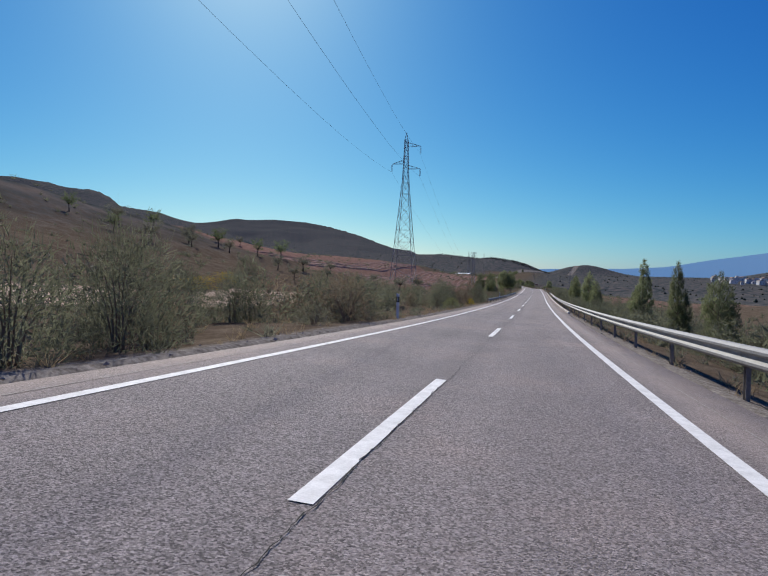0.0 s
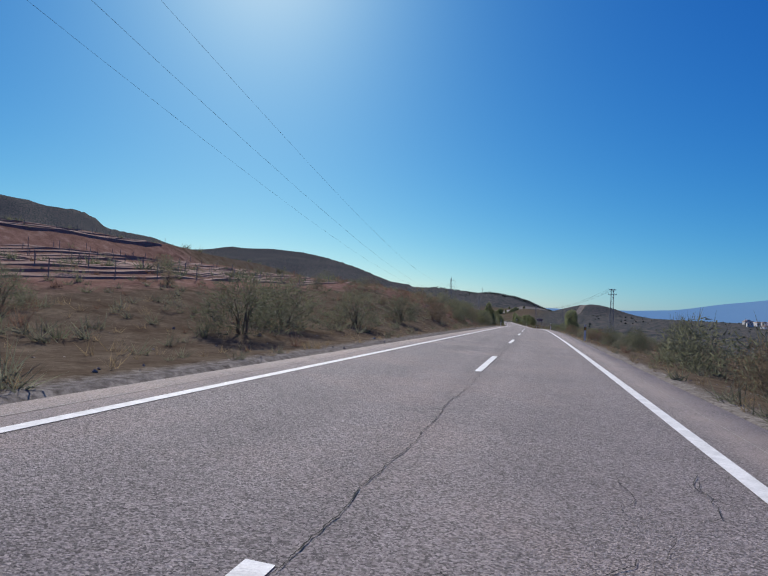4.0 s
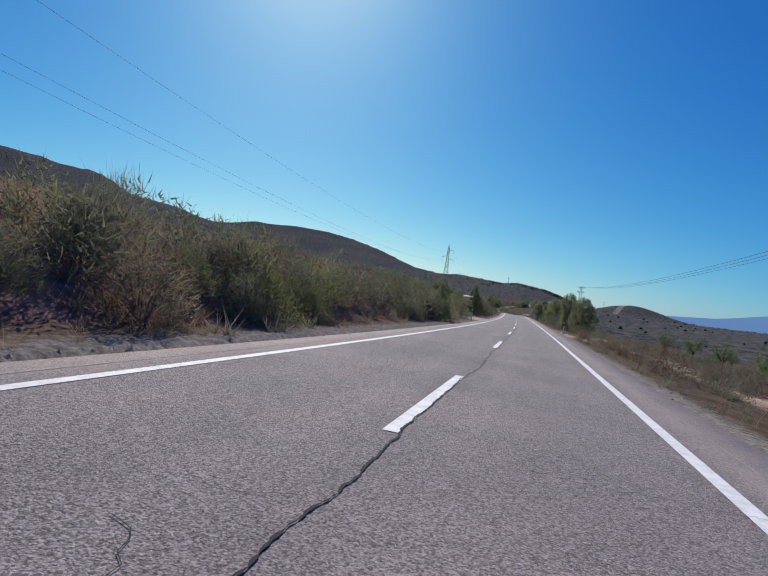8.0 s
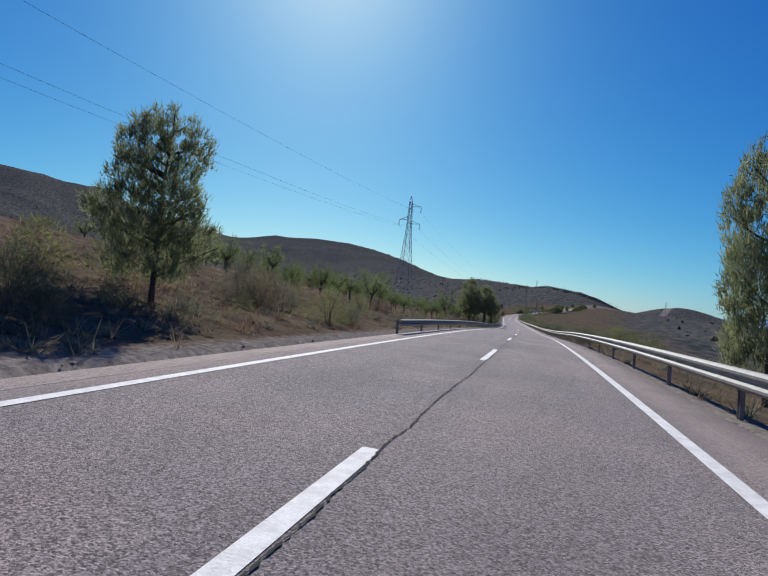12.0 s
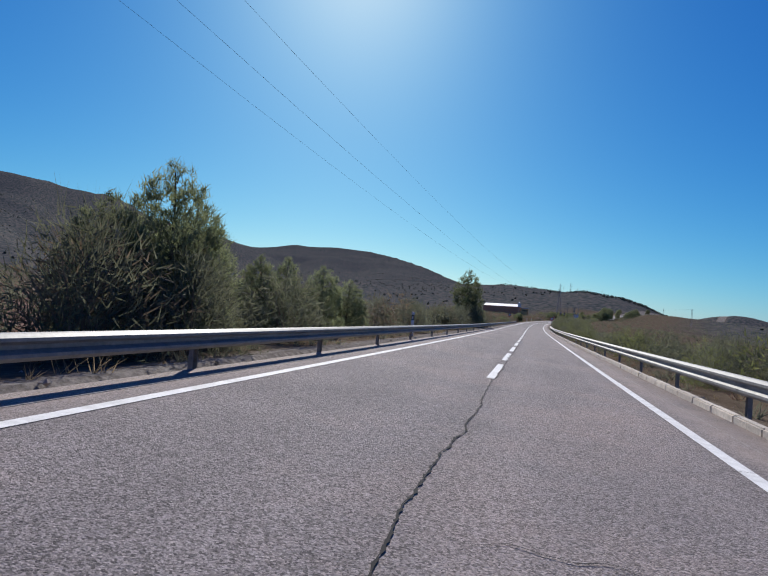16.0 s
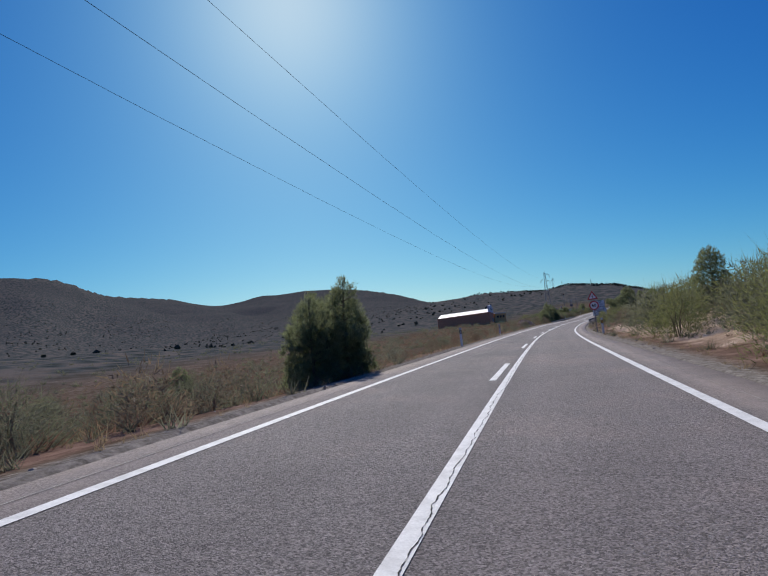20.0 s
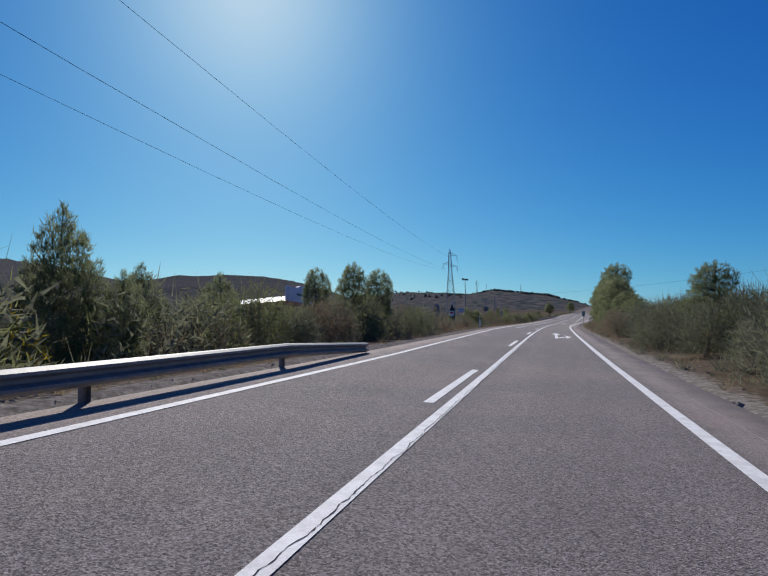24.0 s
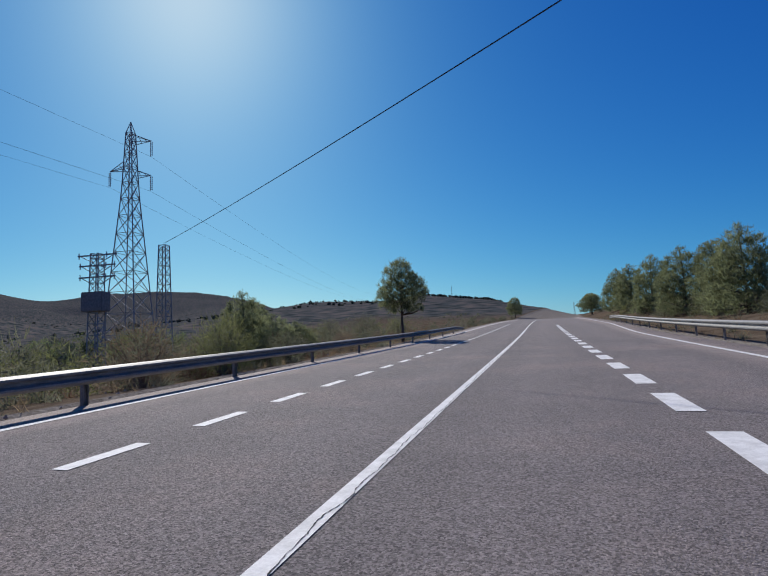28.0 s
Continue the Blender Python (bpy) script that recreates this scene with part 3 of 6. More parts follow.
M_REDDRY = leaf_material("russet_scrub", (0.13, 0.078, 0.056), (0.25, 0.155, 0.112))


def pine_shape(seed, low, wide, lean_x=0.0, tufts=560, peak=2.2, base=0.5, per=13, needle=1.0):
    """Trunk and crown of a pine one metre high: a lumpy crown full of upright needle tufts."""
    rng = np.random.RandomState(seed)
    lean = rng.uniform(-0.03, 0.03, 2)
    lean[0] += lean_x
    wob = rng.uniform(-0.012, 0.012, (9, 2))
    axis = [(lean[0] * q ** 1.4 + wob[i][0] * q, lean[1] * q ** 1.4 + wob[i][1] * q, q * 0.93) for i, q in enumerate(np.linspace(0, 1, 9))]
    wood = [tube(axis, [0.018 - 0.0145 * q ** 0.8 for q in np.linspace(0, 1, 9)], 8)]
    q, ang = rng.uniform(0, 1, tufts * 4), rng.uniform(0, 2 * math.pi, tufts * 4)
    lump = 0.86 + 0.3 * lattice_noise(ang * 6 / (2 * math.pi), q * 5.0 + 3 * seed, seed) + 0.12 * lattice_noise(ang * 14 / (2 * math.pi), q * 11.0, seed + 1)
    env = wide * (base + (1 - base) * np.minimum(1.0, q * 3.0)) * np.maximum(0.0, 1 - q ** peak) ** 0.6 * np.where(np.abs(ang - math.pi) > 2.9, 0.9, lump)
    keep = rng.uniform(0, 1, tufts * 4) < np.maximum((env / wide) ** 1.6, 0.06)
    q, ang, env = q[keep][:tufts], ang[keep][:tufts], env[keep][:tufts]
    n = len(q)
    r = env * rng.uniform(0, 1, n) ** 0.36
    z = low + q * (0.955 - low) + rng.normal(0, 0.008, n)
    ax, ay = lean[0] * z ** 1.4, lean[1] * z ** 1.4
    centre = np.stack([ax + r * np.cos(ang), ay + r * np.sin(ang), z], 1)
    for k in range(0, n, max(1, n // 34)):
        z0 = max(0.08, 0.92 * low, z[k] - 0.04 - 0.3 * r[k])
        x0, y0 = lean[0] * z0 ** 1.4, lean[1] * z0 ** 1.4
        wood.append(tube([(x0, y0, z0), ((x0 + centre[k][0]) / 2, (y0 + centre[k][1]) / 2, z0 * 0.4 + z[k] * 0.6 - 0.02), tuple(centre[k])], [0.009, 0.005, 0.002], 3))
    o = np.repeat(centre, per, 0) + rng.normal(0, 0.013, (n * per, 3))
    out = np.stack([np.cos(ang), np.sin(ang), np.zeros(n)], 1) * (0.5 * r / wide)[:, None] + [0, 0, 0.7]
    d = np.repeat(out, per, 0) + rng.normal(0, 0.42, (n * per, 3))
    t = blades(o, d, needle * rng.uniform(0.032, 0.07, len(o)), rng.uniform(0.08, 0.138, len(o)) / per, rng)
    v, f = join(wood)
    return mesh_of("trunk", v, f, M_BARK, True), t


PINES = []
for a in [(11, 0.26, 0.32, 0.02, 780, 2.2, 0.55, 24, 0.62), (12, 0.34, 0.3, 0.04, 780, 2.4, 0.6, 27, 0.6), (13, 0.04, 0.28, 0.0, 700, 1.4, 0.85, 20, 0.85), (14, 0.0, 0.32, 0.0, 860, 2.3, 1.0, 20, 0.85), (15, 0.14, 0.34, -0.02, 980, 3.0, 0.75, 22, 0.68), (16, 0.16, 0.22, 0.03, 480, 1.8, 0.5)]:
    w, t = pine_shape(*a)
    PINES.append((w, soup("crown", t, M_NEEDLE)))
w, t = pine_shape(17, 0.12, 0.3, 0.0, 560, 2.0, 0.7)
PINES.append((w, soup("crown", t, M_NEEDLE_Y)))


def stand(s, u, h, half, width0, turn, dz=0.0, ground_level=True):
    """Pose with scale for a plant one metre high and width0 wide at its half."""
    p = gp(s, u, dz) if ground_level else rp(s, u, dz)
    k = half / width0
    return pose(p.x, p.y, p.z - 0.03, 0, 0, turn) @ Matrix.Diagonal((k, k, h, 1))


def pine(s, u, h, half, kind=0, turn=None, label="dark green pine tree beside the road", dz=0.0):
    trunk, crown = PINES[kind]
    t = thing("pine_tree", stand(s, u, h, half, (0.32, 0.3, 0.28, 0.32, 0.34, 0.22, 0.3)[kind], random.uniform(0, 360) if turn is None else turn, dz), label, "tree", "roadside pines")
    part("trunk", trunk, t)
    part("crown", crown, t)
    return t


def broom_tris(rng, twigs, spread, length, width, wisps):
    """Blades that fill a loose dome one metre high, with single twigs standing out of it."""
    ang, q = rng.uniform(0, 2 * math.pi, twigs), rng.uniform(0, 1, twigs) ** 0.5
    lobe = 1 + 0.16 * np.sin(3 * ang + rng.uniform(0, 6)) + 0.12 * np.sin(7 * ang + rng.uniform(0, 6))
    el = np.arcsin(rng.uniform(0.02, 1, twigs))
    p = np.stack([np.cos(ang) * np.cos(el) * spread * lobe, np.sin(ang) * np.cos(el) * spread * lobe, np.sin(el) * 0.8 * (0.8 + 0.25 * lobe)], 1) * (0.35 + 0.65 * q)[:, None]
    p += rng.normal(0, 0.03, (twigs, 3))
    p[:, 2] = np.abs(p[:, 2])
    d = np.stack([np.cos(ang) * 0.45, np.sin(ang) * 0.45, np.full(twigs, 0.5)], 1) + rng.normal(0, 0.5, (twigs, 3))
    a = rng.uniform(0, 2 * math.pi, wisps)
    r = rng.uniform(0, 0.6, wisps) * spread
    pw = np.stack([np.cos(a) * r, np.sin(a) * r, rng.uniform(0.55, 0.8, wisps)], 1)
    dw = np.stack([np.cos(a) * 0.3, np.sin(a) * 0.3, np.ones(wisps)], 1) + rng.normal(0, 0.18, (wisps, 3))
    t1 = blades(p, d, 0.68 * length * rng.uniform(0.6, 1.3, twigs), 1.2 * width * rng.uniform(0.7, 1.3, twigs), rng)
    t2 = blades(pw, dw, rng.uniform(0.15, 0.3, wisps), width * 0.6, rng)
    return np.concatenate([t1, t2])


def broom_shape(seed, twigs, spread, mat, length=0.15, stems=8):
    rng = np.random.RandomState(seed)
    v, f = [(0, 0, -0.05)], []
    for k in range(stems):
        a, tilt = rng.uniform(0, 2 * math.pi), rng.uniform(0.1, 1) * spread * 0.85
        h = rng.uniform(0.4, 0.68)
        c, s_ = math.cos(a), math.sin(a)
        tv, tf = tube([(c * 0.05, s_ * 0.05, 0.03), (c * tilt * 0.4, s_ * tilt * 0.4, h * 0.5), (c * tilt, s_ * tilt, h)], [0.011, 0.007, 0.002], 3)
        n = len(v)
        f += [tuple(i + n for i in q) for q in tf[:-1]] + [(0, n + 1, n), (0, n + 2, n + 1), (0, n, n + 2)]
        v += tv
    t = broom_tris(rng, twigs, spread, length, 13.0 / (twigs + 300) + 0.0025, twigs // 24)
    return mesh_of("woody_stem", v, f, M_TWIG), soup("foliage", t, mat)


BROOMS = [broom_shape(21, 2600, 0.5, M_BROOM, 0.14), broom_shape(22, 2000, 0.45, M_BROOM, 0.15, 9), broom_shape(23, 2500, 0.52, M_BROOM_G, 0.13), broom_shape(24, 1700, 0.48, M_BROOM_D, 0.15, 11), broom_shape(25, 1000, 0.56, M_SHRUB, 0.12), broom_shape(26, 2500, 0.5, M_BROOM, 0.16), broom_shape(27, 900, 0.55, M_YELLOW, 0.1), broom_shape(28, 900, 0.55, M_REDDRY, 0.13)]
THICKET = [broom_tris(np.random.RandomState(60 + k), 400, 0.52, 0.17, 0.019, 12) for k in range(5)]
BROOM_NAME = ["broom_bush", "sparse_broom", "green_bush", "dry_bush", "grey_shrub", "tall_broom", "yellow_shrub", "russet_shrub"]
BROOM_LABEL = ["olive-green broom bush with thin upright twigs", "sparse olive broom bush with bare lower stems", "fresh green broom bush on the verge", "half-dry brown broom bush with bare twigs", "low grey-green rounded shrub on the verge", "tall olive broom bush on dry ground", "low shrub covered in yellow flowers", "low russet dry shrub on stony ground"]


def broom(s, u, h, half, kind=0, dz=0.0):
    stems, green = BROOMS[kind]
    t = thing(BROOM_NAME[kind], stand(s, u, h, half, 0.52, random.uniform(0, 360), dz), BROOM_LABEL[kind], "bush", "roadside bushes")
    part("woody_stem", stems, t)
    part("foliage", green, t)
    return t


def almond_shape(seed, mat):
    rng = np.random.RandomState(seed)
    wood = [tube([(0, 0, 0), (0.02, 0.01, 0.2), (0.0, 0.02, 0.36)], [0.035, 0.028, 0.024], 7)]
    pts = []
    for k in range(7):
        a = 2 * math.pi * k / 7 + rng.uniform(-0.3, 0.3)
        r, z = rng.uniform(0.2, 0.36), rng.uniform(0.6, 0.9)
        wood.append(tube([(0, 0.02, 0.34), (math.cos(a) * r * 0.5, math.sin(a) * r * 0.5, 0.5), (math.cos(a) * r, math.sin(a) * r, z)], [0.018, 0.011, 0.004], 5))
        for q in range(5):
            c = np.array([math.cos(a) * r, math.sin(a) * r, z]) * rng.uniform(0.6, 1.08) + rng.normal(0, 0.06, 3)
            c[2] = max(c[2], 0.4)
            pts.append(c)
    pts = np.array(pts)
    per = 34
    c = np.repeat(pts, per, 0) + rng.normal(0, 0.06, (len(pts) * per, 3)) * [1, 1, 0.75]
    v, f = join(wood)
    return mesh_of("trunk", v, f, M_BARK, True), soup("crown", leaves(c, rng.uniform(0.016, 0.03, len(c)), rng), mat)


ALMONDS = [almond_shape(31, M_ALMOND), almond_shape(32, M_ALMOND), almond_shape(33, M_SHRUB)]


def almond(s, u, h, half, kind=0, dz=0.0):
    trunk, crown = ALMONDS[kind]
    t = thing("almond_tree" if kind < 2 else "olive_tree", stand(s, u, h, half, 0.42, random.uniform(0, 360), dz), "small green almond tree on ploughed reddish soil" if kind < 2 else "small grey-green olive tree on dry soil", "tree", "orchard trees")
    part("trunk", trunk, t)
    part("crown", crown, t)
    return t


def tuft_cloud(name, s, u, size, mat, seed, per=14, lean=0.8, wide=0.16, label="", category="scrub"):
    """Many small plants as one mesh: blades fanning from each foot."""
    rng = np.random.RandomState(seed)
    foot = ground_np(s, u)
    n = len(s)
    o = np.repeat(foot, per, 0) + rng.normal(0, 1, (n * per, 3)) * np.repeat(size, per)[:, None] * [0.16, 0.16, 0.0]
    d = rng.normal(0, lean, (n * per, 3)) * [1, 1, 0.25] + [0, 0, 1.0]
    d[:, 2] = np.abs(d[:, 2])
    k = np.repeat(size, per)
    t = blades(o, d, k * rng.uniform(0.5, 1.1, n * per), k * wide, rng)
    return tagged(new(name, soup(name, t, mat)), label, category, kind="stuff")


def clump_cloud(name, s, u, size, mat, seed, label, category="scrub"):
    """Round far-off bushes and trees as one mesh: each an uneven dome of two rings and a top."""
    rng = np.random.RandomState(seed)
    foot = ground_np(s, u)
    n = len(s)
    a = np.arange(5) * 2 * math.pi / 5
    ring = np.stack([np.cos(a), np.sin(a), 0 * a], 1)
    shape = np.concatenate([ring * 0.45 - [0, 0, 0.1], ring * 0.55 + [0, 0, 0.45], [[0, 0, 0.95]]])
    v = shape[None] * rng.uniform(0.65, 1.3, (n, 11, 1)) * (size[:, None, None] * [1.0, 1.0, 0.85]) + foot[:, None]
    f = [(i, (i + 1) % 5, 5 + i) for i in range(5)] + [((i + 1) % 5, 5 + (i + 1) % 5, 5 + i) for i in range(5)] + [(5 + i, 5 + (i + 1) % 5, 10) for i in range(5)]
    return tagged(new(name, soup(name, v[:, np.array(f)].reshape(-1, 3, 3), mat)), label, category, kind="stuff")


def thicket(name, places, mat, label):
    """Many bushes that stand close together or far off, as one mesh; places are (s, u, height, half width)."""
    s, u, h, half = np.array(places).T
    foot = ground_np(s, u)
    rng = np.random.RandomState(len(places))
    out = []
    for k in range(len(places)):
        t = THICKET[rng.randint(5)]
        a = rng.uniform(0, 2 * math.pi)
        c, n = math.cos(a), math.sin(a)
        m = np.array([(c, n, 0), (-n, c, 0), (0, 0, 1)]) * [half[k] / 0.52, half[k] / 0.52, h[k]]
        out.append(t @ m + foot[k])
    return tagged(new(name, soup(name, np.concatenate(out), mat)), label, "bushes", kind="stuff")

# ---- steel, concrete, signs ----
M_STEEL = mottled("galvanised_steel", [(0.3, (0.19, 0.19, 0.19)), (0.7, (0.27, 0.268, 0.265))], 5, 6, 0.62, 0.05, 40, (25, 0.14))
M_STEEL.node_tree.nodes["Principled BSDF"].inputs["Metallic"].default_value = 0.4
M_POST = mottled("weathered_steel", [(0.3, (0.16, 0.15, 0.14)), (0.7, (0.3, 0.28, 0.26))], 7, 6, 0.65, 0.1, 40)
M_TOWER = mottled("tower_steel", [(0.3, (0.2, 0.21, 0.22)), (0.7, (0.34, 0.35, 0.36))], 3, 4, 0.6, 0)
M_CONC = mottled("concrete", [(0.3, (0.33, 0.3, 0.26)), (0.7, (0.52, 0.48, 0.42))], 2.5, 10, 0.95, 0.3, 25, (22, 0.2), 0.08)
M_WHITE = mottled("white_plastic", [(0.3, (0.66, 0.66, 0.64)), (0.7, (0.8, 0.8, 0.78))], 8, 5, 0.5, 0)
M_BLACK = plain("black_plastic", (0.02, 0.02, 0.022), 0.5)
M_RED = mottled("sign_red", [(0.3, (0.42, 0.025, 0.03)), (0.7, (0.5, 0.04, 0.04))], 6, 4, 0.45, 0)
M_BROWN = mottled("sign_brown", [(0.3, (0.15, 0.055, 0.035)), (0.7, (0.18, 0.07, 0.045))], 5, 4, 0.5, 0)
M_GREEN = mottled("sign_green", [(0.3, (0.015, 0.16, 0.07)), (0.7, (0.02, 0.2, 0.09))], 5, 4, 0.5, 0)
M_SIGNW = mottled("sign_white", [(0.3, (0.72, 0.71, 0.69)), (0.7, (0.8, 0.79, 0.77))], 5, 5, 0.5, 0)
M_GREYS = mottled("sign_grey", [(0.3, (0.22, 0.22, 0.22)), (0.7, (0.3, 0.3, 0.3))], 6, 5, 0.5, 0)
M_AMBER = plain("amber_reflector", (0.7, 0.35, 0.05), 0.3)
M_GLASSY = plain("dark_glass", (0.02, 0.025, 0.03), 0.1)
M_WIRE = plain("cable", (0.05, 0.05, 0.05), 0.6, 0.5)
M_INSUL = plain("glass_insulators", (0.45, 0.5, 0.48), 0.2)

# W-shaped beam, face to +x, along +y, one bay long, top at zero
BAY = 4.3
W = [(0.0, 0.0), (0.03, -0.012), (0.085, -0.05), (0.085, -0.09), (0.02, -0.135), (0.02, -0.185), (0.085, -0.23), (0.085, -0.27), (0.03, -0.315), (0.0, -0.33)]
_v = [(x, y, z) for y in (-0.04, BAY + 0.04) for x, z in W] + [(x - 0.006, y, z) for y in (-0.04, BAY + 0.04) for x, z in W]
_n = len(W)
_f = [(i, i + 1, _n + i + 1, _n + i) for i in range(_n - 1)] + [(2 * _n + i + 1, 2 * _n + i, 3 * _n + i, 3 * _n + i + 1) for i in range(_n - 1)]
_f += [(0, _n, 3 * _n, 2 * _n), (_n - 1, 3 * _n - 1, 4 * _n - 1, 2 * _n - 1)] + [(i, 2 * _n + i, 2 * _n + i + 1, i + 1) for i in range(_n - 1)] + [(_n + i + 1, 3 * _n + i + 1, 3 * _n + i, _n + i) for i in range(_n - 1)]
BEAM = mesh_of("beam", _v, _f, M_STEEL)
_bm = bmesh.new()
block(_bm, -0.06, -0.052, -0.055, 0.055, -0.35, 0.74, 0)
block(_bm, -0.052, 0.0, 0.047, 0.055, -0.35, 0.74, 0)
block(_bm, -0.052, 0.0, -0.055, -0.047, -0.35, 0.74, 0)
RAIL_POST = bm_mesh("post", _bm, M_POST)
RAIL_SPACER = box_mesh("spacer", M_POST, 0.0, 0.06, -0.05, 0.05, 0.5, 0.7)
BOLT = box_mesh("bolt", M_STEEL, 0.03, 0.045, -0.02, 0.02, -0.18, -0.14, bevel=0.008)


def guard_rail(s0, s1, u, label, end=True, top=0.7, ramp=0.0):
    """A steel barrier: beams, posts and spacers, bay by bay; u may be a function of s. It faces the road.
    top: height of its upper edge; ramp: metres over which it rises out of the ground at its start."""
    uf = u if callable(u) else (lambda q: u)
    side = -1 if uf(s0) < 0 else 1
    base = rp(s0, uf(s0))
    t = thing("guard_rail", pose(*base), label, "guard rail", "guard rails")
    n = int((s1 - s0) / BAY)
    back = Matrix.Translation(-base)
    tall = 0.74 if top < 0.6 else 0.9

    def level(q):
        h = top
        if ramp:
            h = min(h, 0.06 + top * max(0.0, q - s0) / ramp)
        if end:
            h = min(h, max(top - 0.22, top - 0.22 * (q - (s1 - BAY - 0.2)) / BAY))
        return h
    for k in range(n):
        a, b = s0 + k * BAY, s0 + (k + 1) * BAY
        pa, pb = rp(a, uf(a), level(a)), rp(b, uf(b), level(b))
        if side > 0:
            pa, pb = pb, pa
        y = (pb - pa).normalized()
        x = y.cross(Vector((0, 0, 1))).normalized()
        m = Matrix((x, y, x.cross(y))).transposed().to_4x4()
        ob = part("beam", BEAM, t, back @ Matrix.Translation(pa) @ m @ Matrix.Diagonal((1, 1, tall, 1)))
        part("bolt", BOLT, ob, Matrix.Translation((0, 0.1, 0)))
        q = rp(a, uf(a))
        m2 = back @ pose(q.x, q.y, q.z, 0, 0, heading(a) + (0 if side < 0 else 180))
        po = part("post", RAIL_POST, t, m2 @ Matrix.Translation((-0.06, 0, 0)) @ Matrix.Diagonal((1, 1, (level(a) - 0.04) / 0.74, 1)))
        part("spacer", RAIL_SPACER, po)
    return t


RAIL_LABEL = "galvanised steel guard rail on steel posts along the road"
guard_rail(56, 127, -3.35, RAIL_LABEL, top=0.52)
guard_rail(-30, 126, 3.95, RAIL_LABEL)
guard_rail(478, 746, lambda q: -3.3 - 0.9 * max(0, (q - 735) / 12), RAIL_LABEL, top=0.5)
guard_rail(460, 729, 3.85, RAIL_LABEL, top=0.68)
guard_rail(877.5, 926, lambda q: -3.25 - 1.1 * max(0, (884 - q) / 6), RAIL_LABEL, top=0.42, ramp=9.0)
guard_rail(846, 922, 3.95, RAIL_LABEL)
guard_rail(1042, 1108, lambda q: -5.35 + 0.3 * max(0, (q - 1072) / 25), RAIL_LABEL, top=0.56)
guard_rail(1035.5, 1128, lambda q: float(np.interp(q, [1035, 1050, 1068, 1090, 1120], [5.3, 5.7, 6.85, 7.6, 8.5])), RAIL_LABEL, ramp=6.0)

_bm = bmesh.new()
block(_bm, -0.07, 0.07, 0.012, 1.05, -0.2, 0.115, 0.022)
M_KERB = mottled("kerb_concrete", [(0.3, (0.46, 0.41, 0.35)), (0.7, (0.64, 0.58, 0.5))], 2.5, 10, 0.95, 0.3, 25, (22, 0.18), 0.1)
KERB_STONE = bm_mesh("kerb_stone", _bm, M_KERB)


def kerb(name, s0, s1, u):
    base = rp(s0, u)
    t = tagged(new(name), "pale concrete kerb stones along the shoulder", "kerb", kind="structure")
    t.matrix_basis = pose(*base)
    for k in range(int((s1 - s0) / 1.07)):
        s = s0 + k * 1.07
        p = rp(s, u) - base
        part("kerb_stone", KERB_STONE, t, pose(p.x, p.y, p.z + random.uniform(-0.008, 0.008), 0, 0, heading(s) + random.uniform(-0.6, 0.6)))


kerb("kerb_1", 44, 160, 3.68)
kerb("kerb_2", 608, 712, 3.68)
kerb("kerb_3", 862, 918, 3.68)


def delineator(s, u, turn=0):
    p = gp(s, u)
    t = thing("delineator_post", pose(p.x, p.y, p.z - 0.02, 0, 0, heading(s) + turn), "white plastic roadside marker post with a black band", "marker post", "marker posts")
    bm = bmesh.new()
    for z0, z1 in ((-0.1, 0.7), (0.92, 1.06)):
        r = block(bm, -0.06, 0.06, -0.035, 0.045, z0, z1)
        bmesh.ops.bevel(bm, geom=list({e for v in r["verts"] for e in v.link_edges if abs(e.verts[0].co.z - e.verts[1].co.z) > 0.05}), offset=0.025, segments=2, affect="EDGES")
    for v in bm.verts:
        if v.co.z > 1.0 and v.co.x > 0:
            v.co.z -= 0.035
    part("post", bm_mesh("post", bm, M_WHITE), t)
    bm = bmesh.new()
    r = block(bm, -0.059, 0.059, -0.034, 0.044, 0.7, 0.92)
    bmesh.ops.bevel(bm, geom=list({e for v in r["verts"] for e in v.link_edges if abs(e.verts[0].co.z - e.verts[1].co.z) > 0.05}), offset=0.025, segments=2, affect="EDGES")
    band = part("black_band", bm_mesh("black_band", bm, M_BLACK), t, None, "black band")
    part("reflector", box_mesh("reflector", M_AMBER if u > 0 else M_WHITE, -0.025, 0.025, -0.042, -0.034, 0.74, 0.88, bevel=0.003), band, None, "small reflector")


for s, u in [(22, -4.2), (83, -4.0), (139.5, 4.2), (244.6, -3.75), (244.8, 4.0), (301.2, -3.6), (304.2, 4.2), (356.5, -3.8), (358.8, 4.2), (412.6, -4.2), (411.5, 4.1), (461, -4.0), (743.7, 4.35), (790.3, -3.8), (797, 4.0), (817, -4.6), (902.9, -3.9), (912, 4.9), (957.5, -4.6), (190, 4.1), (632, -4.1), (612, 4.6)]:
    delineator(s, u)


def text_mesh(body, size, mat, name="lettering", width=1.0):
    c = bpy.data.curves.new(name, "FONT")
    c.body, c.size, c.align_x, c.align_y, c.extrude = body, size, "CENTER", "CENTER", 0.002
    c.offset, c.space_character = 0.022 * size, 1.07
    ob = bpy.data.objects.new(name, c)
    scene.collection.objects.link(ob)
    bpy.context.view_layer.update()
    me = bpy.data.meshes.new_from_object(ob.evaluated_get(bpy.context.evaluated_depsgraph_get()))
    bpy.data.objects.remove(ob)
    me.name = name
    me.materials.clear()
    me.materials.append(mat)
    me.transform(Matrix.Rotation(radians(90), 4, "X") @ Matrix.Diagonal((width, 1, 1, 1)))
    return me


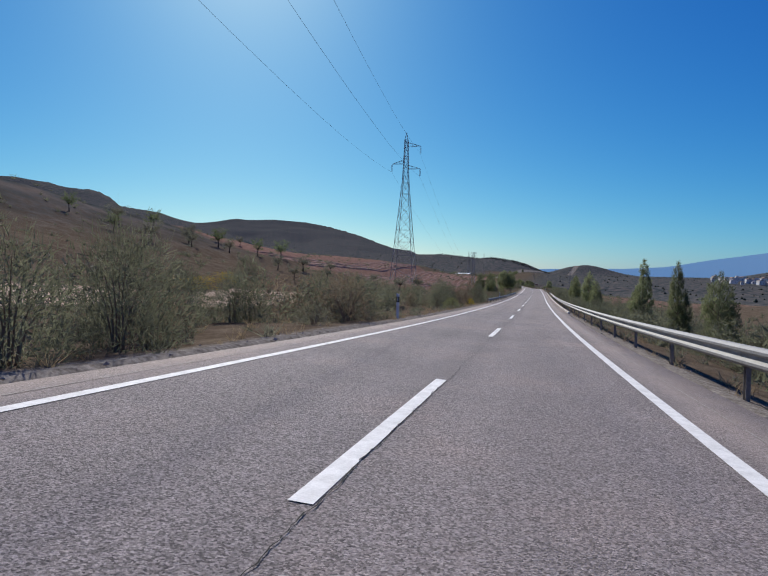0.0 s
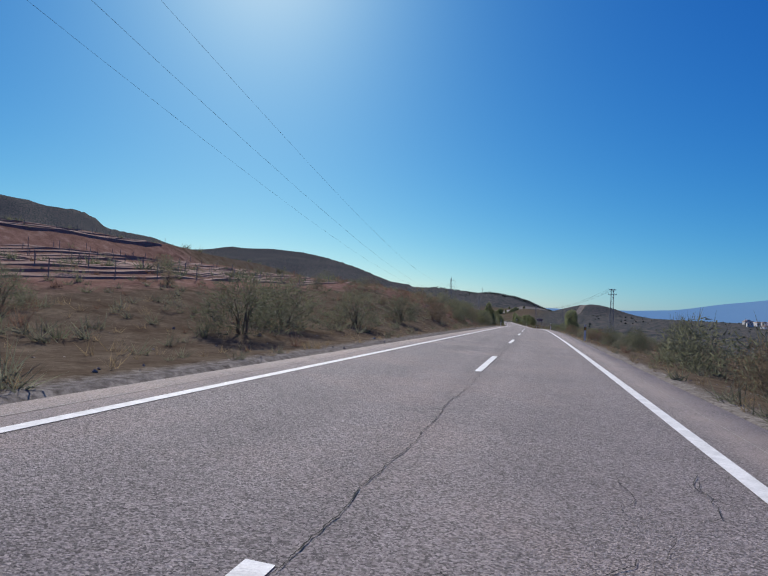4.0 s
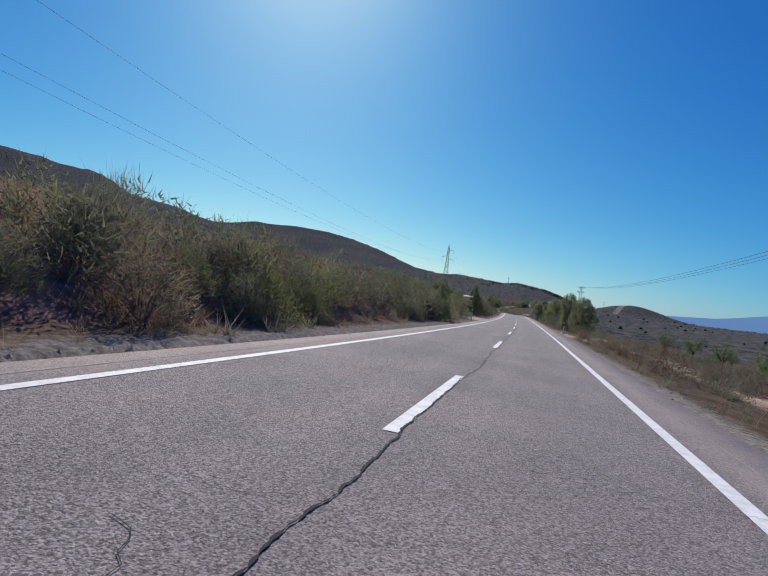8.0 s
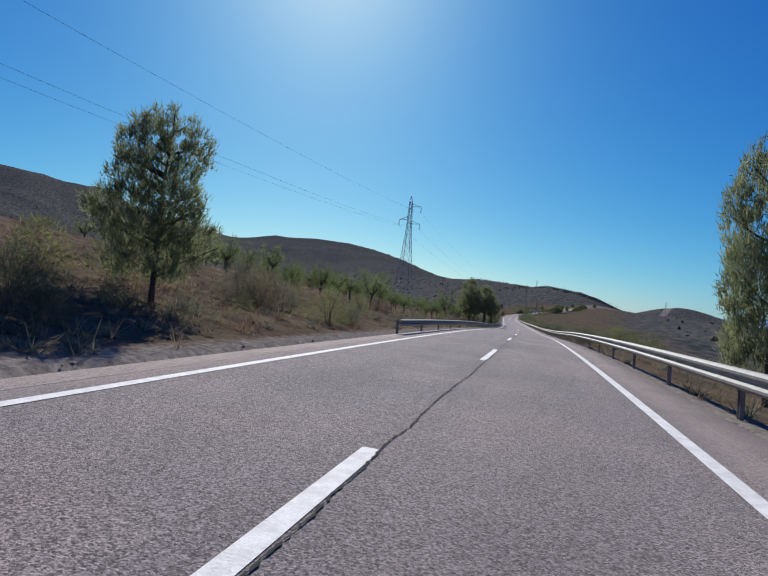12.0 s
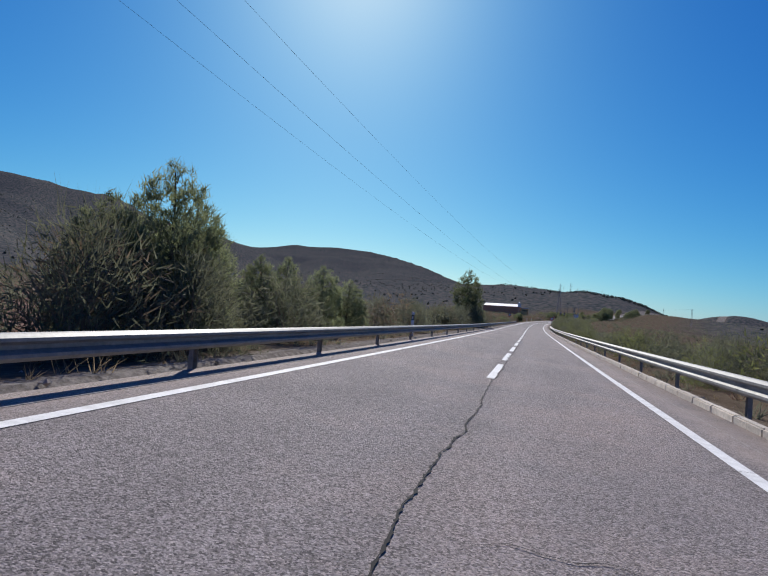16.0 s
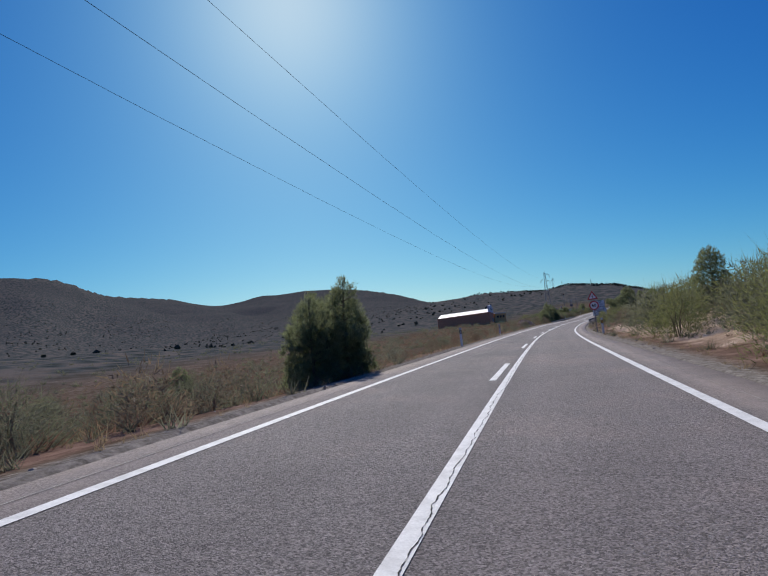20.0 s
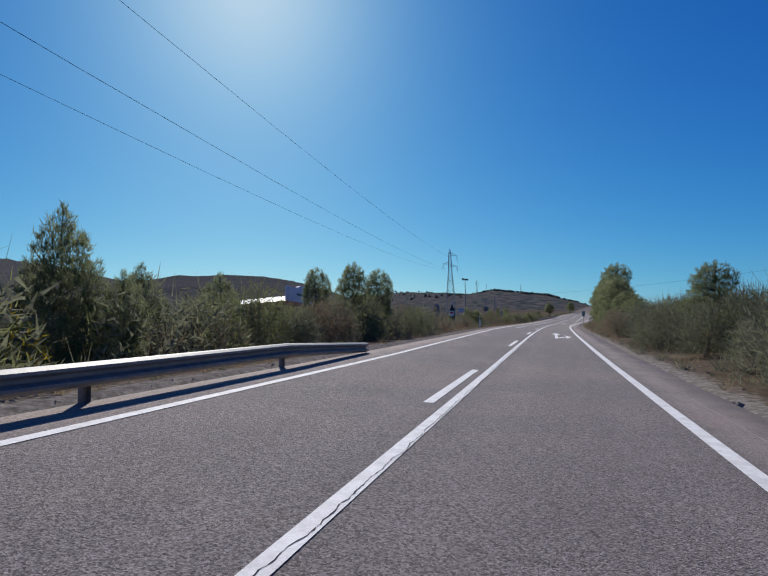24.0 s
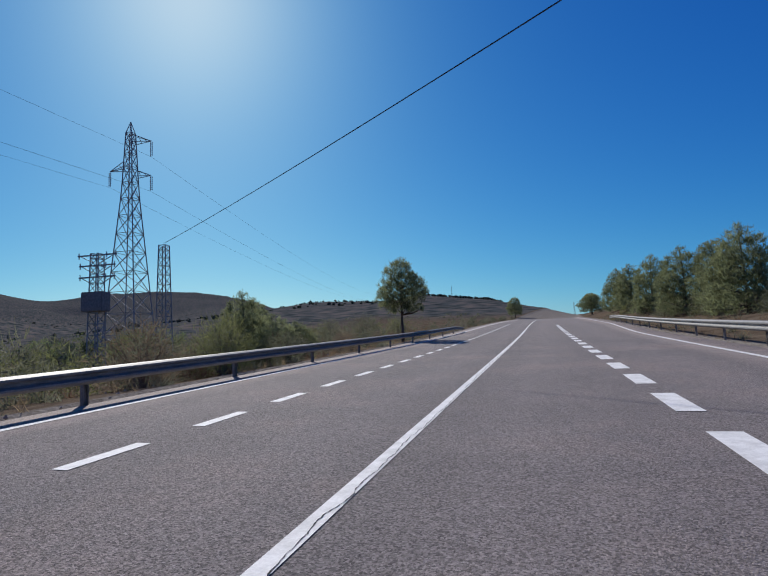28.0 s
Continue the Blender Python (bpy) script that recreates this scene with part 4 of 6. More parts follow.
def panel(name, w, h, mat, rim=0.03, rim_mat=None, corner=0.08):
    """A rounded sign panel in the xz plane that faces -y, with a rim line."""
    def plate(w, h, c, y0, y1, mat, name):
        pts = []
        for cx, cz, a0 in ((w / 2 - c, h / 2 - c, 0), (-w / 2 + c, h / 2 - c, 90), (-w / 2 + c, -h / 2 + c, 180), (w / 2 - c, -h / 2 + c, 270)):
            pts += [(cx + c * math.cos(radians(a0 + q)), cz + c * math.sin(radians(a0 + q))) for q in (0, 30, 60, 90)]
        n = len(pts)
        v = [(x, y0, z) for x, z in pts] + [(x, y1, z) for x, z in pts]
        f = [tuple(range(n)), tuple(range(n, 2 * n))[::-1]] + [(i, n + i, n + (i + 1) % n, (i + 1) % n) for i in range(n)]
        bm = bmesh.new()
        vs = [bm.verts.new(q) for q in v]
        for q in f:
            bm.faces.new([vs[i] for i in q])
        bmesh.ops.recalc_face_normals(bm, faces=bm.faces)
        return bm_mesh(name, bm, mat)
    back = plate(w, h, corner, 0, 0.03, rim_mat or mat, name)
    face = plate(w - 2 * rim, h - 2 * rim, max(0.01, corner - rim), -0.004, 0.001, mat, "face")
    return back, face


def sign_posts(t, xs, top, mat=None, w=0.04, y=0.055, foot=-0.4):
    for x in xs:
        part("post", box_mesh("post", mat or M_POST, x - w, x + w, y - 0.02, y + 0.02, foot, top, bevel=0.006), t)


def disc(name, r, mat, y0, y1, inner=0.0, sides=32):
    v = [(r * math.cos(2 * math.pi * k / sides), y, r * math.sin(2 * math.pi * k / sides)) for y in (y0, y1) for k in range(sides)]
    f = [(k, sides + k, sides + (k + 1) % sides, (k + 1) % sides) for k in range(sides)]
    if inner:
        n = 2 * sides
        v += [(inner * math.cos(2 * math.pi * k / sides), y, inner * math.sin(2 * math.pi * k / sides)) for y in (y0, y1) for k in range(sides)]
        f += [(n + (k + 1) % sides, n + sides + (k + 1) % sides, n + sides + k, n + k) for k in range(sides)]
        f += [(k, (k + 1) % sides, n + (k + 1) % sides, n + k) for k in range(sides)] + [(sides + (k + 1) % sides, sides + k, n + sides + k, n + sides + (k + 1) % sides) for k in range(sides)]
    else:
        f += [tuple(range(sides)), tuple(range(sides, 2 * sides))[::-1]]
    return mesh_of(name, v, f, mat)


def car_bars(p, x, mat, z=0.0):
    """A small car pictogram of plain bars."""
    bm = bmesh.new()
    block(bm, x - 0.09, x + 0.09, -0.012, -0.006, z - 0.09, z - 0.01)
    block(bm, x - 0.06, x + 0.06, -0.012, -0.006, z - 0.005, z + 0.07)
    block(bm, x - 0.085, x - 0.05, -0.012, -0.006, z - 0.13, z - 0.095)
    block(bm, x + 0.05, x + 0.085, -0.012, -0.006, z - 0.13, z - 0.095)
    part("pictogram", bm_mesh("pictogram", bm, mat), p)


# brown way sign
t = thing("way_sign", at_road(301, 4.75, 0, -4), "brown way sign with white lettering on two steel posts", "road sign", "road signs")
b, f = panel("panel", 1.35, 0.74, M_BROWN, 0.035, M_SIGNW)
board = part("panel", b, t, Matrix.Translation((0, 0, 2.22)))
part("face", f, board)
part("lettering", text_mesh("Vereda de", 0.23, M_SIGNW, width=0.86), board, Matrix.Translation((0.02, -0.008, 0.14)), "white lettering")
part("lettering", text_mesh("los Arrieros", 0.23, M_SIGNW, width=0.86), board, Matrix.Translation((0, -0.008, -0.15)), "white lettering")
sign_posts(t, (-0.38, 0.42), 2.5, foot=-1.0)

# direction sign
t = thing("direction_sign", at_road(898, 4.45, 0.15, -3), "white road direction sign of two panels with black lettering", "road sign", "road signs")
for w, h, z, lines in ((2.3, 1.5, 3.42, [("LAUJAR", 0.3, 0.15, 0.28), ("DE ANDARAX", 0.2, 0.18, 0.02), ("ALCOLEA", 0.3, 0.2, -0.32)]), (2.3, 0.95, 2.18, [("FUENTE", 0.29, -0.42, 0.19), ("VICTORIA", 0.29, -0.28, -0.19)])):
    b, f = panel("panel", w, h, M_SIGNW, 0.05, M_BLACK, 0.14)
    board = part("panel", b, t, Matrix.Translation((0, 0, z)))
    part("face", f, board)
    for body, size, x, dz in lines:
        part("lettering", text_mesh(body, size, M_BLACK, width=0.95), board, Matrix.Translation((x, -0.008, dz)), "black lettering")
    if h > 1.2:
        part("route_plate", box_mesh("route_plate", M_GREEN, -0.28, 0.56, -0.008, -0.003, 0.45, 0.67), board, None, "dark green route plate")
        part("lettering", text_mesh("A-348", 0.2, M_SIGNW), board, Matrix.Translation((0.14, -0.012, 0.56)), "white lettering")
    ar = bmesh.new()
    pts = [(-0.035, -0.3), (0.035, -0.3), (0.035, 0.05), (0.15, 0.0), (0.0, 0.3), (-0.15, 0.0), (-0.035, 0.05)]
    ar.faces.new([ar.verts.new((x, 0, z2)) for x, z2 in pts])
    r = bmesh.ops.extrude_face_region(ar, geom=ar.faces[:])
    bmesh.ops.translate(ar, verts=[e for e in r["geom"] if isinstance(e, bmesh.types.BMVert)], vec=(0, -0.004, 0))
    part("arrow", bm_mesh("arrow", ar, M_BLACK), board, (Matrix.Translation((-0.82, -0.006, 0.02)) if h > 1.2 else Matrix.Translation((0.8, -0.006, 0.02)) @ Matrix.Rotation(radians(42), 4, "Y")) @ Matrix.Diagonal((1, 1, 1.0 if h > 1.2 else 0.85, 1)), "black arrow")
sign_posts(t, (-0.75, 0.75), 4.0, M_POST, 0.06, 0.06, -0.8)

# winery sign of two panels; its names stand as plain bars
t = thing("winery_sign", at_road(866.3, 5.3, 0, -3), "white two-panel information sign with dark writing", "road sign", "road signs")
for z, rows in ((1.9, ((0.12, 1.6, 0.07), (-0.1, 0.9, 0.1))), (1.33, ((0.11, 0.9, 0.08), (-0.11, 1.7, 0.09)))):
    b, f = panel("panel", 2.3, 0.56 if z > 1.5 else 0.5, M_SIGNW, 0.03, M_BLACK, 0.06)
    board = part("panel", b, t, Matrix.Translation((0, 0, z)))
    part("face", f, board)
    for dz, w, hh in rows:
        part("writing", box_mesh("writing", M_BLACK, -w / 2, w / 2, -0.01, -0.005, dz - hh / 2, dz + hh / 2), board, None, "dark line of writing")
sign_posts(t, (-0.75, 0.75), 2.1, M_POST, 0.035, 0.055, -0.8)


def round_sign(s, u, z, r, kind, turn=0, label=""):
    t = thing("round_sign", at_road(s, u, 0, turn), label, "road sign", "road signs")
    p = part("plate", disc("plate", r, M_GREYS, 0.0, 0.02), t, Matrix.Translation((0, 0, z)))
    part("face", disc("face", r * 0.99, M_SIGNW, -0.004, 0.0), p)
    if kind == "pass":
        part("ring", disc("ring", r * 0.985, M_RED, -0.008, -0.003, r * 0.72), p, None, "red ring")
        car_bars(p, -0.12 * r / 0.35, M_RED)
        car_bars(p, 0.11 * r / 0.35, M_BLACK)
    elif kind == "60":
        part("ring", disc("ring", r * 0.985, M_RED, -0.008, -0.003, r * 0.74), p, None, "red ring")
        part("lettering", text_mesh("60", r * 0.95, M_BLACK, width=0.95), p, Matrix.Translation((0, -0.008, 0)), "black number")
    else:
        part("ring", disc("ring", r * 0.985, M_GREYS, -0.008, -0.003, r * 0.9), p, None, "grey ring")
        car_bars(p, -0.11, M_GREYS)
        car_bars(p, 0.11, M_GREYS)
        part("slash", box_mesh("slash", M_BLACK, -0.035, 0.035, -0.018, -0.013, -r * 0.93, r * 0.93), p, Matrix.Rotation(radians(38), 4, "Y"), "black slash")
    sign_posts(t, (0,), z + 0.1, M_POST, 0.035, 0.045, -0.8)
    return t


round_sign(729.5, -4.45, 1.65, 0.37, "pass", -30, "round white no-overtaking sign with a red ring")
round_sign(424, 3.9, 1.9, 0.34, "end", 0, "round white end-of-restriction sign with a black slash")
round_sign(729.4, 4.1, 2.03, 0.36, "pass", 0, "round no-overtaking sign with faded figures and red ring")
t = round_sign(802, 3.95, 1.95, 0.33, "60", 0, "speed limit sign of sixty below a red warning triangle")
bm = bmesh.new()
tri = part("triangle", mesh_of("triangle", [(0.36 * x, y, 0.36 * z) for y in (0.0, 0.02) for x, z in ((-1, -0.58), (1, -0.58), (0, 1.15))], [(0, 1, 2), (5, 4, 3), (0, 3, 4, 1), (1, 4, 5, 2), (2, 5, 3, 0)], M_RED), t, Matrix.Translation((-0.03, 0, 2.6)), "red warning triangle")
part("face", mesh_of("face", [(0.24 * x, y, 0.24 * z) for y in (-0.005, -0.001) for x, z in ((-1, -0.58), (1, -0.58), (0, 1.15))], [(0, 1, 2), (5, 4, 3), (0, 3, 4, 1), (1, 4, 5, 2), (2, 5, 3, 0)], M_SIGNW), tri)
part("pictogram", box_mesh("pictogram", M_BLACK, -0.02, 0.02, -0.01, -0.006, -0.1, 0.14), tri, None, "black junction mark")
part("pictogram", box_mesh("pictogram", M_BLACK, -0.07, 0.07, -0.01, -0.006, 0.0, 0.03), tri, None, "black junction mark")
bm.free()
part("post", box_mesh("post", M_POST, -0.03, 0.03, 0.03, 0.06, 1.9, 2.9), t)

# back of a sign for the other way
t = thing("sign_seen_from_behind", at_road(430, -5.2, 0, 176), "grey back of a road sign on two posts", "road sign", "road signs")
b, f = panel("panel", 0.8, 0.72, M_SIGNW, 0.03, M_GREYS, 0.05)
board = part("panel", b, t, Matrix.Translation((0, 0, 1.72)))
part("face", f, board)
for z in (-0.2, 0.0, 0.2):
    part("stiffener", box_mesh("stiffener", M_GREYS, -0.38, 0.38, 0.03, 0.045, z - 0.015, z + 0.015), board)
sign_posts(t, (-0.2, 0.25), 2.0, M_POST, 0.035, 0.07, -0.8)

# green route board and a little information board
t = thing("route_board", at_road(1013, 4.6, 0, 0), "small green route board on a leaning post", "road sign", "road signs")
b, f = panel("panel", 0.5, 0.85, M_GREEN, 0.03, M_SIGNW, 0.04)
board = part("panel", b, t, pose(0, 0, 1.75, 0, 3, 0))
part("face", f, board)
for dz, w in ((0.25, 0.26), (0.12, 0.3), (-0.05, 0.28), (-0.22, 0.3)):
    part("writing", box_mesh("writing", M_SIGNW, -w / 2, w / 2, -0.01, -0.005, dz - 0.03, dz + 0.03), board, None, "pale line of writing")
sign_posts(t, (0,), 1.9, M_POST, 0.04, 0.05, -0.6)
t = thing("information_board", at_road(985, -11, -0.3, 15), "white information board on two posts by the fence", "sign board", "road signs")
b, f = panel("panel", 0.95, 0.62, M_SIGNW, 0.03, M_GREYS, 0.04)
board = part("panel", b, t, Matrix.Translation((0, 0, 2.3)))
part("face", f, board)
for dz in (0.1, -0.12):
    part("writing", box_mesh("writing", M_GREYS, -0.3, 0.3, -0.01, -0.005, dz - 0.04, dz + 0.04), board, None, "grey line of writing")
sign_posts(t, (-0.4, 0.4), 2.6, M_POST, 0.03, 0.05, -0.6)

# round sign for traffic from the junction, seen edge-on
t = thing("round_sign", at_road(996.4, -7.15, -0.1, -60), "round traffic sign seen edge-on on a grey post", "road sign", "road signs")
part("plate", disc("plate", 0.45, M_GREYS, 0.0, 0.03), t, Matrix.Translation((0, 0, 1.75)))
v, f = tube([(0, 0.06, -0.3), (0, 0.06, 2.05)], [0.035, 0.035], 8)
part("post", mesh_of("post", v, f, M_POST, True), t)

# ---- pylons and cables ----


def lattice(h, w0, w1, bays, r, waist=None):
    """A square lattice mast: four legs, and braces on each face."""
    zs = [h * (1 - (1 - k / bays) ** 1.25) for k in range(bays + 1)]

    def half(z):
        q = z / h
        if waist:
            zq, wq = waist
            return (w0 + (wq - w0) * q / zq) / 2 if q < zq else (wq + (w1 - wq) * (q - zq) / (1 - zq)) / 2
        return (w0 + (w1 - w0) * q) / 2
    out = []
    for k in range(bays):
        a, b, za, zb = half(zs[k]), half(zs[k + 1]), zs[k], zs[k + 1]
        ca = [(-a, -a, za), (a, -a, za), (a, a, za), (-a, a, za)]
        cb = [(-b, -b, zb), (b, -b, zb), (b, b, zb), (-b, b, zb)]
        for i in range(4):
            j = (i + 1) % 4
            out.append(bar(ca[i], cb[i], r))
            out.append(bar(ca[i], cb[j], r * 0.6))
            if waist:
                out.append(bar(ca[j], cb[i], r * 0.6))
            out.append(bar(cb[i], cb[j], r * 0.55))
    return join(out)


def tower(x, y, ground_z, top_z, label):
    """A big high-voltage tower with three cross arms; returns where its wires hang."""
    h = top_z - ground_z
    t = thing("transmission_tower", pose(x, y, ground_z - 0.2, 0, 0, 0), label, "pylon", "high-voltage towers")
    v, f = lattice(h * 0.95, 4.6 * h / 30, 0.75, 13, 0.065, (0.72, 1.35))
    part("lattice_body", mesh_of("lattice_body", v, f, M_TOWER), t)
    v, f = join([bar((sx * 0.36, sy * 0.36, h * 0.95), (0, 0, h), 0.05) for sx in (-1, 1) for sy in (-1, 1)])
    part("peak", mesh_of("peak", v, f, M_TOWER), t)
    hang = []
    for side, q in ((1, 0.905), (-1, 0.79), (1, 0.755)):
        z, L = h * q, 2.9 * h / 30
        w = 0.5
        tip = (side * L, 0, z)
        v, f = join([bar((side * w, sy * w, z + dz), tip, 0.045) for sy in (-1, 1) for dz in (0.0, 0.9)] + [bar((side * (w + (L - w) * k / 3), w * (1 - k / 3), z), (side * (w + (L - w) * k / 3), -w * (1 - k / 3), z + 0.9 * (1 - k / 3)), 0.03) for k in range(3)])
        arm = part("cross_arm", mesh_of("cross_arm", v, f, M_TOWER), t)
        for dx in (-0.1, 0.1):
            pts = [(side * L + dx, 0, z - 0.1 - 0.12 * k) for k in range(15)]
            v, f = tube(pts, [0.07 if k % 2 else 0.03 for k in range(15)], 6)
            part("insulator", mesh_of("insulator", v, f, M_INSUL), arm, None, "string of pale glass insulators")
        hang.append(Vector((x + side * L, y, ground_z - 0.2 + z - 1.9)))
    return hang


def cable(a, b, sag, r=0.022, name="overhead_cable", label="thin dark overhead power cable"):
    a, b = Vector(a), Vector(b)
    pts = [a.lerp(b, k / 24) - Vector((0, 0, sag * 4 * (k / 24) * (1 - k / 24))) for k in range(25)]
    v, f = tube(pts, [r] * 25, 4)
    return tagged(new(name, mesh_of(name, v, f, M_WIRE)), label, "cable", "overhead cables")


def land(x, y):
    """Height of the ground at a place, found by its nearest point along the road."""
    d = (RX - x) ** 2 + (RY - y) ** 2
    j = int(np.argmin(d))
    s = SG[j] - math.sin(TH[j]) * (x - RX[j]) + math.cos(TH[j]) * (y - RY[j])
    u = math.cos(TH[j]) * (x - RX[j]) + math.sin(TH[j]) * (y - RY[j])
    return gp(s, u).z


LINE = []
for x, y, z in ((8, -190, 46), (-28.8, 133, 35.8), (-63.9, 615.1, 27.1), (-86.5, 1113.4, 29.0), (-123, 1580, 64)):
    LINE.append(tower(x, y, land(x, y), z, "tall grey steel lattice high-voltage tower with three arms"))
for a, b in zip(LINE[:-1], LINE[1:]):
    for p, q in zip(a, b):
        cable(p, q, 12.0, 0.012)


def lattice_pole(x, y, top_z, arms, label, w0=0.95, w1=0.5, box=False):
    gz = land(x, y)
    h = top_z - gz
    t = thing("lattice_pole", pose(x, y, gz - 0.15), label, "power pole", "lattice poles")
    v, f = lattice(h, w0, w1, 12, 0.04)
    part("lattice_body", mesh_of("lattice_body", v, f, M_TOWER), t)
    for q, L in arms:
        v, f = join([bar((-L, 0.0, h * q), (L, 0, h * q), 0.06)] + [bar((sx * L * 0.9, 0, h * q), (sx * 0.25, 0, h * q - 0.5), 0.03) for sx in (-1, 1)])
        arm = part("cross_arm", mesh_of("cross_arm", v, f, M_TOWER), t)
        for sx in (-1, 0.5, 1):
            v, f = tube([(sx * L * 0.95, 0, h * q + 0.04 * k - 0.2) for k in range(11)], [0.05 if k % 2 else 0.025 for k in range(11)], 5)
            part("insulator", mesh_of("insulator", v, f, M_INSUL), arm)
    if box:
        part("transformer", box_mesh("transformer", M_POST, -0.75, 0.75, -0.55, 0.35, h * 0.5, h * 0.5 + 1.25, bevel=0.05), t, None, "dark transformer box")
    return Vector((x, y, top_z))


lattice_pole(-15.0, 166.4, 8.0, ((0.985, 0.85), (0.9, 0.7), (0.83, 0.7)), "grey lattice power pole with three small arms in the scrub")
pr1 = lattice_pole(21.0, 292.1, 5.3, ((0.99, 0.8), (0.9, 0.9)), "grey lattice power pole on the slope below the road")
pr2 = lattice_pole(5.2, 473.5, 4.2, ((0.99, 0.9), (0.88, 0.95)), "grey lattice power pole behind the roadside pines")
lattice_pole(-71.5, 1088.4, 8.0, ((0.99, 1.4), (0.9, 1.3), (0.8, 1.3)), "lattice power pole with a dark transformer box", 0.8, 0.55, True)
pole_top = lattice_pole(-68.7, 1091.5, 8.9, (), "slim lattice pole that ends a cable over the road", 0.85, 0.5)
cable(pole_top, (7, 1016, 9.9), 1.5, 0.016)
lattice_pole(7, 1016, 9.9, ((0.98, 1.0),), "lattice power pole on the bank above the road")
lattice_pole(44, 980, 15, ((0.98, 0.9), (0.9, 0.9)), "distant lattice power pole beyond the trees")
for o in (-0.7, 0.0, 0.7):
    cable(pr1 + Vector((o, 0, 0)), pr2 + Vector((o, 0, 0)), 3.0, 0.015)
for x, y, h in ((-104, 1489, 9), (-70, 1500, 7), (10, 1420, 8)):
    z = land(x, y)
    t = thing("radio_mast", pose(x, y, z - 0.2), "thin distant mast on the hilltop", "mast", "hilltop masts")
    v, f = lattice(h + 3, 0.9, 0.3, 8, 0.06)
    part("lattice_body", mesh_of("lattice_body", v, f, M_TOWER), t)

# floodlight mast
mz = land(-70.8, 1028.1) - 1.9
t = thing("floodlight_mast", pose(-70.8, 1028.1, mz + 1.8), "tall slim dark floodlight mast with two lamp heads", "lamp post")
v, f = tube([(0, 0, 0), (0, 0, 6.3 - mz)], [0.11, 0.06], 10)
part("mast", mesh_of("mast", v, f, M_POST, True), t)
part("cross_arm", box_mesh("cross_arm", M_POST, -0.55, 0.55, -0.04, 0.04, 6.25 - mz, 6.33 - mz), t)
for sx in (-0.5, 0.45, 0.05):
    part("lamp_head", box_mesh("lamp_head", M_BLACK, sx - 0.22, sx + 0.22, -0.14, 0.14, 6.15 - mz, 6.5 - mz, bevel=0.05), t, Matrix.Translation((0, 0, 0.05 if sx > 0 else 0.2)), "black floodlight head")

# ---- the winery ----
M_WALLW = mottled("white_render", [(0.3, (0.74, 0.73, 0.72)), (0.7, (0.84, 0.83, 0.82))], 0.8, 8, 0.9, 0.15, 20, (12, 0.06))
M_WALLR = mottled("terracotta_render", [(0.3, (0.62, 0.24, 0.12)), (0.7, (0.7, 0.3, 0.16))], 0.7, 8, 0.92, 0.15, 20, (12, 0.1))
M_WALLO = mottled("ochre_render", [(0.3, (0.6, 0.36, 0.14)), (0.7, (0.68, 0.44, 0.19))], 0.7, 8, 0.92, 0.15, 20, (12, 0.1))
M_ROOFW = mottled("white_metal_roof", [(0.3, (0.6, 0.6, 0.6)), (0.7, (0.72, 0.72, 0.72))], 0.5, 5, 0.5, 0.1, 6)
wL, wR, wE = Vector((-101.5, 1004.3, 0)), Vector((-104.0, 1026.0, 0)), Vector((-130.6, 1020.0, 0))
fx, fy = (wR - wL), (wE - wL)
WZ = -0.6
winery = thing("winery_building", Matrix.Translation((wL.x, wL.y, WZ)), "winery hall with white upper facade and terracotta base", "building")


def prism(name, foot, z0, z1, mat, parent, label="", thick=None):
    n = len(foot)
    v = [(p.x, p.y, z0) for p in foot] + [(p.x, p.y, z1) for p in foot]
    f = [tuple(range(n))[::-1], tuple(range(n, 2 * n))] + [(i, (i + 1) % n, n + (i + 1) % n, n + i) for i in range(n)]
    bm = bmesh.new()
    vs = [bm.verts.new(q) for q in v]
    for q in f:
        bm.faces.new([vs[i] for i in q])
    bmesh.ops.recalc_face_normals(bm, faces=bm.faces)
    return part(name, bm_mesh(name, bm, mat), parent, None, label)


O = Vector((0, 0, 0))
nf = Vector((fx.y, -fx.x, 0)).normalized()
prism("wall", [O, fx, fx + fy, fy], -3.0, 3.6, M_WALLR, winery, "terracotta walls")
fin = fx.normalized()
# white facade board with an arched top, stepped proud of the wall
pts = [(0.0, 3.6), (fx.length, 3.6), (fx.length, 6.3), (fx.length * 0.74, 6.4)]
pts += [(fx.length * 0.5 + fx.length * 0.22 * math.cos(radians(a)), 6.4 + 0.8 * math.sin(radians(a))) for a in range(0, 181, 12)]
pts += [(fx.length * 0.26, 6.4), (0.0, 6.4)]
v = [tuple(fin * a + nf * o + Vector((0, 0, z))) for o in (0.12, -0.5) for a, z in pts]
n = len(pts)
bm = bmesh.new()
vs = [bm.verts.new(q) for q in v]
bm.faces.new(vs[:n])
bm.faces.new(vs[n:][::-1])
for i in range(n):
    bm.faces.new((vs[i], vs[(i + 1) % n], vs[n + (i + 1) % n], vs[n + i]))
bmesh.ops.recalc_face_normals(bm, faces=bm.faces)
facade = part("facade", bm_mesh("facade", bm, M_WALLW), winery, None, "white facade with an arched crown")


def on_facade(name, a0, a1, z0, z1, mat, label="", proud=0.16):
    p0, p1 = fin * a0 + nf * 0.11, fin * a1 + nf * 0.11
    q = nf * (proud - 0.11)
    return prism(name, [p0, p1, p1 + q, p0 + q], z0, z1, mat, facade, label)


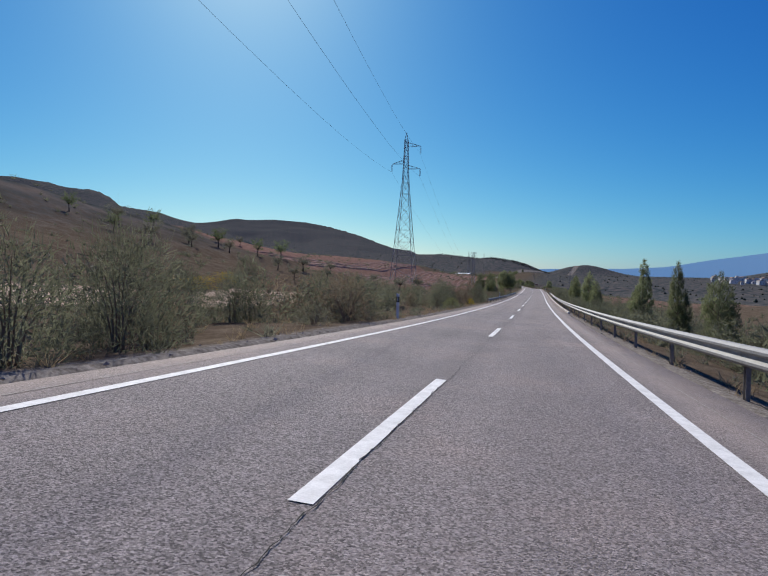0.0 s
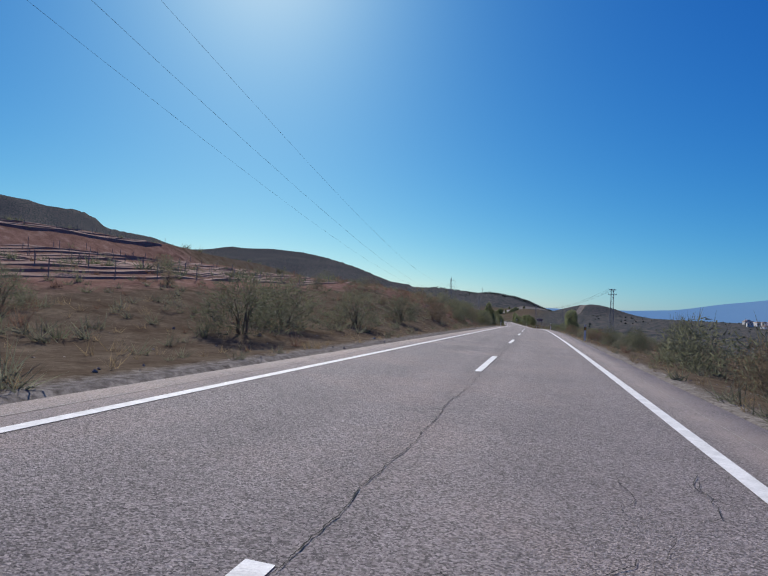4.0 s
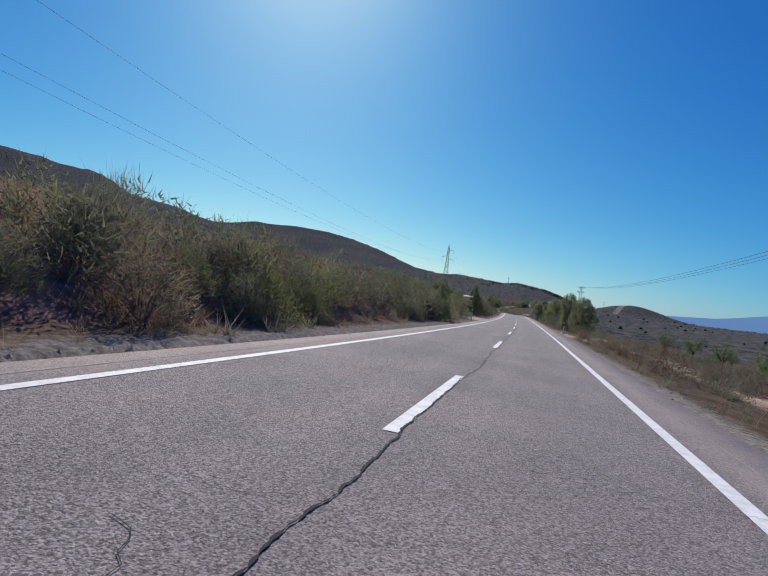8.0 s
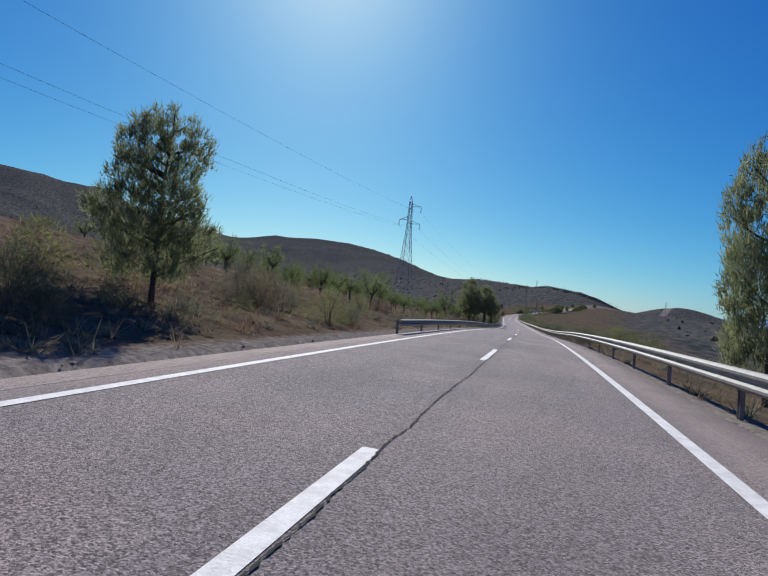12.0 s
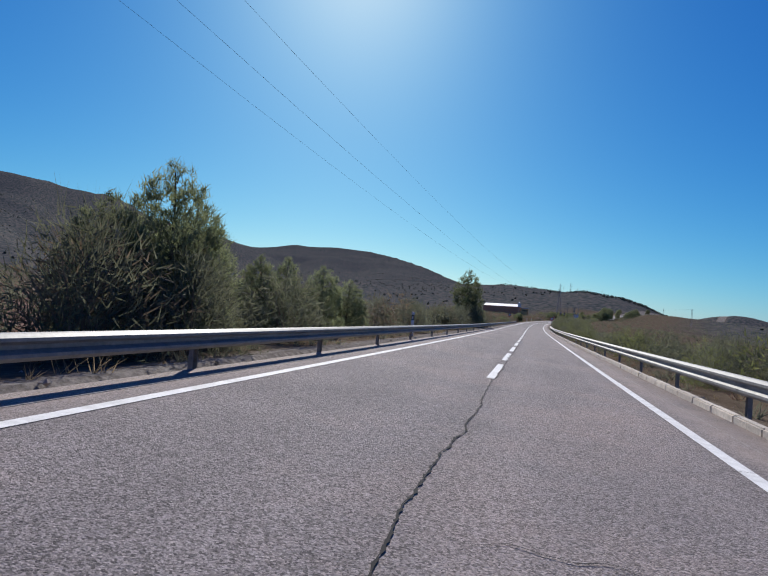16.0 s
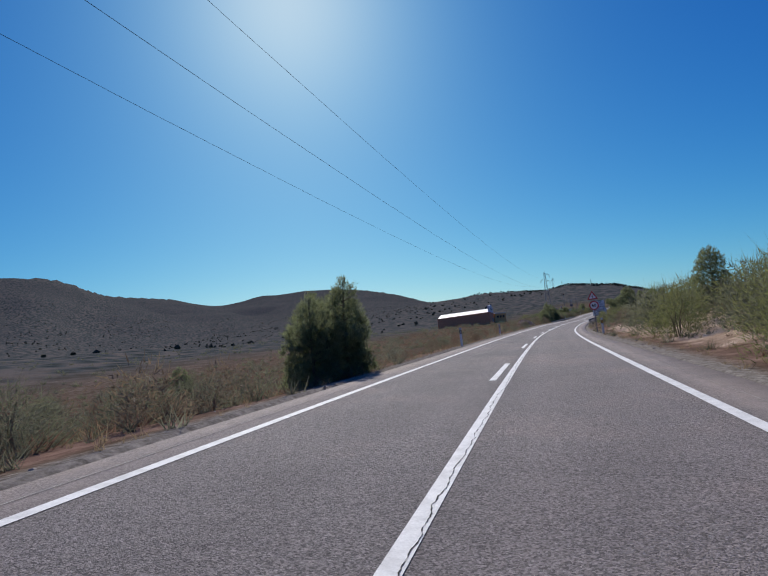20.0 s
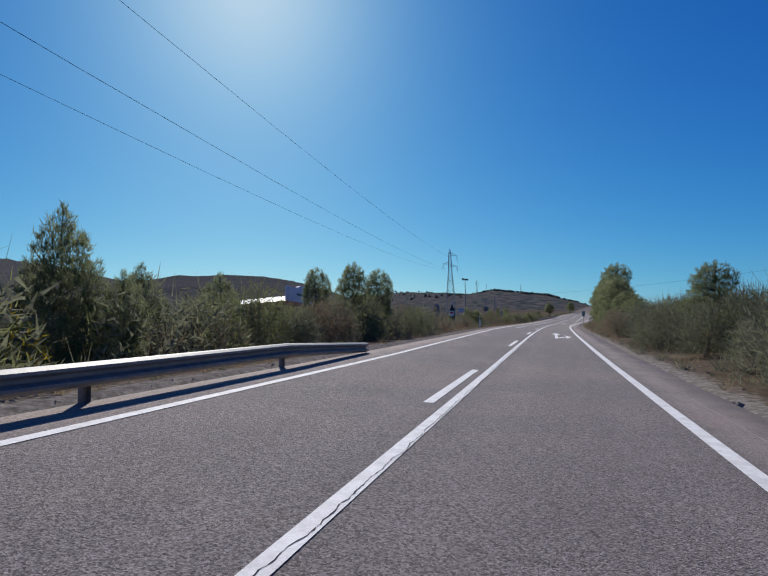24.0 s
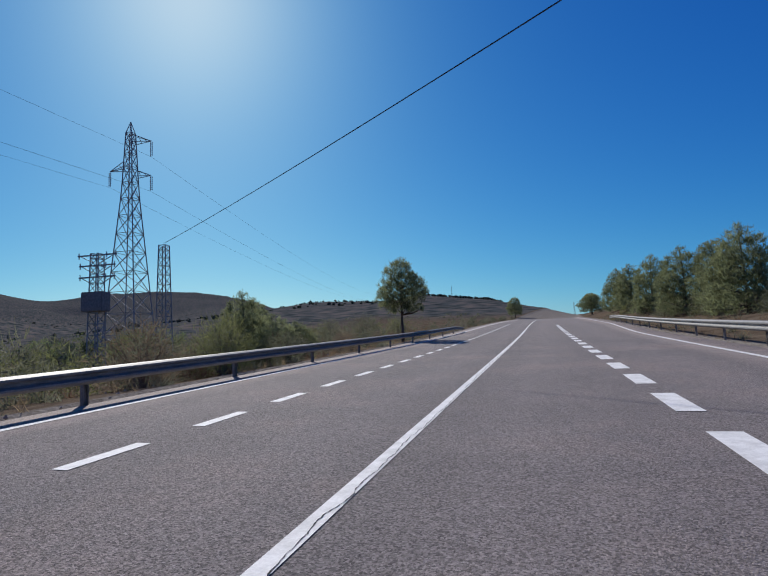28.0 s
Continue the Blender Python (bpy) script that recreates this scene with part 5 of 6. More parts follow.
FL = fx.length
for a, b in ((0.24, 0.45), (0.47, 0.74)):
    on_facade("writing", FL * a, FL * b, 4.95, 5.35, M_BLACK, "dark painted writing")
on_facade("writing", FL * 0.46, FL * 0.68, 4.55, 4.7, M_WALLO, "small ochre writing")
on_facade("emblem", FL * 0.50, FL * 0.575, 5.65, 6.6, M_WALLR, "reddish shield emblem")
on_facade("emblem", FL * 0.54, FL * 0.575, 5.8, 6.6, M_WALLO, "reddish shield emblem", 0.2)
pg = fin * (FL * 0.62)
prism("gate", [pg + nf * -0.1, pg + fin * FL * 0.33 + nf * -0.1, pg + fin * FL * 0.33 + nf * 0.06, pg + nf * 0.06], -2.2, 1.2, M_POST, winery, "dark wide gate")
e0, e1 = O + nf * 0.3, fy + nf * 0.3
v = [tuple(e0 + Vector((0, 0, 3.6))), tuple(e1 + Vector((0, 0, 3.6))), tuple(fx * 0.5 + fy + Vector((0, 0, 5.6))), tuple(fx * 0.5 + Vector((0, 0, 5.6))), tuple(fx + Vector((0, 0, 3.6))), tuple(fx + fy + Vector((0, 0, 3.6)))]
roof = part("roof", mesh_of("roof", v + [(a, b, c - 0.15) for a, b, c in v], [(0, 1, 2, 3), (3, 2, 5, 4), (6, 9, 8, 7), (9, 10, 11, 8), (0, 6, 7, 1), (4, 5, 11, 10), (0, 3, 9, 6), (3, 4, 10, 9), (1, 7, 8, 2), (2, 8, 11, 5)], M_ROOFW), winery, None, "white low-pitched metal roof")
for k in range(1, 12):
    q = fy * (k / 12)
    part("roof_rib", mesh_of("roof_rib", *bar(tuple(q + nf * 0.3 + Vector((0, 0, 3.65))), tuple(q + fx * 0.5 + Vector((0, 0, 5.65))), 0.05), M_ROOFW), roof)
annex = thing("winery_annex", Matrix.Translation((wR.x, wR.y, WZ)), "ochre two-storey annex beside the winery hall", "building")
ax, ay = Vector((4.5, 8.5, 0)), Vector((-14, 4, 0))
prism("wall", [Vector((0.3, 1, 0)), ax, ax + ay, Vector((0.3, 1, 0)) + ay], -3, 3.3, M_WALLO, annex)
prism("parapet", [Vector((0.4, 0.8, 0)), ax + Vector((0.25, 0.2, 0)), ax + ay, Vector((0.3, 1, 0)) + ay], 3.3, 3.55, M_WALLW, annex, "pale parapet")
for q in (0.2, 0.45, 0.7):
    p0 = Vector((0.3, 1, 0)).lerp(ax, q)
    d = (ax - Vector((0.3, 1, 0))).normalized()
    nn = Vector((d.y, -d.x, 0))
    prism("window", [p0 - nn * 0.1, p0 + d * 1.3 - nn * 0.1, p0 + d * 1.3 + nn * 0.05, p0 + nn * 0.05], 1.2, 2.3, M_GLASSY, annex, "dark window")


def giant_bottle(x, y, top, mat, label, paper):
    z, h = top - 3.5, 3.5
    t = thing("giant_bottle", pose(x, y, z), label, "sculpture", "giant bottles")
    part("plinth", box_mesh("plinth", M_CONC, -0.6, 0.6, -0.6, 0.6, min(-0.2, land(x, y) - z - 0.15), 0.0, bevel=0.03), t, None, "low concrete plinth")
    prof = [(0.0, 0.13), (0.02, 0.145), (0.6, 0.145), (0.68, 0.13), (0.74, 0.08), (0.78, 0.048), (0.97, 0.044), (0.975, 0.047), (1.0, 0.047)]
    v, f = tube([(0, 0, q * h) for q, r in prof], [r * h for q, r in prof], 20)
    part("glass_body", mesh_of("glass_body", v, f, mat, True), t)
    v, f = tube([(0, 0, q * h) for q in (0.86, 0.985, 1.003)], [0.05 * h, 0.05 * h, 0.048 * h], 16)
    part("capsule", mesh_of("capsule", v, f, M_WALLW, True), t, None, "pale capsule on the neck")
    if paper:
        a = [radians(q) for q in range(-150, -20, 13)]
        v = [(0.149 * h * math.cos(q), 0.149 * h * math.sin(q), z * h) for z in (0.3, 0.58) for q in a]
        n = len(a)
        lab = part("label", mesh_of("label", v, [(i, i + 1, n + i + 1, n + i) for i in range(n - 1)], M_SIGNW), t, None, "white paper label")
        v = [(0.152 * h * math.cos(q), 0.152 * h * math.sin(q), z * h) for z in (0.44, 0.52) for q in a[2:-2]]
        n -= 4
        part("writing", mesh_of("writing", v, [(i, i + 1, n + i + 1, n + i) for i in range(n - 1)], M_RED), lab, None, "red writing on the label")


giant_bottle(-70.7, 1006.9, 1.95, M_BLACK, "giant dark wine bottle with a white label", True)
giant_bottle(-71.1, 1009.5, 1.95, M_WALLW, "giant pale wine bottle standing behind a dark one", False)
t = thing("billboard", at_road(1002, -18.5, -0.5, 60), "dark shield-shaped billboard seen edge-on", "sign board")
v, f = tube([(0, 0, 1.3), (0, 0, 1.9), (0, 0, 3.0), (0, 0, 3.8), (0, 0, 4.0)], [0.2, 0.55, 0.75, 0.6, 0.2], 14)
part("shield", mesh_of("shield", [(a * 1.0, b * 0.18, c) for a, b, c in v], f, M_POST, True), t)
part("post", box_mesh("post", M_POST, -0.08, 0.08, -0.06, 0.06, -0.5, 1.5), t)

# a white village across the valley
M_HOUSE = mottled("whitewash", [(0.3, (0.6, 0.58, 0.55)), (0.7, (0.75, 0.73, 0.7))], 0.1, 5, 0.9, 0, None, None, 0.12)
M_TILE = mottled("roof_tiles", [(0.3, (0.28, 0.17, 0.12)), (0.7, (0.38, 0.25, 0.18))], 0.3, 5, 0.9, 0)
rv = random.Random(5)
for k in range(56):
    a, r = radians(rv.uniform(-22.0, -16.0)), rv.uniform(1000, 1300)
    x, y = 0 - math.sin(a) * r, 0 + math.cos(a) * r
    z = land(x, y)
    w, d, h = rv.uniform(5, 11), rv.uniform(6, 10), rv.uniform(3.5, 7.5)
    t = thing("village_house", pose(x, y, z - 0.5, 0, 0, rv.uniform(-25, 25)), "small white village house with a tiled roof, far off", "house", "village houses")
    part("wall", box_mesh("wall", M_HOUSE, -w / 2, w / 2, -d / 2, d / 2, 0, h), t)
    part("roof", mesh_of("roof", [(-w / 2 - 0.2, -d / 2 - 0.2, h), (w / 2 + 0.2, -d / 2 - 0.2, h), (w / 2 + 0.2, d / 2 + 0.2, h), (-w / 2 - 0.2, d / 2 + 0.2, h), (0, -d / 2, h + 1.1), (0, d / 2, h + 1.1)], [(0, 1, 4), (2, 3, 5), (0, 4, 5, 3), (1, 2, 5, 4), (0, 3, 2, 1)], M_TILE), t)
    for q in (-0.3, 0.25):
        part("window", box_mesh("window", M_GLASSY, w * q - 0.5, w * q + 0.5, -d / 2 - 0.03, -d / 2 + 0.05, h * 0.4, h * 0.4 + 1.3), t)

# ---- more paint, cracks ----
for k in range(0, 20):
    stripe("warning_dash", 620.07 + 5.37 * k, 620.07 + 5.37 * k + 3.75, 0.0, 0.15)
stripe("solid_line", 727.2, 1285, lambda q: 0.0, 0.13)
for k in range(0, 21):
    s0 = 730.5 + 13.42 * min(k, 14) + 13.98 * max(0, k - 14)
    stripe("lane_dash", s0, s0 + 4.5, -0.27, 0.13)
stripe("inner_line", 879.3, 897.0, lambda q: -2.95 + 0.6 * (q - 879.3) / 17, 0.11)
for k in range(0, 88):
    s0 = 964.1 + 1.895 * k
    stripe("slip_dash", s0, s0 + 1.0, lambda q: float(np.interp(q, [966, 990, 1100], [-2.15, -2.45, -2.55])), 0.16)
for k in range(0, 32):
    s0 = 1036.15 + 2.62 * k
    stripe("exit_dash", s0, s0 + 1.5, lambda q: 2.8, 0.3)
stripe("exit_line", 985, 1008, lambda q: float(np.interp(q, [985, 1008], [2.63, 2.7])), 0.14)
for k in range(8):
    stripe("give_way_dash", 361 + 1.9 * k, 361.9 + 1.9 * k, -2.6, 0.13)


def arrow_mark(s, u, straight=True):
    """A painted lane arrow: straight ahead and to the right."""
    def at(a, b):
        p = rp(s + a, u + b, 0.007)
        return (p.x, p.y, p.z)
    polys = [[(0, -0.07), (0, 0.07), (3.6, 0.07), (3.6, -0.07)], [(3.6, -0.34), (3.6, 0.34), (8.0, 0.0)]]
    if not straight:
        polys = [[(0, -0.08), (0, 0.08), (6.4, 0.06), (6.4, -0.1)], [(6.4, -0.34), (6.4, 0.28), (9.4, -0.05)], [(0.5, 0.08), (1.5, 0.08), (2.8, 0.44), (1.9, 0.44)], [(0.5, 0.5), (5.4, 0.46), (2.7, 0.8)]]
    v, f = [], []
    for pl in polys:
        f.append(tuple(range(len(v), len(v) + len(pl))))
        v += [at(a, b) for a, b in pl]
    me = mesh_of("arrow_mark", v, f, M_PAINT)
    ob = new("arrow_mark", me)
    ob.parent = road


arrow_mark(886.8, 1.2, False)
arrow_mark(941.2, 1.4, False)
arrow_mark(1008.9, 1.38, False)
stripe("shoulder_seam", -100, 1030, 3.12, 0.009, M_CONC)
stripe("shoulder_seam", 378, 925, -2.98, 0.014, M_CONC)
stripe("shoulder_seam", -100, 360, -2.98, 0.014, M_CONC)

M_CRACK = plain("crack", (0.025, 0.023, 0.022), 0.95)
rc = random.Random(9)


def crack(points, width, name="crack"):
    """A dark open crack as a thin jagged ribbon; points are (s, u)."""
    v, f = [], []
    for i, (s, u) in enumerate(points):
        w = width * rc.uniform(0.15, 1.5)
        a = points[max(i - 1, 0)]
        b = points[min(i + 1, len(points) - 1)]
        ds, du = b[0] - a[0], b[1] - a[1]
        L = math.hypot(ds, du) or 1
        for k in (-1, 1):
            p = rp(s - du / L * w * k / 2, u + ds / L * w * k / 2, 0.009)
            v.append((p.x, p.y, p.z))
    f = [(2 * i, 2 * i + 1, 2 * i + 3, 2 * i + 2) for i in range(len(points) - 1)]
    ob = new(name, mesh_of(name, v, f, M_CRACK))
    ob.parent = road


def crack_network(s0, u0, length, width, n):
    """Fine cracks that meet and part in one worn patch, as one mesh."""
    v, f = [], []
    for k in range(n):
        s, u = s0 + rc.uniform(0, length), u0 + rc.uniform(-0.5, 0.5) * width
        a = rc.choice((0.0, 1.57, 3.14, 4.71)) + rc.uniform(-0.5, 0.5)
        w = rc.uniform(0.002, 0.0055)
        for q in range(rc.randint(6, 16)):
            a += rc.uniform(-0.75, 0.75) * (1 if q % 2 else -0.9)
            du, ds = math.sin(a), math.cos(a)
            for side in (-1, 1):
                p = rp(s - du * w * side / 2, u + ds * w * side / 2, 0.0088)
                v.append((p.x, p.y, p.z))
            if q:
                m = len(v)
                f.append((m - 4, m - 3, m - 1, m - 2))
            s, u = s + ds * rc.uniform(0.07, 0.14), u + du * rc.uniform(0.06, 0.12)
            if abs(u) > 3.1:
                break
    ob = new("crack_network", mesh_of("crack_network", v, f, M_CRACK))
    ob.parent = road


def wander(s0, s1, u0, step=0.07, amp=0.05, pull=0.08):
    out, u = [], u0
    s = s0
    while s < s1:
        u += rc.uniform(-amp, amp) - pull * (u - u0)
        out.append((s, u))
        s += step * rc.uniform(0.6, 1.4)
    return out


s = -20.0
while s < 1150:
    L = rc.uniform(14, 38)
    crack(wander(s, s + L, 0.09 if s < 730 else 0.03, step=0.03, amp=0.009, pull=0.03), 0.018 if 180 < s < 720 else 0.008, "joint_crack")
    s += L - 0.3
for k in range(150):
    s0, u0 = rc.uniform(0, 740) if k % 5 else rc.uniform(740, 1100), rc.uniform(-2.6, 2.4)
    if rc.random() < 0.8:
        pts, u, s = [], rc.choice([-2.7, 0.1, 0.1]), s0
        slope = rc.uniform(-0.25, 0.25)
        while -2.8 < u < 3.0 and len(pts) < 45:
            pts.append((s, u))
            u += rc.uniform(0.05, 0.1)
            s += rc.uniform(-0.06, 0.065) + 0.1 * slope
    else:
        pts = wander(s0, s0 + rc.uniform(2, 7), u0, 0.2, 0.09, 0.02)
    if len(pts) > 2:
        crack(pts, rc.uniform(0.003, 0.008))
for k in range(64):
    crack_network(rc.uniform(0, 730) if k % 12 else rc.uniform(730, 1090), rc.choice((-1.9, -0.5, 0.4, 0.7, 1.2, 2.0)), rc.uniform(1.5, 5), rc.uniform(0.5, 1.4), rc.randint(6, 16))

# ---- trees and bushes along the road: s, u, height, half width, shape ----
PINE_SPOTS = {}
PINE_SPOTS["first bend"] = [(42.6, 8.5, 5.4, 0.95, 2), (30, 8.0, 4.5, 0.7, 2), (22.4, 7.6, 3.2, 0.75, 3), (97, 7.2, 4.8, 1.0, 3), (101, 7.6, 5.2, 1.0, 2), (93.6, 7.4, 4.5, 1.0, 3), (79, 8.0, 5.6, 1.3, 3), (66, 7.6, 3.2, 0.7, 3), (72, 8.2, 4.2, 0.9, 3),
                            (123, -8.6, 4.9, 1.4, 3), (120.5, -10.6, 4.6, 1.3, 3), (118, -8.0, 3.6, 1.1, 3), (132.6, -6.3, 5.8, 2.0, 0), (132.8, -4.9, 5.4, 1.75, 0)]
PINE_SPOTS["red cutting"] = [(241.6, -5.5, 3.4, 1.2, 2), (258, 8.3, 4.6, 1.55, 4), (283, -5.0, 2.5, 0.95, 3), (345, -5.0, 3.0, 1.0, 2), (380.5, -5.6, 4.5, 1.3, 2), (377.6, 6.0, 4.9, 1.35, 4), (368, 6.6, 4.3, 1.5, 4), (408, 6.5, 5.1, 2.1, 4),
                             (391.2, -6.2, 3.3, 0.75, 2), (395.2, -6.2, 3.0, 0.95, 3), (392.9, -6.1, 2.4, 0.95, 3), (397.6, -6.2, 2.6, 0.9, 3), (404.5, -6.0, 2.7, 0.9, 3)]
PINE_SPOTS["second rail"] = [(438.2, 4.9, 4.3, 1.35, 4), (449, 7.0, 4.4, 1.0, 3), (457, 6.0, 5.2, 0.85, 2), (464, 6.2, 5.2, 1.1, 4), (473, 5.8, 6.2, 1.3, 4), (453, -6.0, 3.5, 0.85, 3), (470, -7, 4.6, 1.4, 4), (526, -5.8, 5.2, 1.6, 0), (529.5, -6.2, 6.2, 1.8, 1), (542.8, -5.2, 6.3, 1.85, 1), (545.8, -5.2, 6.6, 1.85, 1),
                             (559, -5.7, 6.6, 1.7, 1), (564.7, -5.3, 5.8, 1.65, 1), (574.3, -5.3, 6.6, 1.7, 1), (577.8, -5.3, 6.4, 2.1, 1), (586.6, -5.3, 5.0, 1.6, 0), (601.8, -6.1, 3.7, 0.95, 2), (605.6, -6.0, 3.5, 0.65, 2), (618.8, -6.2, 3.6, 1.2, 3), (620.2, -6.7, 3.2, 1.1, 3), (617.5, -6.5, 2.8, 1.0, 3), (622.9, -6.4, 2.3, 0.9, 3), (624.8, -6.6, 2.5, 0.8, 2), (627, -6.2, 2.4, 0.9, 3), (630.2, -6.4, 2.2, 0.9, 3), (667.7, -6.1, 6.1, 1.95, 3)]
PINE_SPOTS["plain"] = [(774.8, -4.7, 3.0, 1.0, 2), (776.2, -5.4, 2.9, 1.1, 3), (773.8, -5.3, 2.6, 0.95, 3), (775.1, -5.8, 2.8, 1.1, 3), (777.5, -5.7, 2.2, 1.0, 3), (788, 8.2, 3.1, 0.85, 4), (800, -30, 2.5, 1.2, 3), (879.9, -6.0, 2.4, 0.95, 3), (881.3, -6.3, 3.0, 1.0, 3), (882.7, -6.2, 2.6, 1.1, 3), (884.3, -6.5, 3.3, 1.15, 3), (886.0, -6.4, 2.9, 1.1, 3), (888.0, -6.2, 2.5, 1.1, 3), (889.6, -6.4, 2.9, 1.2, 3), (891.9, -6.6, 4.8, 1.35, 3), (894.4, -6.3, 3.7, 1.3, 3), (896.6, -5.9, 3.5, 1.3, 3), (898.4, -6.5, 4.4, 1.5, 3), (901, -6.1, 3.5, 1.35, 3), (903.6, -6.5, 3.7, 1.3, 3), (906.3, -6.4, 2.8, 1.2, 3),
                       (909, -6.6, 3.0, 1.0, 3), (920.3, -8.1, 3.6, 0.95, 3), (920.8, -7.0, 2.1, 0.6, 3), (923, -8.5, 2.6, 0.9, 3), (932.5, -8.0, 3.4, 0.8, 4), (934.2, -7.0, 3.7, 0.9, 4), (936.5, -6.6, 3.5, 0.9, 4), (941, -9.0, 3.0, 1.1, 3), (928, -9.5, 2.8, 1.0, 3), (902.2, 7.0, 4.5, 1.0, 4), (934.7, 7.0, 3.3, 1.1, 4)]
PINE_SPOTS["junction"] = [(1001.0, -8.4, 2.9, 0.62, 2), (999.2, -9.3, 2.5, 0.9, 3), (1004.6, -8.6, 2.1, 1.0, 3), (1008.6, -8.5, 2.5, 1.15, 3), (1011.3, -9.4, 2.5, 1.2, 3), (1014.6, -8.6, 2.0, 1.1, 3), (1019.5, -9.0, 1.9, 1.1, 3), (1026.5, -8.6, 2.1, 1.2, 3), (1053.5, -8.8, 2.4, 1.4, 3), (1038, -9.2, 2.0, 1.2, 3), (974.5, -8.0, 2.2, 0.9, 3), (981.2, -9.6, 2.9, 0.75, 2), (977.6, -9.0, 2.0, 1.0, 3), (985.5, -9.2, 2.5, 1.0, 3), (990.2, -9.8, 2.3, 1.0, 3),(955, 6.2, 2.8, 1.0, 3), (961, 6.3, 3.4, 1.2, 3), (967, 6.3, 5.2, 1.35, 3), (973, 6.3, 5.4, 1.5, 4), (979, 7.2, 6.0, 1.6, 3), (985, 6.6, 6.2, 1.7, 4), (991, 7.4, 6.6, 1.8, 3), (996, 7.6, 7.4, 2.0, 3), (1000.5, 8.6, 9.6, 2.2, 4), (1005, 8.4, 8.2, 2.1, 3), (1010, 8.2, 6.6, 2.1, 4), (1015.5, 8.4, 7.2, 2.2, 3), (1021.5, 8.4, 7.6, 2.1, 4),
                          (1027.5, 8.3, 9.4, 2.2, 4), (1036.8, 8.2, 8.8, 1.8, 4), (1050, 12.0, 7.5, 1.8, 4), (1093.5, -6.8, 5.3, 1.75, 1), (1103, -22.3, 5.0, 2.0, 3), (1078, -8.6, 2.8, 1.0, 3), (1080.6, -8.8, 2.0, 1.1, 3), (1083, -9.0, 1.7, 1.1, 3), (1076, 14.0, 3.9, 1.5, 3), (1088, 14.0, 5.2, 1.6, 3), (1099, 13.4, 6.3, 1.9, 4), (1106, 13.8, 6.4, 1.8, 4),
                          (1113.7, 13.4, 6.8, 2.0, 4), (1129, 13.5, 7.4, 2.1, 4), (1145, 13.6, 7.2, 2.1, 4), (1161, 13.6, 8.0, 2.3, 4), (1192, 11.0, 5.6, 2.4, 4), (1208, -7.0, 5.6, 2.2, 4), (1250, 12.5, 7.0, 2.4, 4)]
for spots in PINE_SPOTS.values():
    for s, u, h, half, kind in spots:
        if u > 5 and 950 < s < 1045:
            pine(s, u + 0.7, h * 0.95, half * 1.35, kind)
        elif u > 10 and s > 1070:
            pine(s, u, h * 0.9, half * 1.25, 3 if kind == 4 and int(s) % 2 else kind)
        else:
            pine(s, u, h, half, kind)
pine(1034, 7.4, 6.1, 1.6, 6, None, "pine tree with yellowing green crown beside the road")

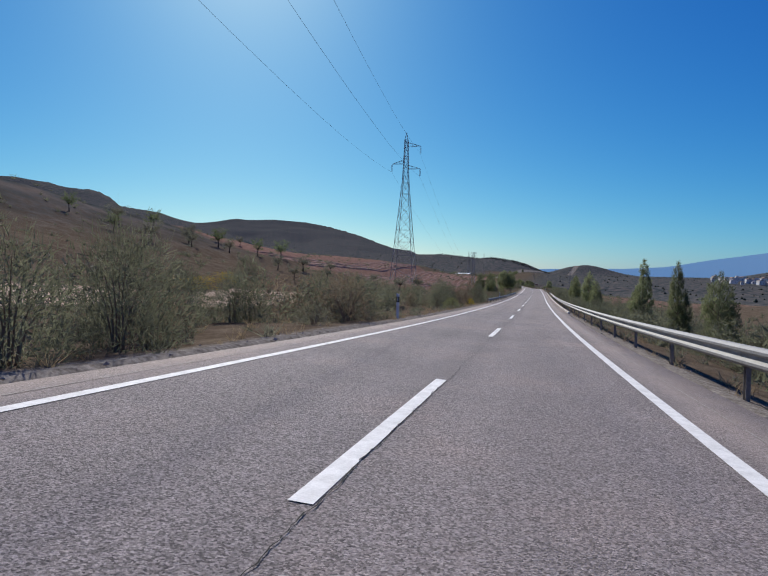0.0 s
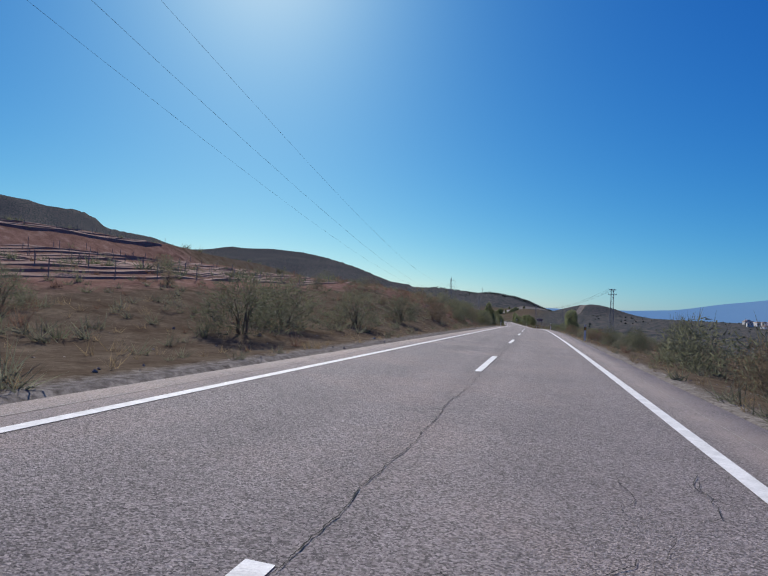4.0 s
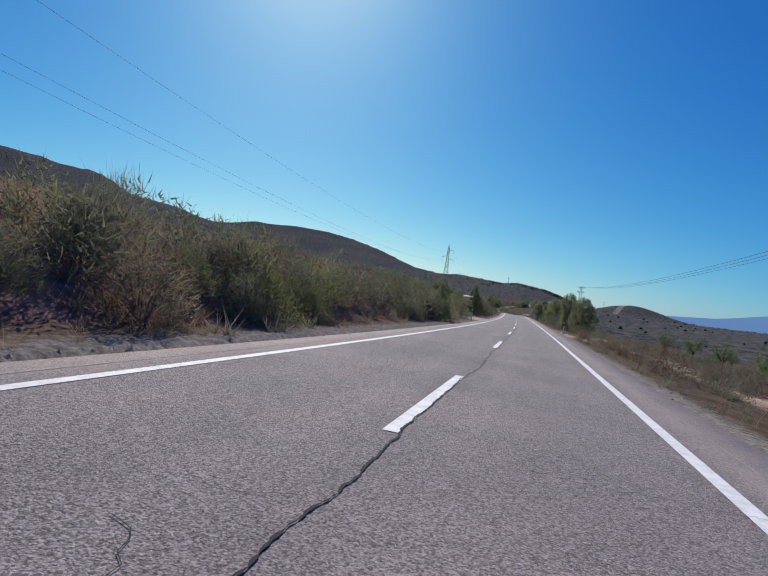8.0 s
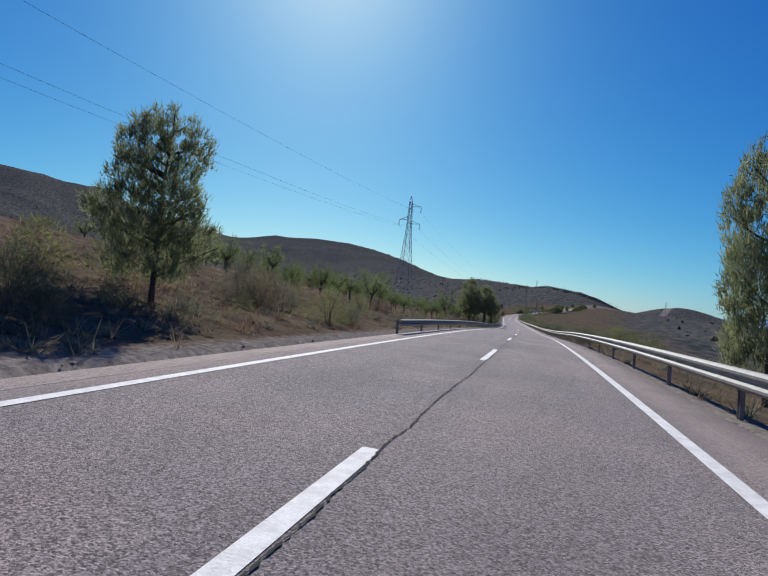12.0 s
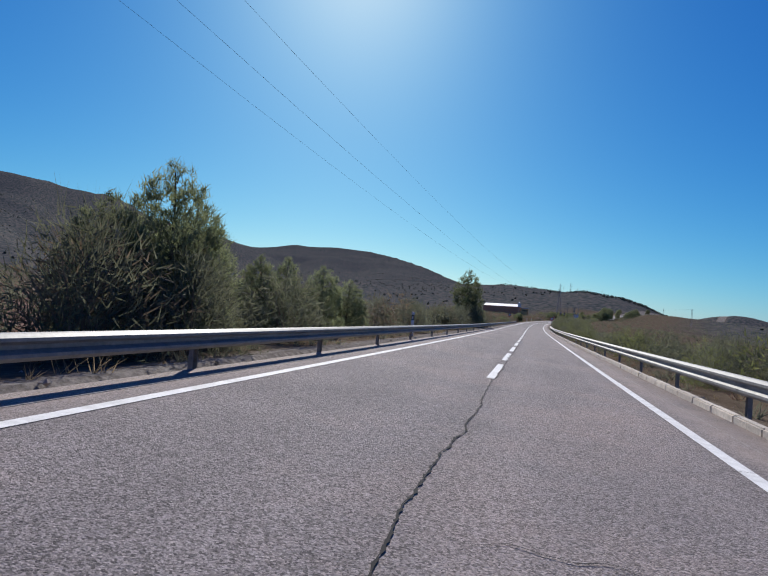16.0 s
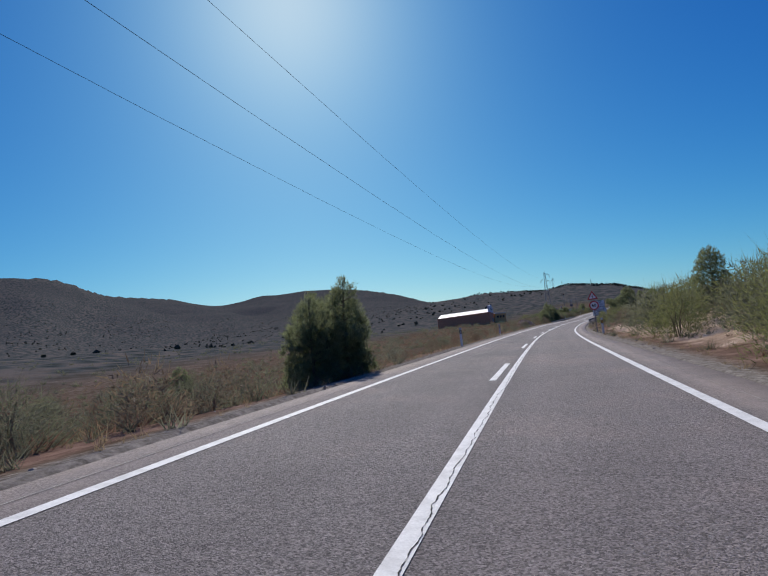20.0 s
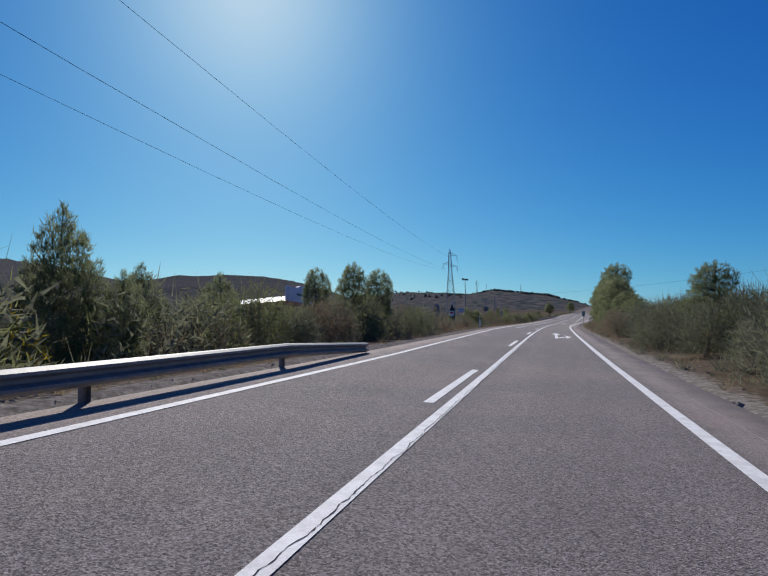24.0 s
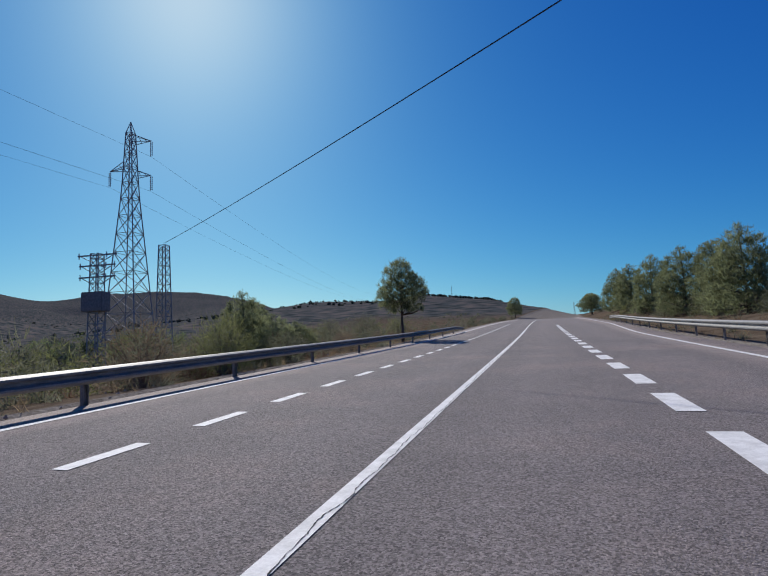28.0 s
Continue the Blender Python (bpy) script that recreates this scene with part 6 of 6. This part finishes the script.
for s, u, h, half, kind in [
        (7.5, -5.3, 2.4, 1.0, 0), (240.8, -5.1, 1.2, 1.1, 0), (242.6, -5.0, 1.0, 0.9, 5), (857.2, -6.6, 1.6, 0.9, 3), (856.2, -7.4, 1.7, 1.0, 7), (858.4, -8.4, 1.5, 1.0, 3), (867.5, -5.6, 0.8, 0.6, 3), (9.5, -6.6, 2.6, 1.1, 5), (5.2, -4.9, 2.0, 0.9, 1), (18.5, -5.2, 2.0, 1.1, 3), (21, -5.8, 2.3, 1.1, 0), (23.5, -6.2, 2.1, 1.0, 1), (15.5, -5.2, 0.9, 0.6, 4), (42.5, -5.0, 1.0, 0.75, 2), (45, -6.5, 2.3, 1.0, 0), (48, -6.8, 2.9, 1.2, 1), (51, -7.0, 2.6, 1.2, 0), (55, -6.9, 2.2, 1.1, 3), (54.5, -4.9, 0.7, 0.4, 6), (59, -6.5, 2.2, 1.0, 3), (66, -5.6, 3.0, 1.2, 1), (68.5, -6.5, 3.0, 1.2, 3), (71, -6.0, 2.4, 1.1, 0),
        (30, -18.7, 1.0, 1.0, 6), (27, -18.0, 0.9, 0.9, 6), (34, -19.5, 1.0, 1.1, 6), (38, -20, 2.6, 1.3, 0), (126, -6.5, 2.6, 0.8, 2), (117, -7, 2.2, 0.9, 0), (150, 6.5, 2.3, 1.2, 0), (146, 6.2, 2.0, 1.0, 3), (156, 6.8, 2.2, 1.0, 1),
        (166, -6.5, 1.9, 1.4, 0), (170, -7.2, 2.0, 1.5, 5), (176, -6.6, 1.9, 1.3, 0), (184, -6.5, 1.8, 1.2, 1), (252, 6.4, 2.0, 1.0, 2), (771, 6.2, 2.2, 1.0, 2), (774.5, 6.6, 2.6, 1.3, 2), (778, 7.0, 2.4, 1.1, 2), (729, -6.0, 1.7, 1.2, 2), (731, -5.8, 1.6, 1.0, 0), (733, -7, 1.5, 1.0, 2), (966.1, -7.6, 1.3, 0.8, 4), (960.2, -6.1, 1.0, 0.6, 3), (965.0, -6.9, 1.3, 0.8, 0), (971.3, -7.6, 1.3, 0.8, 2), (958.6, -9.5, 1.3, 0.9, 4), (961.5, -12, 1.4, 1.0, 4), (968.6, -12.5, 1.3, 0.9, 0), (995.6, -7.4, 1.5, 0.8, 4), (998.3, -7.5, 1.7, 0.9, 2), (1000.6, -7.0, 1.3, 0.8, 2), (1006.9, -7.5, 1.3, 0.8, 4), (1011.5, -7.2, 1.4, 0.9, 4), (1003.2, -7.3, 1.4, 0.8, 0), (766.2, -6.9, 1.3, 1.0, 0), (764.9, -7.9, 1.3, 0.9, 5), (769.3, -7.3, 1.3, 1.0, 5), (771, -7.1, 1.2, 0.8, 0), (768.3, -8.6, 1.3, 0.9, 0), (763.4, -7.0, 1.2, 0.9, 0), (90, -9.5, 1.2, 0.9, 4), (93.5, -8.4, 1.2, 0.9, 0), (98, -8.2, 1.3, 0.9, 3), (102, -8.6, 1.4, 0.9, 5), (105.5, -8.0, 1.3, 0.9, 3), (108.5, -8.3, 1.4, 0.9, 0), (903, -5.2, 0.8, 0.5, 6), (906, -5.4, 0.7, 0.5, 6), (914, 5.6, 1.4, 0.6, 6), (918, -6.8, 1.5, 0.8, 6)]:
    broom(s, u, h, half, kind)
# stretches of bushes: s from, to, u from, to, how many, height from, to, shapes
rb = random.Random(77)
FILL = {k: [] for k in range(8)}
for s0, s1, u0, u1, n, h0, h1, kinds in [
        (0, 60, -11, -5.4, 44, 1.3, 2.5, (0, 1, 3, 5)), (75, 118, -10, -5.2, 18, 0.7, 1.5, (4, 0, 3)), (0, 130, 5.4, 9.5, 110, 1.4, 2.3, (0, 1, 5)), (130, 205, -12, -5, 14, 0.5, 0.9, (7, 4, 3)), (128, 205, 5.5, 11, 22, 0.9, 2.0, (0, 3, 1, 4)),
        (206, 236, -8, -5, 16, 1.4, 2.2, (0, 1, 5, 3)), (236, 286, -11, -4.6, 44, 0.4, 1.0, (4, 7, 3, 0)), (276, 302, -6.9, -4.9, 26, 0.5, 1.0, (0, 3, 7, 4)), (302, 345, -6.9, -4.9, 64, 1.1, 2.1, (0, 5, 0, 5, 2, 3)), (346, 360, -8, -5, 10, 1.2, 2.2, (0, 3, 2)), (383, 412, -8, -4.5, 34, 1.0, 2.2, (0, 2, 5, 4)), (206, 478, -6.2, -4.6, 130, 0.4, 0.85, (4, 0, 2, 4)), (222, 300, -6.8, -5.1, 34, 0.8, 1.5, (2, 5, 4, 0)), (380, 480, -9, -4.6, 30, 0.8, 1.6, (0, 2, 3)), (412, 478, -9, -5, 34, 0.8, 2.0, (0, 4, 3, 2)),
        (205, 362, 4.7, 11, 210, 0.6, 1.5, (4, 0, 3, 7, 4, 0)), (652, 692, -8.4, -5.2, 40, 1.5, 2.3, (1, 3, 3, 1, 3)), (56, 127, -9, -4.3, 60, 0.5, 1.2, (4, 0, 3, 0)), (128, 176, 5.2, 9, 50, 1.4, 2.3, (0, 1, 3)), (690, 736, -9, -5, 46, 0.7, 1.5, (0, 3, 4)), (852, 876, -12, -9, 14, 0.8, 1.6, (3, 7, 7)), (208, 300, -15, -6.2, 110, 0.4, 0.95, (7, 4, 3, 7)), (384, 470, -14, -6, 60, 0.7, 1.5, (0, 4, 3, 2)), (742, 776, -10, -4.8, 44, 0.8, 1.4, (0, 4, 3)), (764, 800, 5.2, 7.6, 30, 1.5, 2.5, (2, 0, 5)), (914, 952, 5.2, 8, 60, 1.3, 2.4, (0, 2, 5)), (906, 948, -7.5, -5.2, 36, 1.2, 2.0, (0, 2, 5)), (376, 410, 5, 8.5, 22, 1.2, 2.1, (0, 2, 5)), (410, 480, 5, 8.5, 34, 0.8, 1.6, (0, 2, 4)), (480, 560, -9, -5, 16, 0.8, 1.6, (0, 2, 3)), (560, 612, -9, -5.2, 16, 0.9, 1.9, (0, 2, 3)), (500, 728, 5.0, 8.6, 170, 1.4, 2.3, (0, 1, 5, 2)),
        (606, 695, -9.5, -4.8, 90, 1.5, 2.6, (0, 1, 5, 0, 3)), (695, 726, -9.5, -4.8, 16, 0.8, 1.5, (0, 4, 3)), (130, 152, 5.6, 8.6, 14, 1.5, 2.3, (0, 5, 1)), (1030, 1078, -11, -7.2, 34, 1.4, 2.4, (0, 2, 5, 3)), (735, 770, -10, -5, 14, 0.7, 1.3, (0, 4)), (740, 950, -30, -9, 90, 0.8, 1.7, (0, 4, 7, 5)), (940, 1000, -44, -14, 60, 0.9, 1.8, (0, 4, 3)), (400, 600, -24, -9, 60, 0.7, 1.5, (0, 4, 3)), (70, 210, -16, -6, 50, 0.7, 1.6, (0, 3, 4, 7)), (712, 768, 5.2, 9, 34, 1.4, 2.6, (0, 2, 5)), (776, 862, -12, -4.8, 44, 0.6, 1.4, (7, 3, 0, 4)), (788, 850, 6, 10, 26, 0.8, 1.8, (0, 3, 2)), (850, 930, 5.4, 9, 52, 1.4, 2.5, (2, 0, 5, 3)), (868, 930, -8, -4.9, 24, 0.8, 1.8, (0, 2, 3)),
        (903, 948, -8.6, -5.3, 64, 1.2, 2.2, (0, 2, 5, 3)), (714, 737, -9.5, -5.3, 44, 1.4, 2.1, (0, 5, 2)), (728, 764, 5.7, 8, 36, 1.9, 2.9, (0, 2, 5)), (930, 970, 5, 8, 26, 1.0, 2.4, (0, 5, 3)), (936, 985, -12, -5.6, 22, 0.6, 1.2, (4, 3, 0)), (985, 1045, -12, -6.9, 100, 1.3, 2.4, (4, 0, 2, 0, 3)), (1010, 1090, 9.5, 15, 30, 0.8, 1.8, (3, 0, 0)), (1045, 1110, -16, -7.2, 22, 0.7, 1.6, (0, 2, 4)), (1115, 1190, -10, -5.6, 22, 0.8, 1.5, (0, 4)), (1120, 1200, 11, 16, 16, 1, 2, (0, 5)), (1064, 1150, 11.6, 14.5, 50, 1.4, 2.3, (0, 2, 5)), (1072, 1128, -36, -10.5, 70, 1.7, 3.0, (2, 5, 0, 2)), (1066, 1110, -10.5, -7.0, 26, 0.7, 1.4, (0, 3, 7)), (948, 972, -15, -5.6, 44, 0.5, 1.0, (7, 4, 3))]:
    for k in range(n // 5 if min(abs(u0), abs(u1)) > 8.9 else n // 2):
        h = rb.uniform(h0, h1)
        broom(rb.uniform(s0, s1), u0 + (u1 - u0) * (rb.random() if u0 > 0 else 1 - rb.random()), h, h * rb.uniform(0.42, 0.62), rb.choice(kinds))
    for k in range(int(1.25 * n)):
        h = rb.uniform(h0, h1) * 0.95
        q = rb.random() ** 0.7 * 1.7
        far = u0 + (u1 - u0) * q if u0 > 0 else u1 + (u0 - u1) * q
        FILL[rb.choice(kinds)].append((rb.uniform(s0, s1), far, h, h * rb.uniform(0.45, 0.65)))
for kind, name, mat, label in ((0, "broom_thicket", M_BROOM, "dense olive-green broom thicket beside the road"), (2, "green_thicket", M_BROOM_G, "fresh green bushes massed beside the road"), (3, "dry_thicket", M_BROOM_D, "half-dry brown bushes massed beside the road"), (4, "grey_thicket", M_SHRUB, "low grey-green shrubs massed on the verge"), (7, "russet_thicket", M_REDDRY, "russet dry shrubs massed on the banks")):
    spots = FILL[kind] + (FILL[1] + FILL[5] if kind == 0 else [])
    thicket(name, spots, mat, label)
# orchards and olive groves
ra = random.Random(41)
for s0, s1, u0, u1, ds, du, h, kinds in [(500, 604, -42, -9.4, 4.8, 3.9, 2.75, (0, 1)), (405, 470, -30, -11, 7, 5, 2.6, (0, 1)), (300, 372, 14, 46, 8, 6, 2.4, (0, 1)), (60, 112, -60, -44, 9, 7, 3.2, (2, 0)), (60, 100, -34, -12, 11, 8, 2.4, (2,)), (240, 300, -40, -22, 13, 8, 2.0, (0, 2)), (1068, 1120, -44, -24, 9, 6, 2.6, (0, 1))]:
    s = s0
    while s < s1:
        u = u0
        while u < u1:
            if ra.random() < 0.88:
                h1 = h * ra.uniform(0.75, 1.2)
                almond(s + ra.uniform(-1, 1), u + ra.uniform(-0.8, 0.8), h1, h1 * ra.uniform(0.36, 0.5), ra.choice(kinds))
            u += du
        s += ds
for s, u, h, half in [(515, -7.2, 3.6, 1.3), (563.5, -8.1, 3.8, 1.7), (561, -9.0, 3.4, 1.5), (567, -8.6, 3.0, 1.3), (437, -5.6, 2.3, 1.0), (447, -6.4, 2.4, 1.0), (427, -13, 2.4, 1.0), (963.5, -10.2, 2.0, 0.7)]:
    almond(s, u, h, half, 0)

# ---- low growth, stones and far scrub, each as one mass ----
rn = np.random.RandomState(101)


def strewn(n, s0, s1, a0, a1, power=1.6):
    """Places beside the paving on both sides, thicker near it."""
    s = rn.uniform(s0, s1, n)
    side = np.where(rn.uniform(size=n) < 0.55, -1, 1)
    wl_, wr_ = widen(s)
    edge = 3.75 + np.where(side < 0, wl_, wr_)
    u = side * (edge + a0 + (a1 - a0) * rn.uniform(size=n) ** power)
    open_track = (s > 361) & (s < 381) & (u < 0) & (u > -22)
    return s[~open_track], u[~open_track]


s, u = strewn(9000, -15, 1150, 0.2, 9)
tuft_cloud("verge_grass", s, u, rn.uniform(0.12, 0.38, len(s)), M_DRY, 1, 14, 0.6, 0.035, "dry straw-coloured grass tufts on the verge", "grass")
s, u = strewn(7500, -15, 1150, 0.3, 14, 1.3)
tuft_cloud("verge_scrub", s, u, rn.uniform(0.2, 0.6, len(s)), M_SHRUB, 2, 24, 0.9, 0.045, "low grey-green scrub on the verge")
s, u = strewn(4200, -15, 1150, 1.0, 26, 1.2)
tuft_cloud("green_scrub", s, u, rn.uniform(0.25, 0.7, len(s)), M_BROOM, 3, 24, 0.8, 0.045, "olive-green scrub on dry ground")
s, u = strewn(4000, 120, 1150, 1.0, 20, 1.2)
tuft_cloud("russet_growth", s, u, rn.uniform(0.2, 0.55, len(s)), M_REDDRY, 4, 24, 0.8, 0.04, "dry russet scrub on the banks")
s, u = strewn(9000, -40, 1250, 14, 130, 1.5)
tuft_cloud("distant_scrub", s, u, rn.uniform(0.4, 1.2, len(s)), M_BROOM, 5, 26, 1.0, 0.06, "dark olive scrub scattered over the slopes")
n = 15000
s = rn.uniform(-200, 2900, n)
u = -rn.uniform(135, 1700, n)
u[: n // 4] *= -0.7
dense = lattice_noise(s / 120, u / 120, 21) + rn.uniform(-0.9, 0.9, n) > -0.25
s, u = s[dense], u[dense]
clump_cloud("hill_scrub", s, u, rn.uniform(1.0, 3.0, len(s)), M_HILLBUSH, 6, "dark scrub dotted over the far hillsides")
n = 520
a = np.radians(np.concatenate([rn.uniform(-3.0, 16, n // 2), rn.normal(4, 5, n - n // 2).clip(-3, 16)]))
rr = np.interp(np.degrees(a), NEAR_A, NEAR_R) * rn.uniform(0.88, 1.0, n)
x, y = HILL_O[0] - np.sin(a) * rr, HILL_O[1] + np.cos(a) * rr
clump_cloud("ridge_trees", y - 2, x + 5, rn.uniform(1.3, 2.8, n), M_HILLBUSH, 7, "small dark trees along the crest of the near hill", "trees")

# low growth on the banks of the road cutting
for n, mat, name, lo, hi, seed, label in ((4200, M_DRY, "bank_grass", 0.15, 0.42, 12, "dry straw-coloured grass on the reddish bank"), (3600, M_SHRUB, "bank_scrub", 0.15, 0.4, 13, "low grey-green scrub on the reddish bank"), (2600, M_REDDRY, "bank_brush", 0.2, 0.5, 14, "russet dry brush on the reddish bank")):
    s, u = rn.uniform(202, 480, n), -4.9 - 16 * rn.uniform(size=n) ** 1.2
    keep = ((s < 360) | (s > 382)) & (lattice_noise(s / 6, u / 6, seed) + rn.uniform(-0.8, 0.8, n) > -0.2)
    s, u = s[keep], u[keep]
    tuft_cloud(name, s, u, rn.uniform(lo, hi, len(s)), mat, seed, 20, 0.85, 0.05, label)

# dry meadow left of the last stretch
n = 6500
s, u = rn.uniform(736, 1002, n), -6.2 - 50 * rn.uniform(size=n) ** 1.7
tuft_cloud("meadow_grass", s, u, rn.uniform(0.2, 0.5, n), M_DRY, 8, 14, 0.55, 0.04, "dry straw-coloured meadow grass", "grass")
s, u = rn.uniform(736, 1002, n), -6.0 - 45 * rn.uniform(size=n) ** 1.6
tuft_cloud("meadow_scrub", s, u, rn.uniform(0.25, 0.6, n), M_REDDRY, 9, 16, 0.8, 0.05, "russet dry scrub in the meadow")

# stones on the gravel shoulder and the banks
s, u = strewn(6000, -15, 1120, -0.15, 5, 1.8)
foot = ground_np(s, u)
size = rn.uniform(0.015, 0.06, len(s)) * np.where(rn.uniform(size=len(s)) < 0.04, 1.4, 0.8)
shape = np.array([(1, 0, 0), (-1, 0, 0), (0, 1, 0), (0, -1, 0), (0, 0, 0.8), (0, 0, -0.6)], float)
faces = [(0, 2, 4), (2, 1, 4), (1, 3, 4), (3, 0, 4), (2, 0, 5), (1, 2, 5), (3, 1, 5), (0, 3, 5)]
jit = shape[None] * rn.uniform(0.6, 1.3, (len(s), 6, 1)) + rn.normal(0, 0.15, (len(s), 6, 3))
pts = foot[:, None] + jit * size[:, None, None]
M_STONE = mottled("stones", [(0.3, (0.2, 0.165, 0.14)), (0.7, (0.42, 0.36, 0.31))], 3, 5, 0.95, 0)
tagged(new("stones", soup("stones", pts[:, np.array(faces)].reshape(-1, 3, 3), M_STONE)), "scattered pale stones on shoulder and banks", "stones", kind="stuff")
# clods and broken rock on the red cutting
n = 12000
s, u = rn.uniform(204, 446, n), -rn.uniform(5.2, 15, n)
keep = (s < 358) | (s > 384)
s, u = s[keep], u[keep]
foot = ground_np(s, u)
size = rn.uniform(0.02, 0.07, len(s)) * np.where(rn.uniform(size=len(s)) < 0.05, 1.5, 1)
jit = shape[None] * rn.uniform(0.6, 1.3, (len(s), 6, 1)) + rn.normal(0, 0.2, (len(s), 6, 3))
pts = foot[:, None] + jit * size[:, None, None]
M_CLOD = mottled("red_rock", [(0.3, (0.16, 0.07, 0.055)), (0.7, (0.36, 0.2, 0.155))], 1.5, 6, 0.97, 0)
tagged(new("red_rocks", soup("red_rocks", pts[:, np.array(faces)].reshape(-1, 3, 3), M_CLOD)), "broken reddish rock and clods on the road cutting", "rocks", kind="stuff")

# terraced vineyard: pale low ridges with stakes
M_RIDGE = mottled("pale_soil_ridge", [(0.3, (0.2, 0.1, 0.075)), (0.7, (0.37, 0.23, 0.175))], 0.8, 8, 0.97, 0.4, 8)
v, f = [], []
for k in range(20):
    u0 = -18 - 2.0 * k
    ss = np.arange(104, 214, 2.5)
    p = ground_np(ss, np.full(len(ss), u0))
    n0 = len(v)
    for q in p:
        v += [(q[0] - 0.5, q[1], q[2] - 0.6), (q[0] - 0.12, q[1], q[2] + 0.13 + rb.uniform(-0.07, 0.06)), (q[0] + 0.18, q[1], q[2] + 0.08 + rb.uniform(-0.05, 0.05)), (q[0] + 0.6, q[1], q[2] - 0.6)]
    f += [(n0 + 4 * i + j, n0 + 4 * i + j + 1, n0 + 4 * i + j + 5, n0 + 4 * i + j + 4) for i in range(len(ss) - 1) for j in range(3)]
tagged(new("vineyard_ridges", mesh_of("vineyard_ridges", v, f, M_RIDGE)), "pale ridges of a terraced vineyard on red soil", "vineyard", kind="stuff")
v, f = [], []
for k in range(0, 20, 2):
    for s in np.arange(105, 214, 3.4):
        p = gp(s + rb.uniform(-0.4, 0.4), -17.2 - 2.0 * k)
        a, b = bar(tuple(p), (p.x, p.y, p.z + rb.uniform(0.5, 0.9)), 0.022)
        f += [tuple(i + len(v) for i in q) for q in b]
        v += a
tagged(new("vineyard_stakes", mesh_of("vineyard_stakes", v, f, M_POST)), "rows of thin dark stakes in the vineyard", "stakes", kind="stuff")

# small things by the track mouth
t = thing("culvert_wall", at_road(374.2, -6.2, -0.1, 38), "short concrete culvert wall at the dirt track", "wall")
part("headwall", box_mesh("headwall", M_CONC, -1.1, 1.1, -0.12, 0.12, -0.4, 0.5, bevel=0.02), t)
t = thing("black_post", Matrix.Translation(gp(384, -9.5)), "slim black post on the red bank", "post")
part("shaft", box_mesh("shaft", M_BLACK, -0.05, 0.05, -0.05, 0.05, -0.3, 1.3, bevel=0.01), t)
a, b = gp(858.6, -5.1, 0.1), gp(858.9, -6.6, 0.28)
t = thing("drain_pipe", Matrix.Translation(a), "thin grey broken drain pipe lying on the gravel heap", "pipe")
v, f = tube([(0, 0, 0), tuple((b - a) * 0.5), tuple(b - a)], [0.06, 0.06, 0.06], 12)
part("barrel", mesh_of("barrel", v, f, M_POST, True), t)
v, f = tube([tuple((b - a) * 0.93), tuple((b - a) * 1.02)], [0.075, 0.075], 12)
part("collar", mesh_of("collar", v, f, M_POST, True), t)

# heap of gravel and broken stone beside the road
hx, hy = 4.2, 2.3
foot = ground_np(np.array([862.0]), np.array([-7.3]))[0]
aa, rr = np.meshgrid(np.linspace(0, 2 * math.pi, 41)[:-1], np.linspace(0, 1, 12), indexing="ij")
px, py = np.cos(aa) * rr * hy, np.sin(aa) * rr * hx
pz = 1.55 * np.cos(rr * math.pi / 2) ** 1.2 * (1 + 0.35 * lattice_noise(px * 0.9 + 9, py * 0.9 + 9, 31)) + 0.12 * lattice_noise(px * 3 + 9, py * 3 + 9, 32) - 0.25 * rr
v = np.stack([px, py, pz], -1).reshape(-1, 3)
f = [(i * 12 + k, i * 12 + k + 1, ((i + 1) % 40) * 12 + k + 1, ((i + 1) % 40) * 12 + k) for i in range(40) for k in range(11)]
M_HEAP = mottled("heap_gravel", [(0.3, (0.17, 0.12, 0.09)), (0.7, (0.33, 0.25, 0.2))], 5, 8, 0.97, 0.8, 18, (30, 0.4))
heap = tagged(new("gravel_heap", mesh_of("gravel_heap", v.tolist(), f, M_HEAP, True)), "heap of brown gravel and broken stone beside the road", "heap")
heap.matrix_basis = pose(*foot, 0, 0, heading(862.5))
rs_ = np.random.RandomState(71)
n = 2600
q = np.sqrt(rs_.uniform(0, 1.2, n)).clip(0, 1.08)
a = rs_.uniform(0, 2 * math.pi, n)
gx, gy = np.cos(a) * q * hy, np.sin(a) * q * hx
gz = 1.55 * np.cos(np.clip(q, 0, 1) * math.pi / 2) ** 1.2 * (1 + 0.35 * lattice_noise(gx * 0.9 + 9, gy * 0.9 + 9, 31)) + 0.12 * lattice_noise(gx * 3 + 9, gy * 3 + 9, 32) - 0.25 * q
centre = np.stack([gx, gy, gz], -1)
size = rs_.uniform(0.02, 0.075, n)
jit = shape[None] * rs_.uniform(0.6, 1.2, (n, 6, 1)) + rs_.normal(0, 0.2, (n, 6, 3))
pts = centre[:, None] + jit * size[:, None, None]
rubble = part("rubble", soup("rubble", pts[:, np.array(faces)].reshape(-1, 3, 3), M_HEAP), heap, None, "loose broken stones")
tagged(rubble, kind="stuff")
for s, u in ((960, -8.2), (966, -8.4), (972, -8.6), (978, -8.8), (984, -9.0), (990, -9.2), (954, -8.0)):
    t = thing("fence_post", Matrix.Translation(gp(s, u)), "thin dark fence post on the dry field edge", "post", "fence posts")
    part("shaft", box_mesh("shaft", M_POST, -0.03, 0.03, -0.03, 0.03, -0.3, 1.3), t)
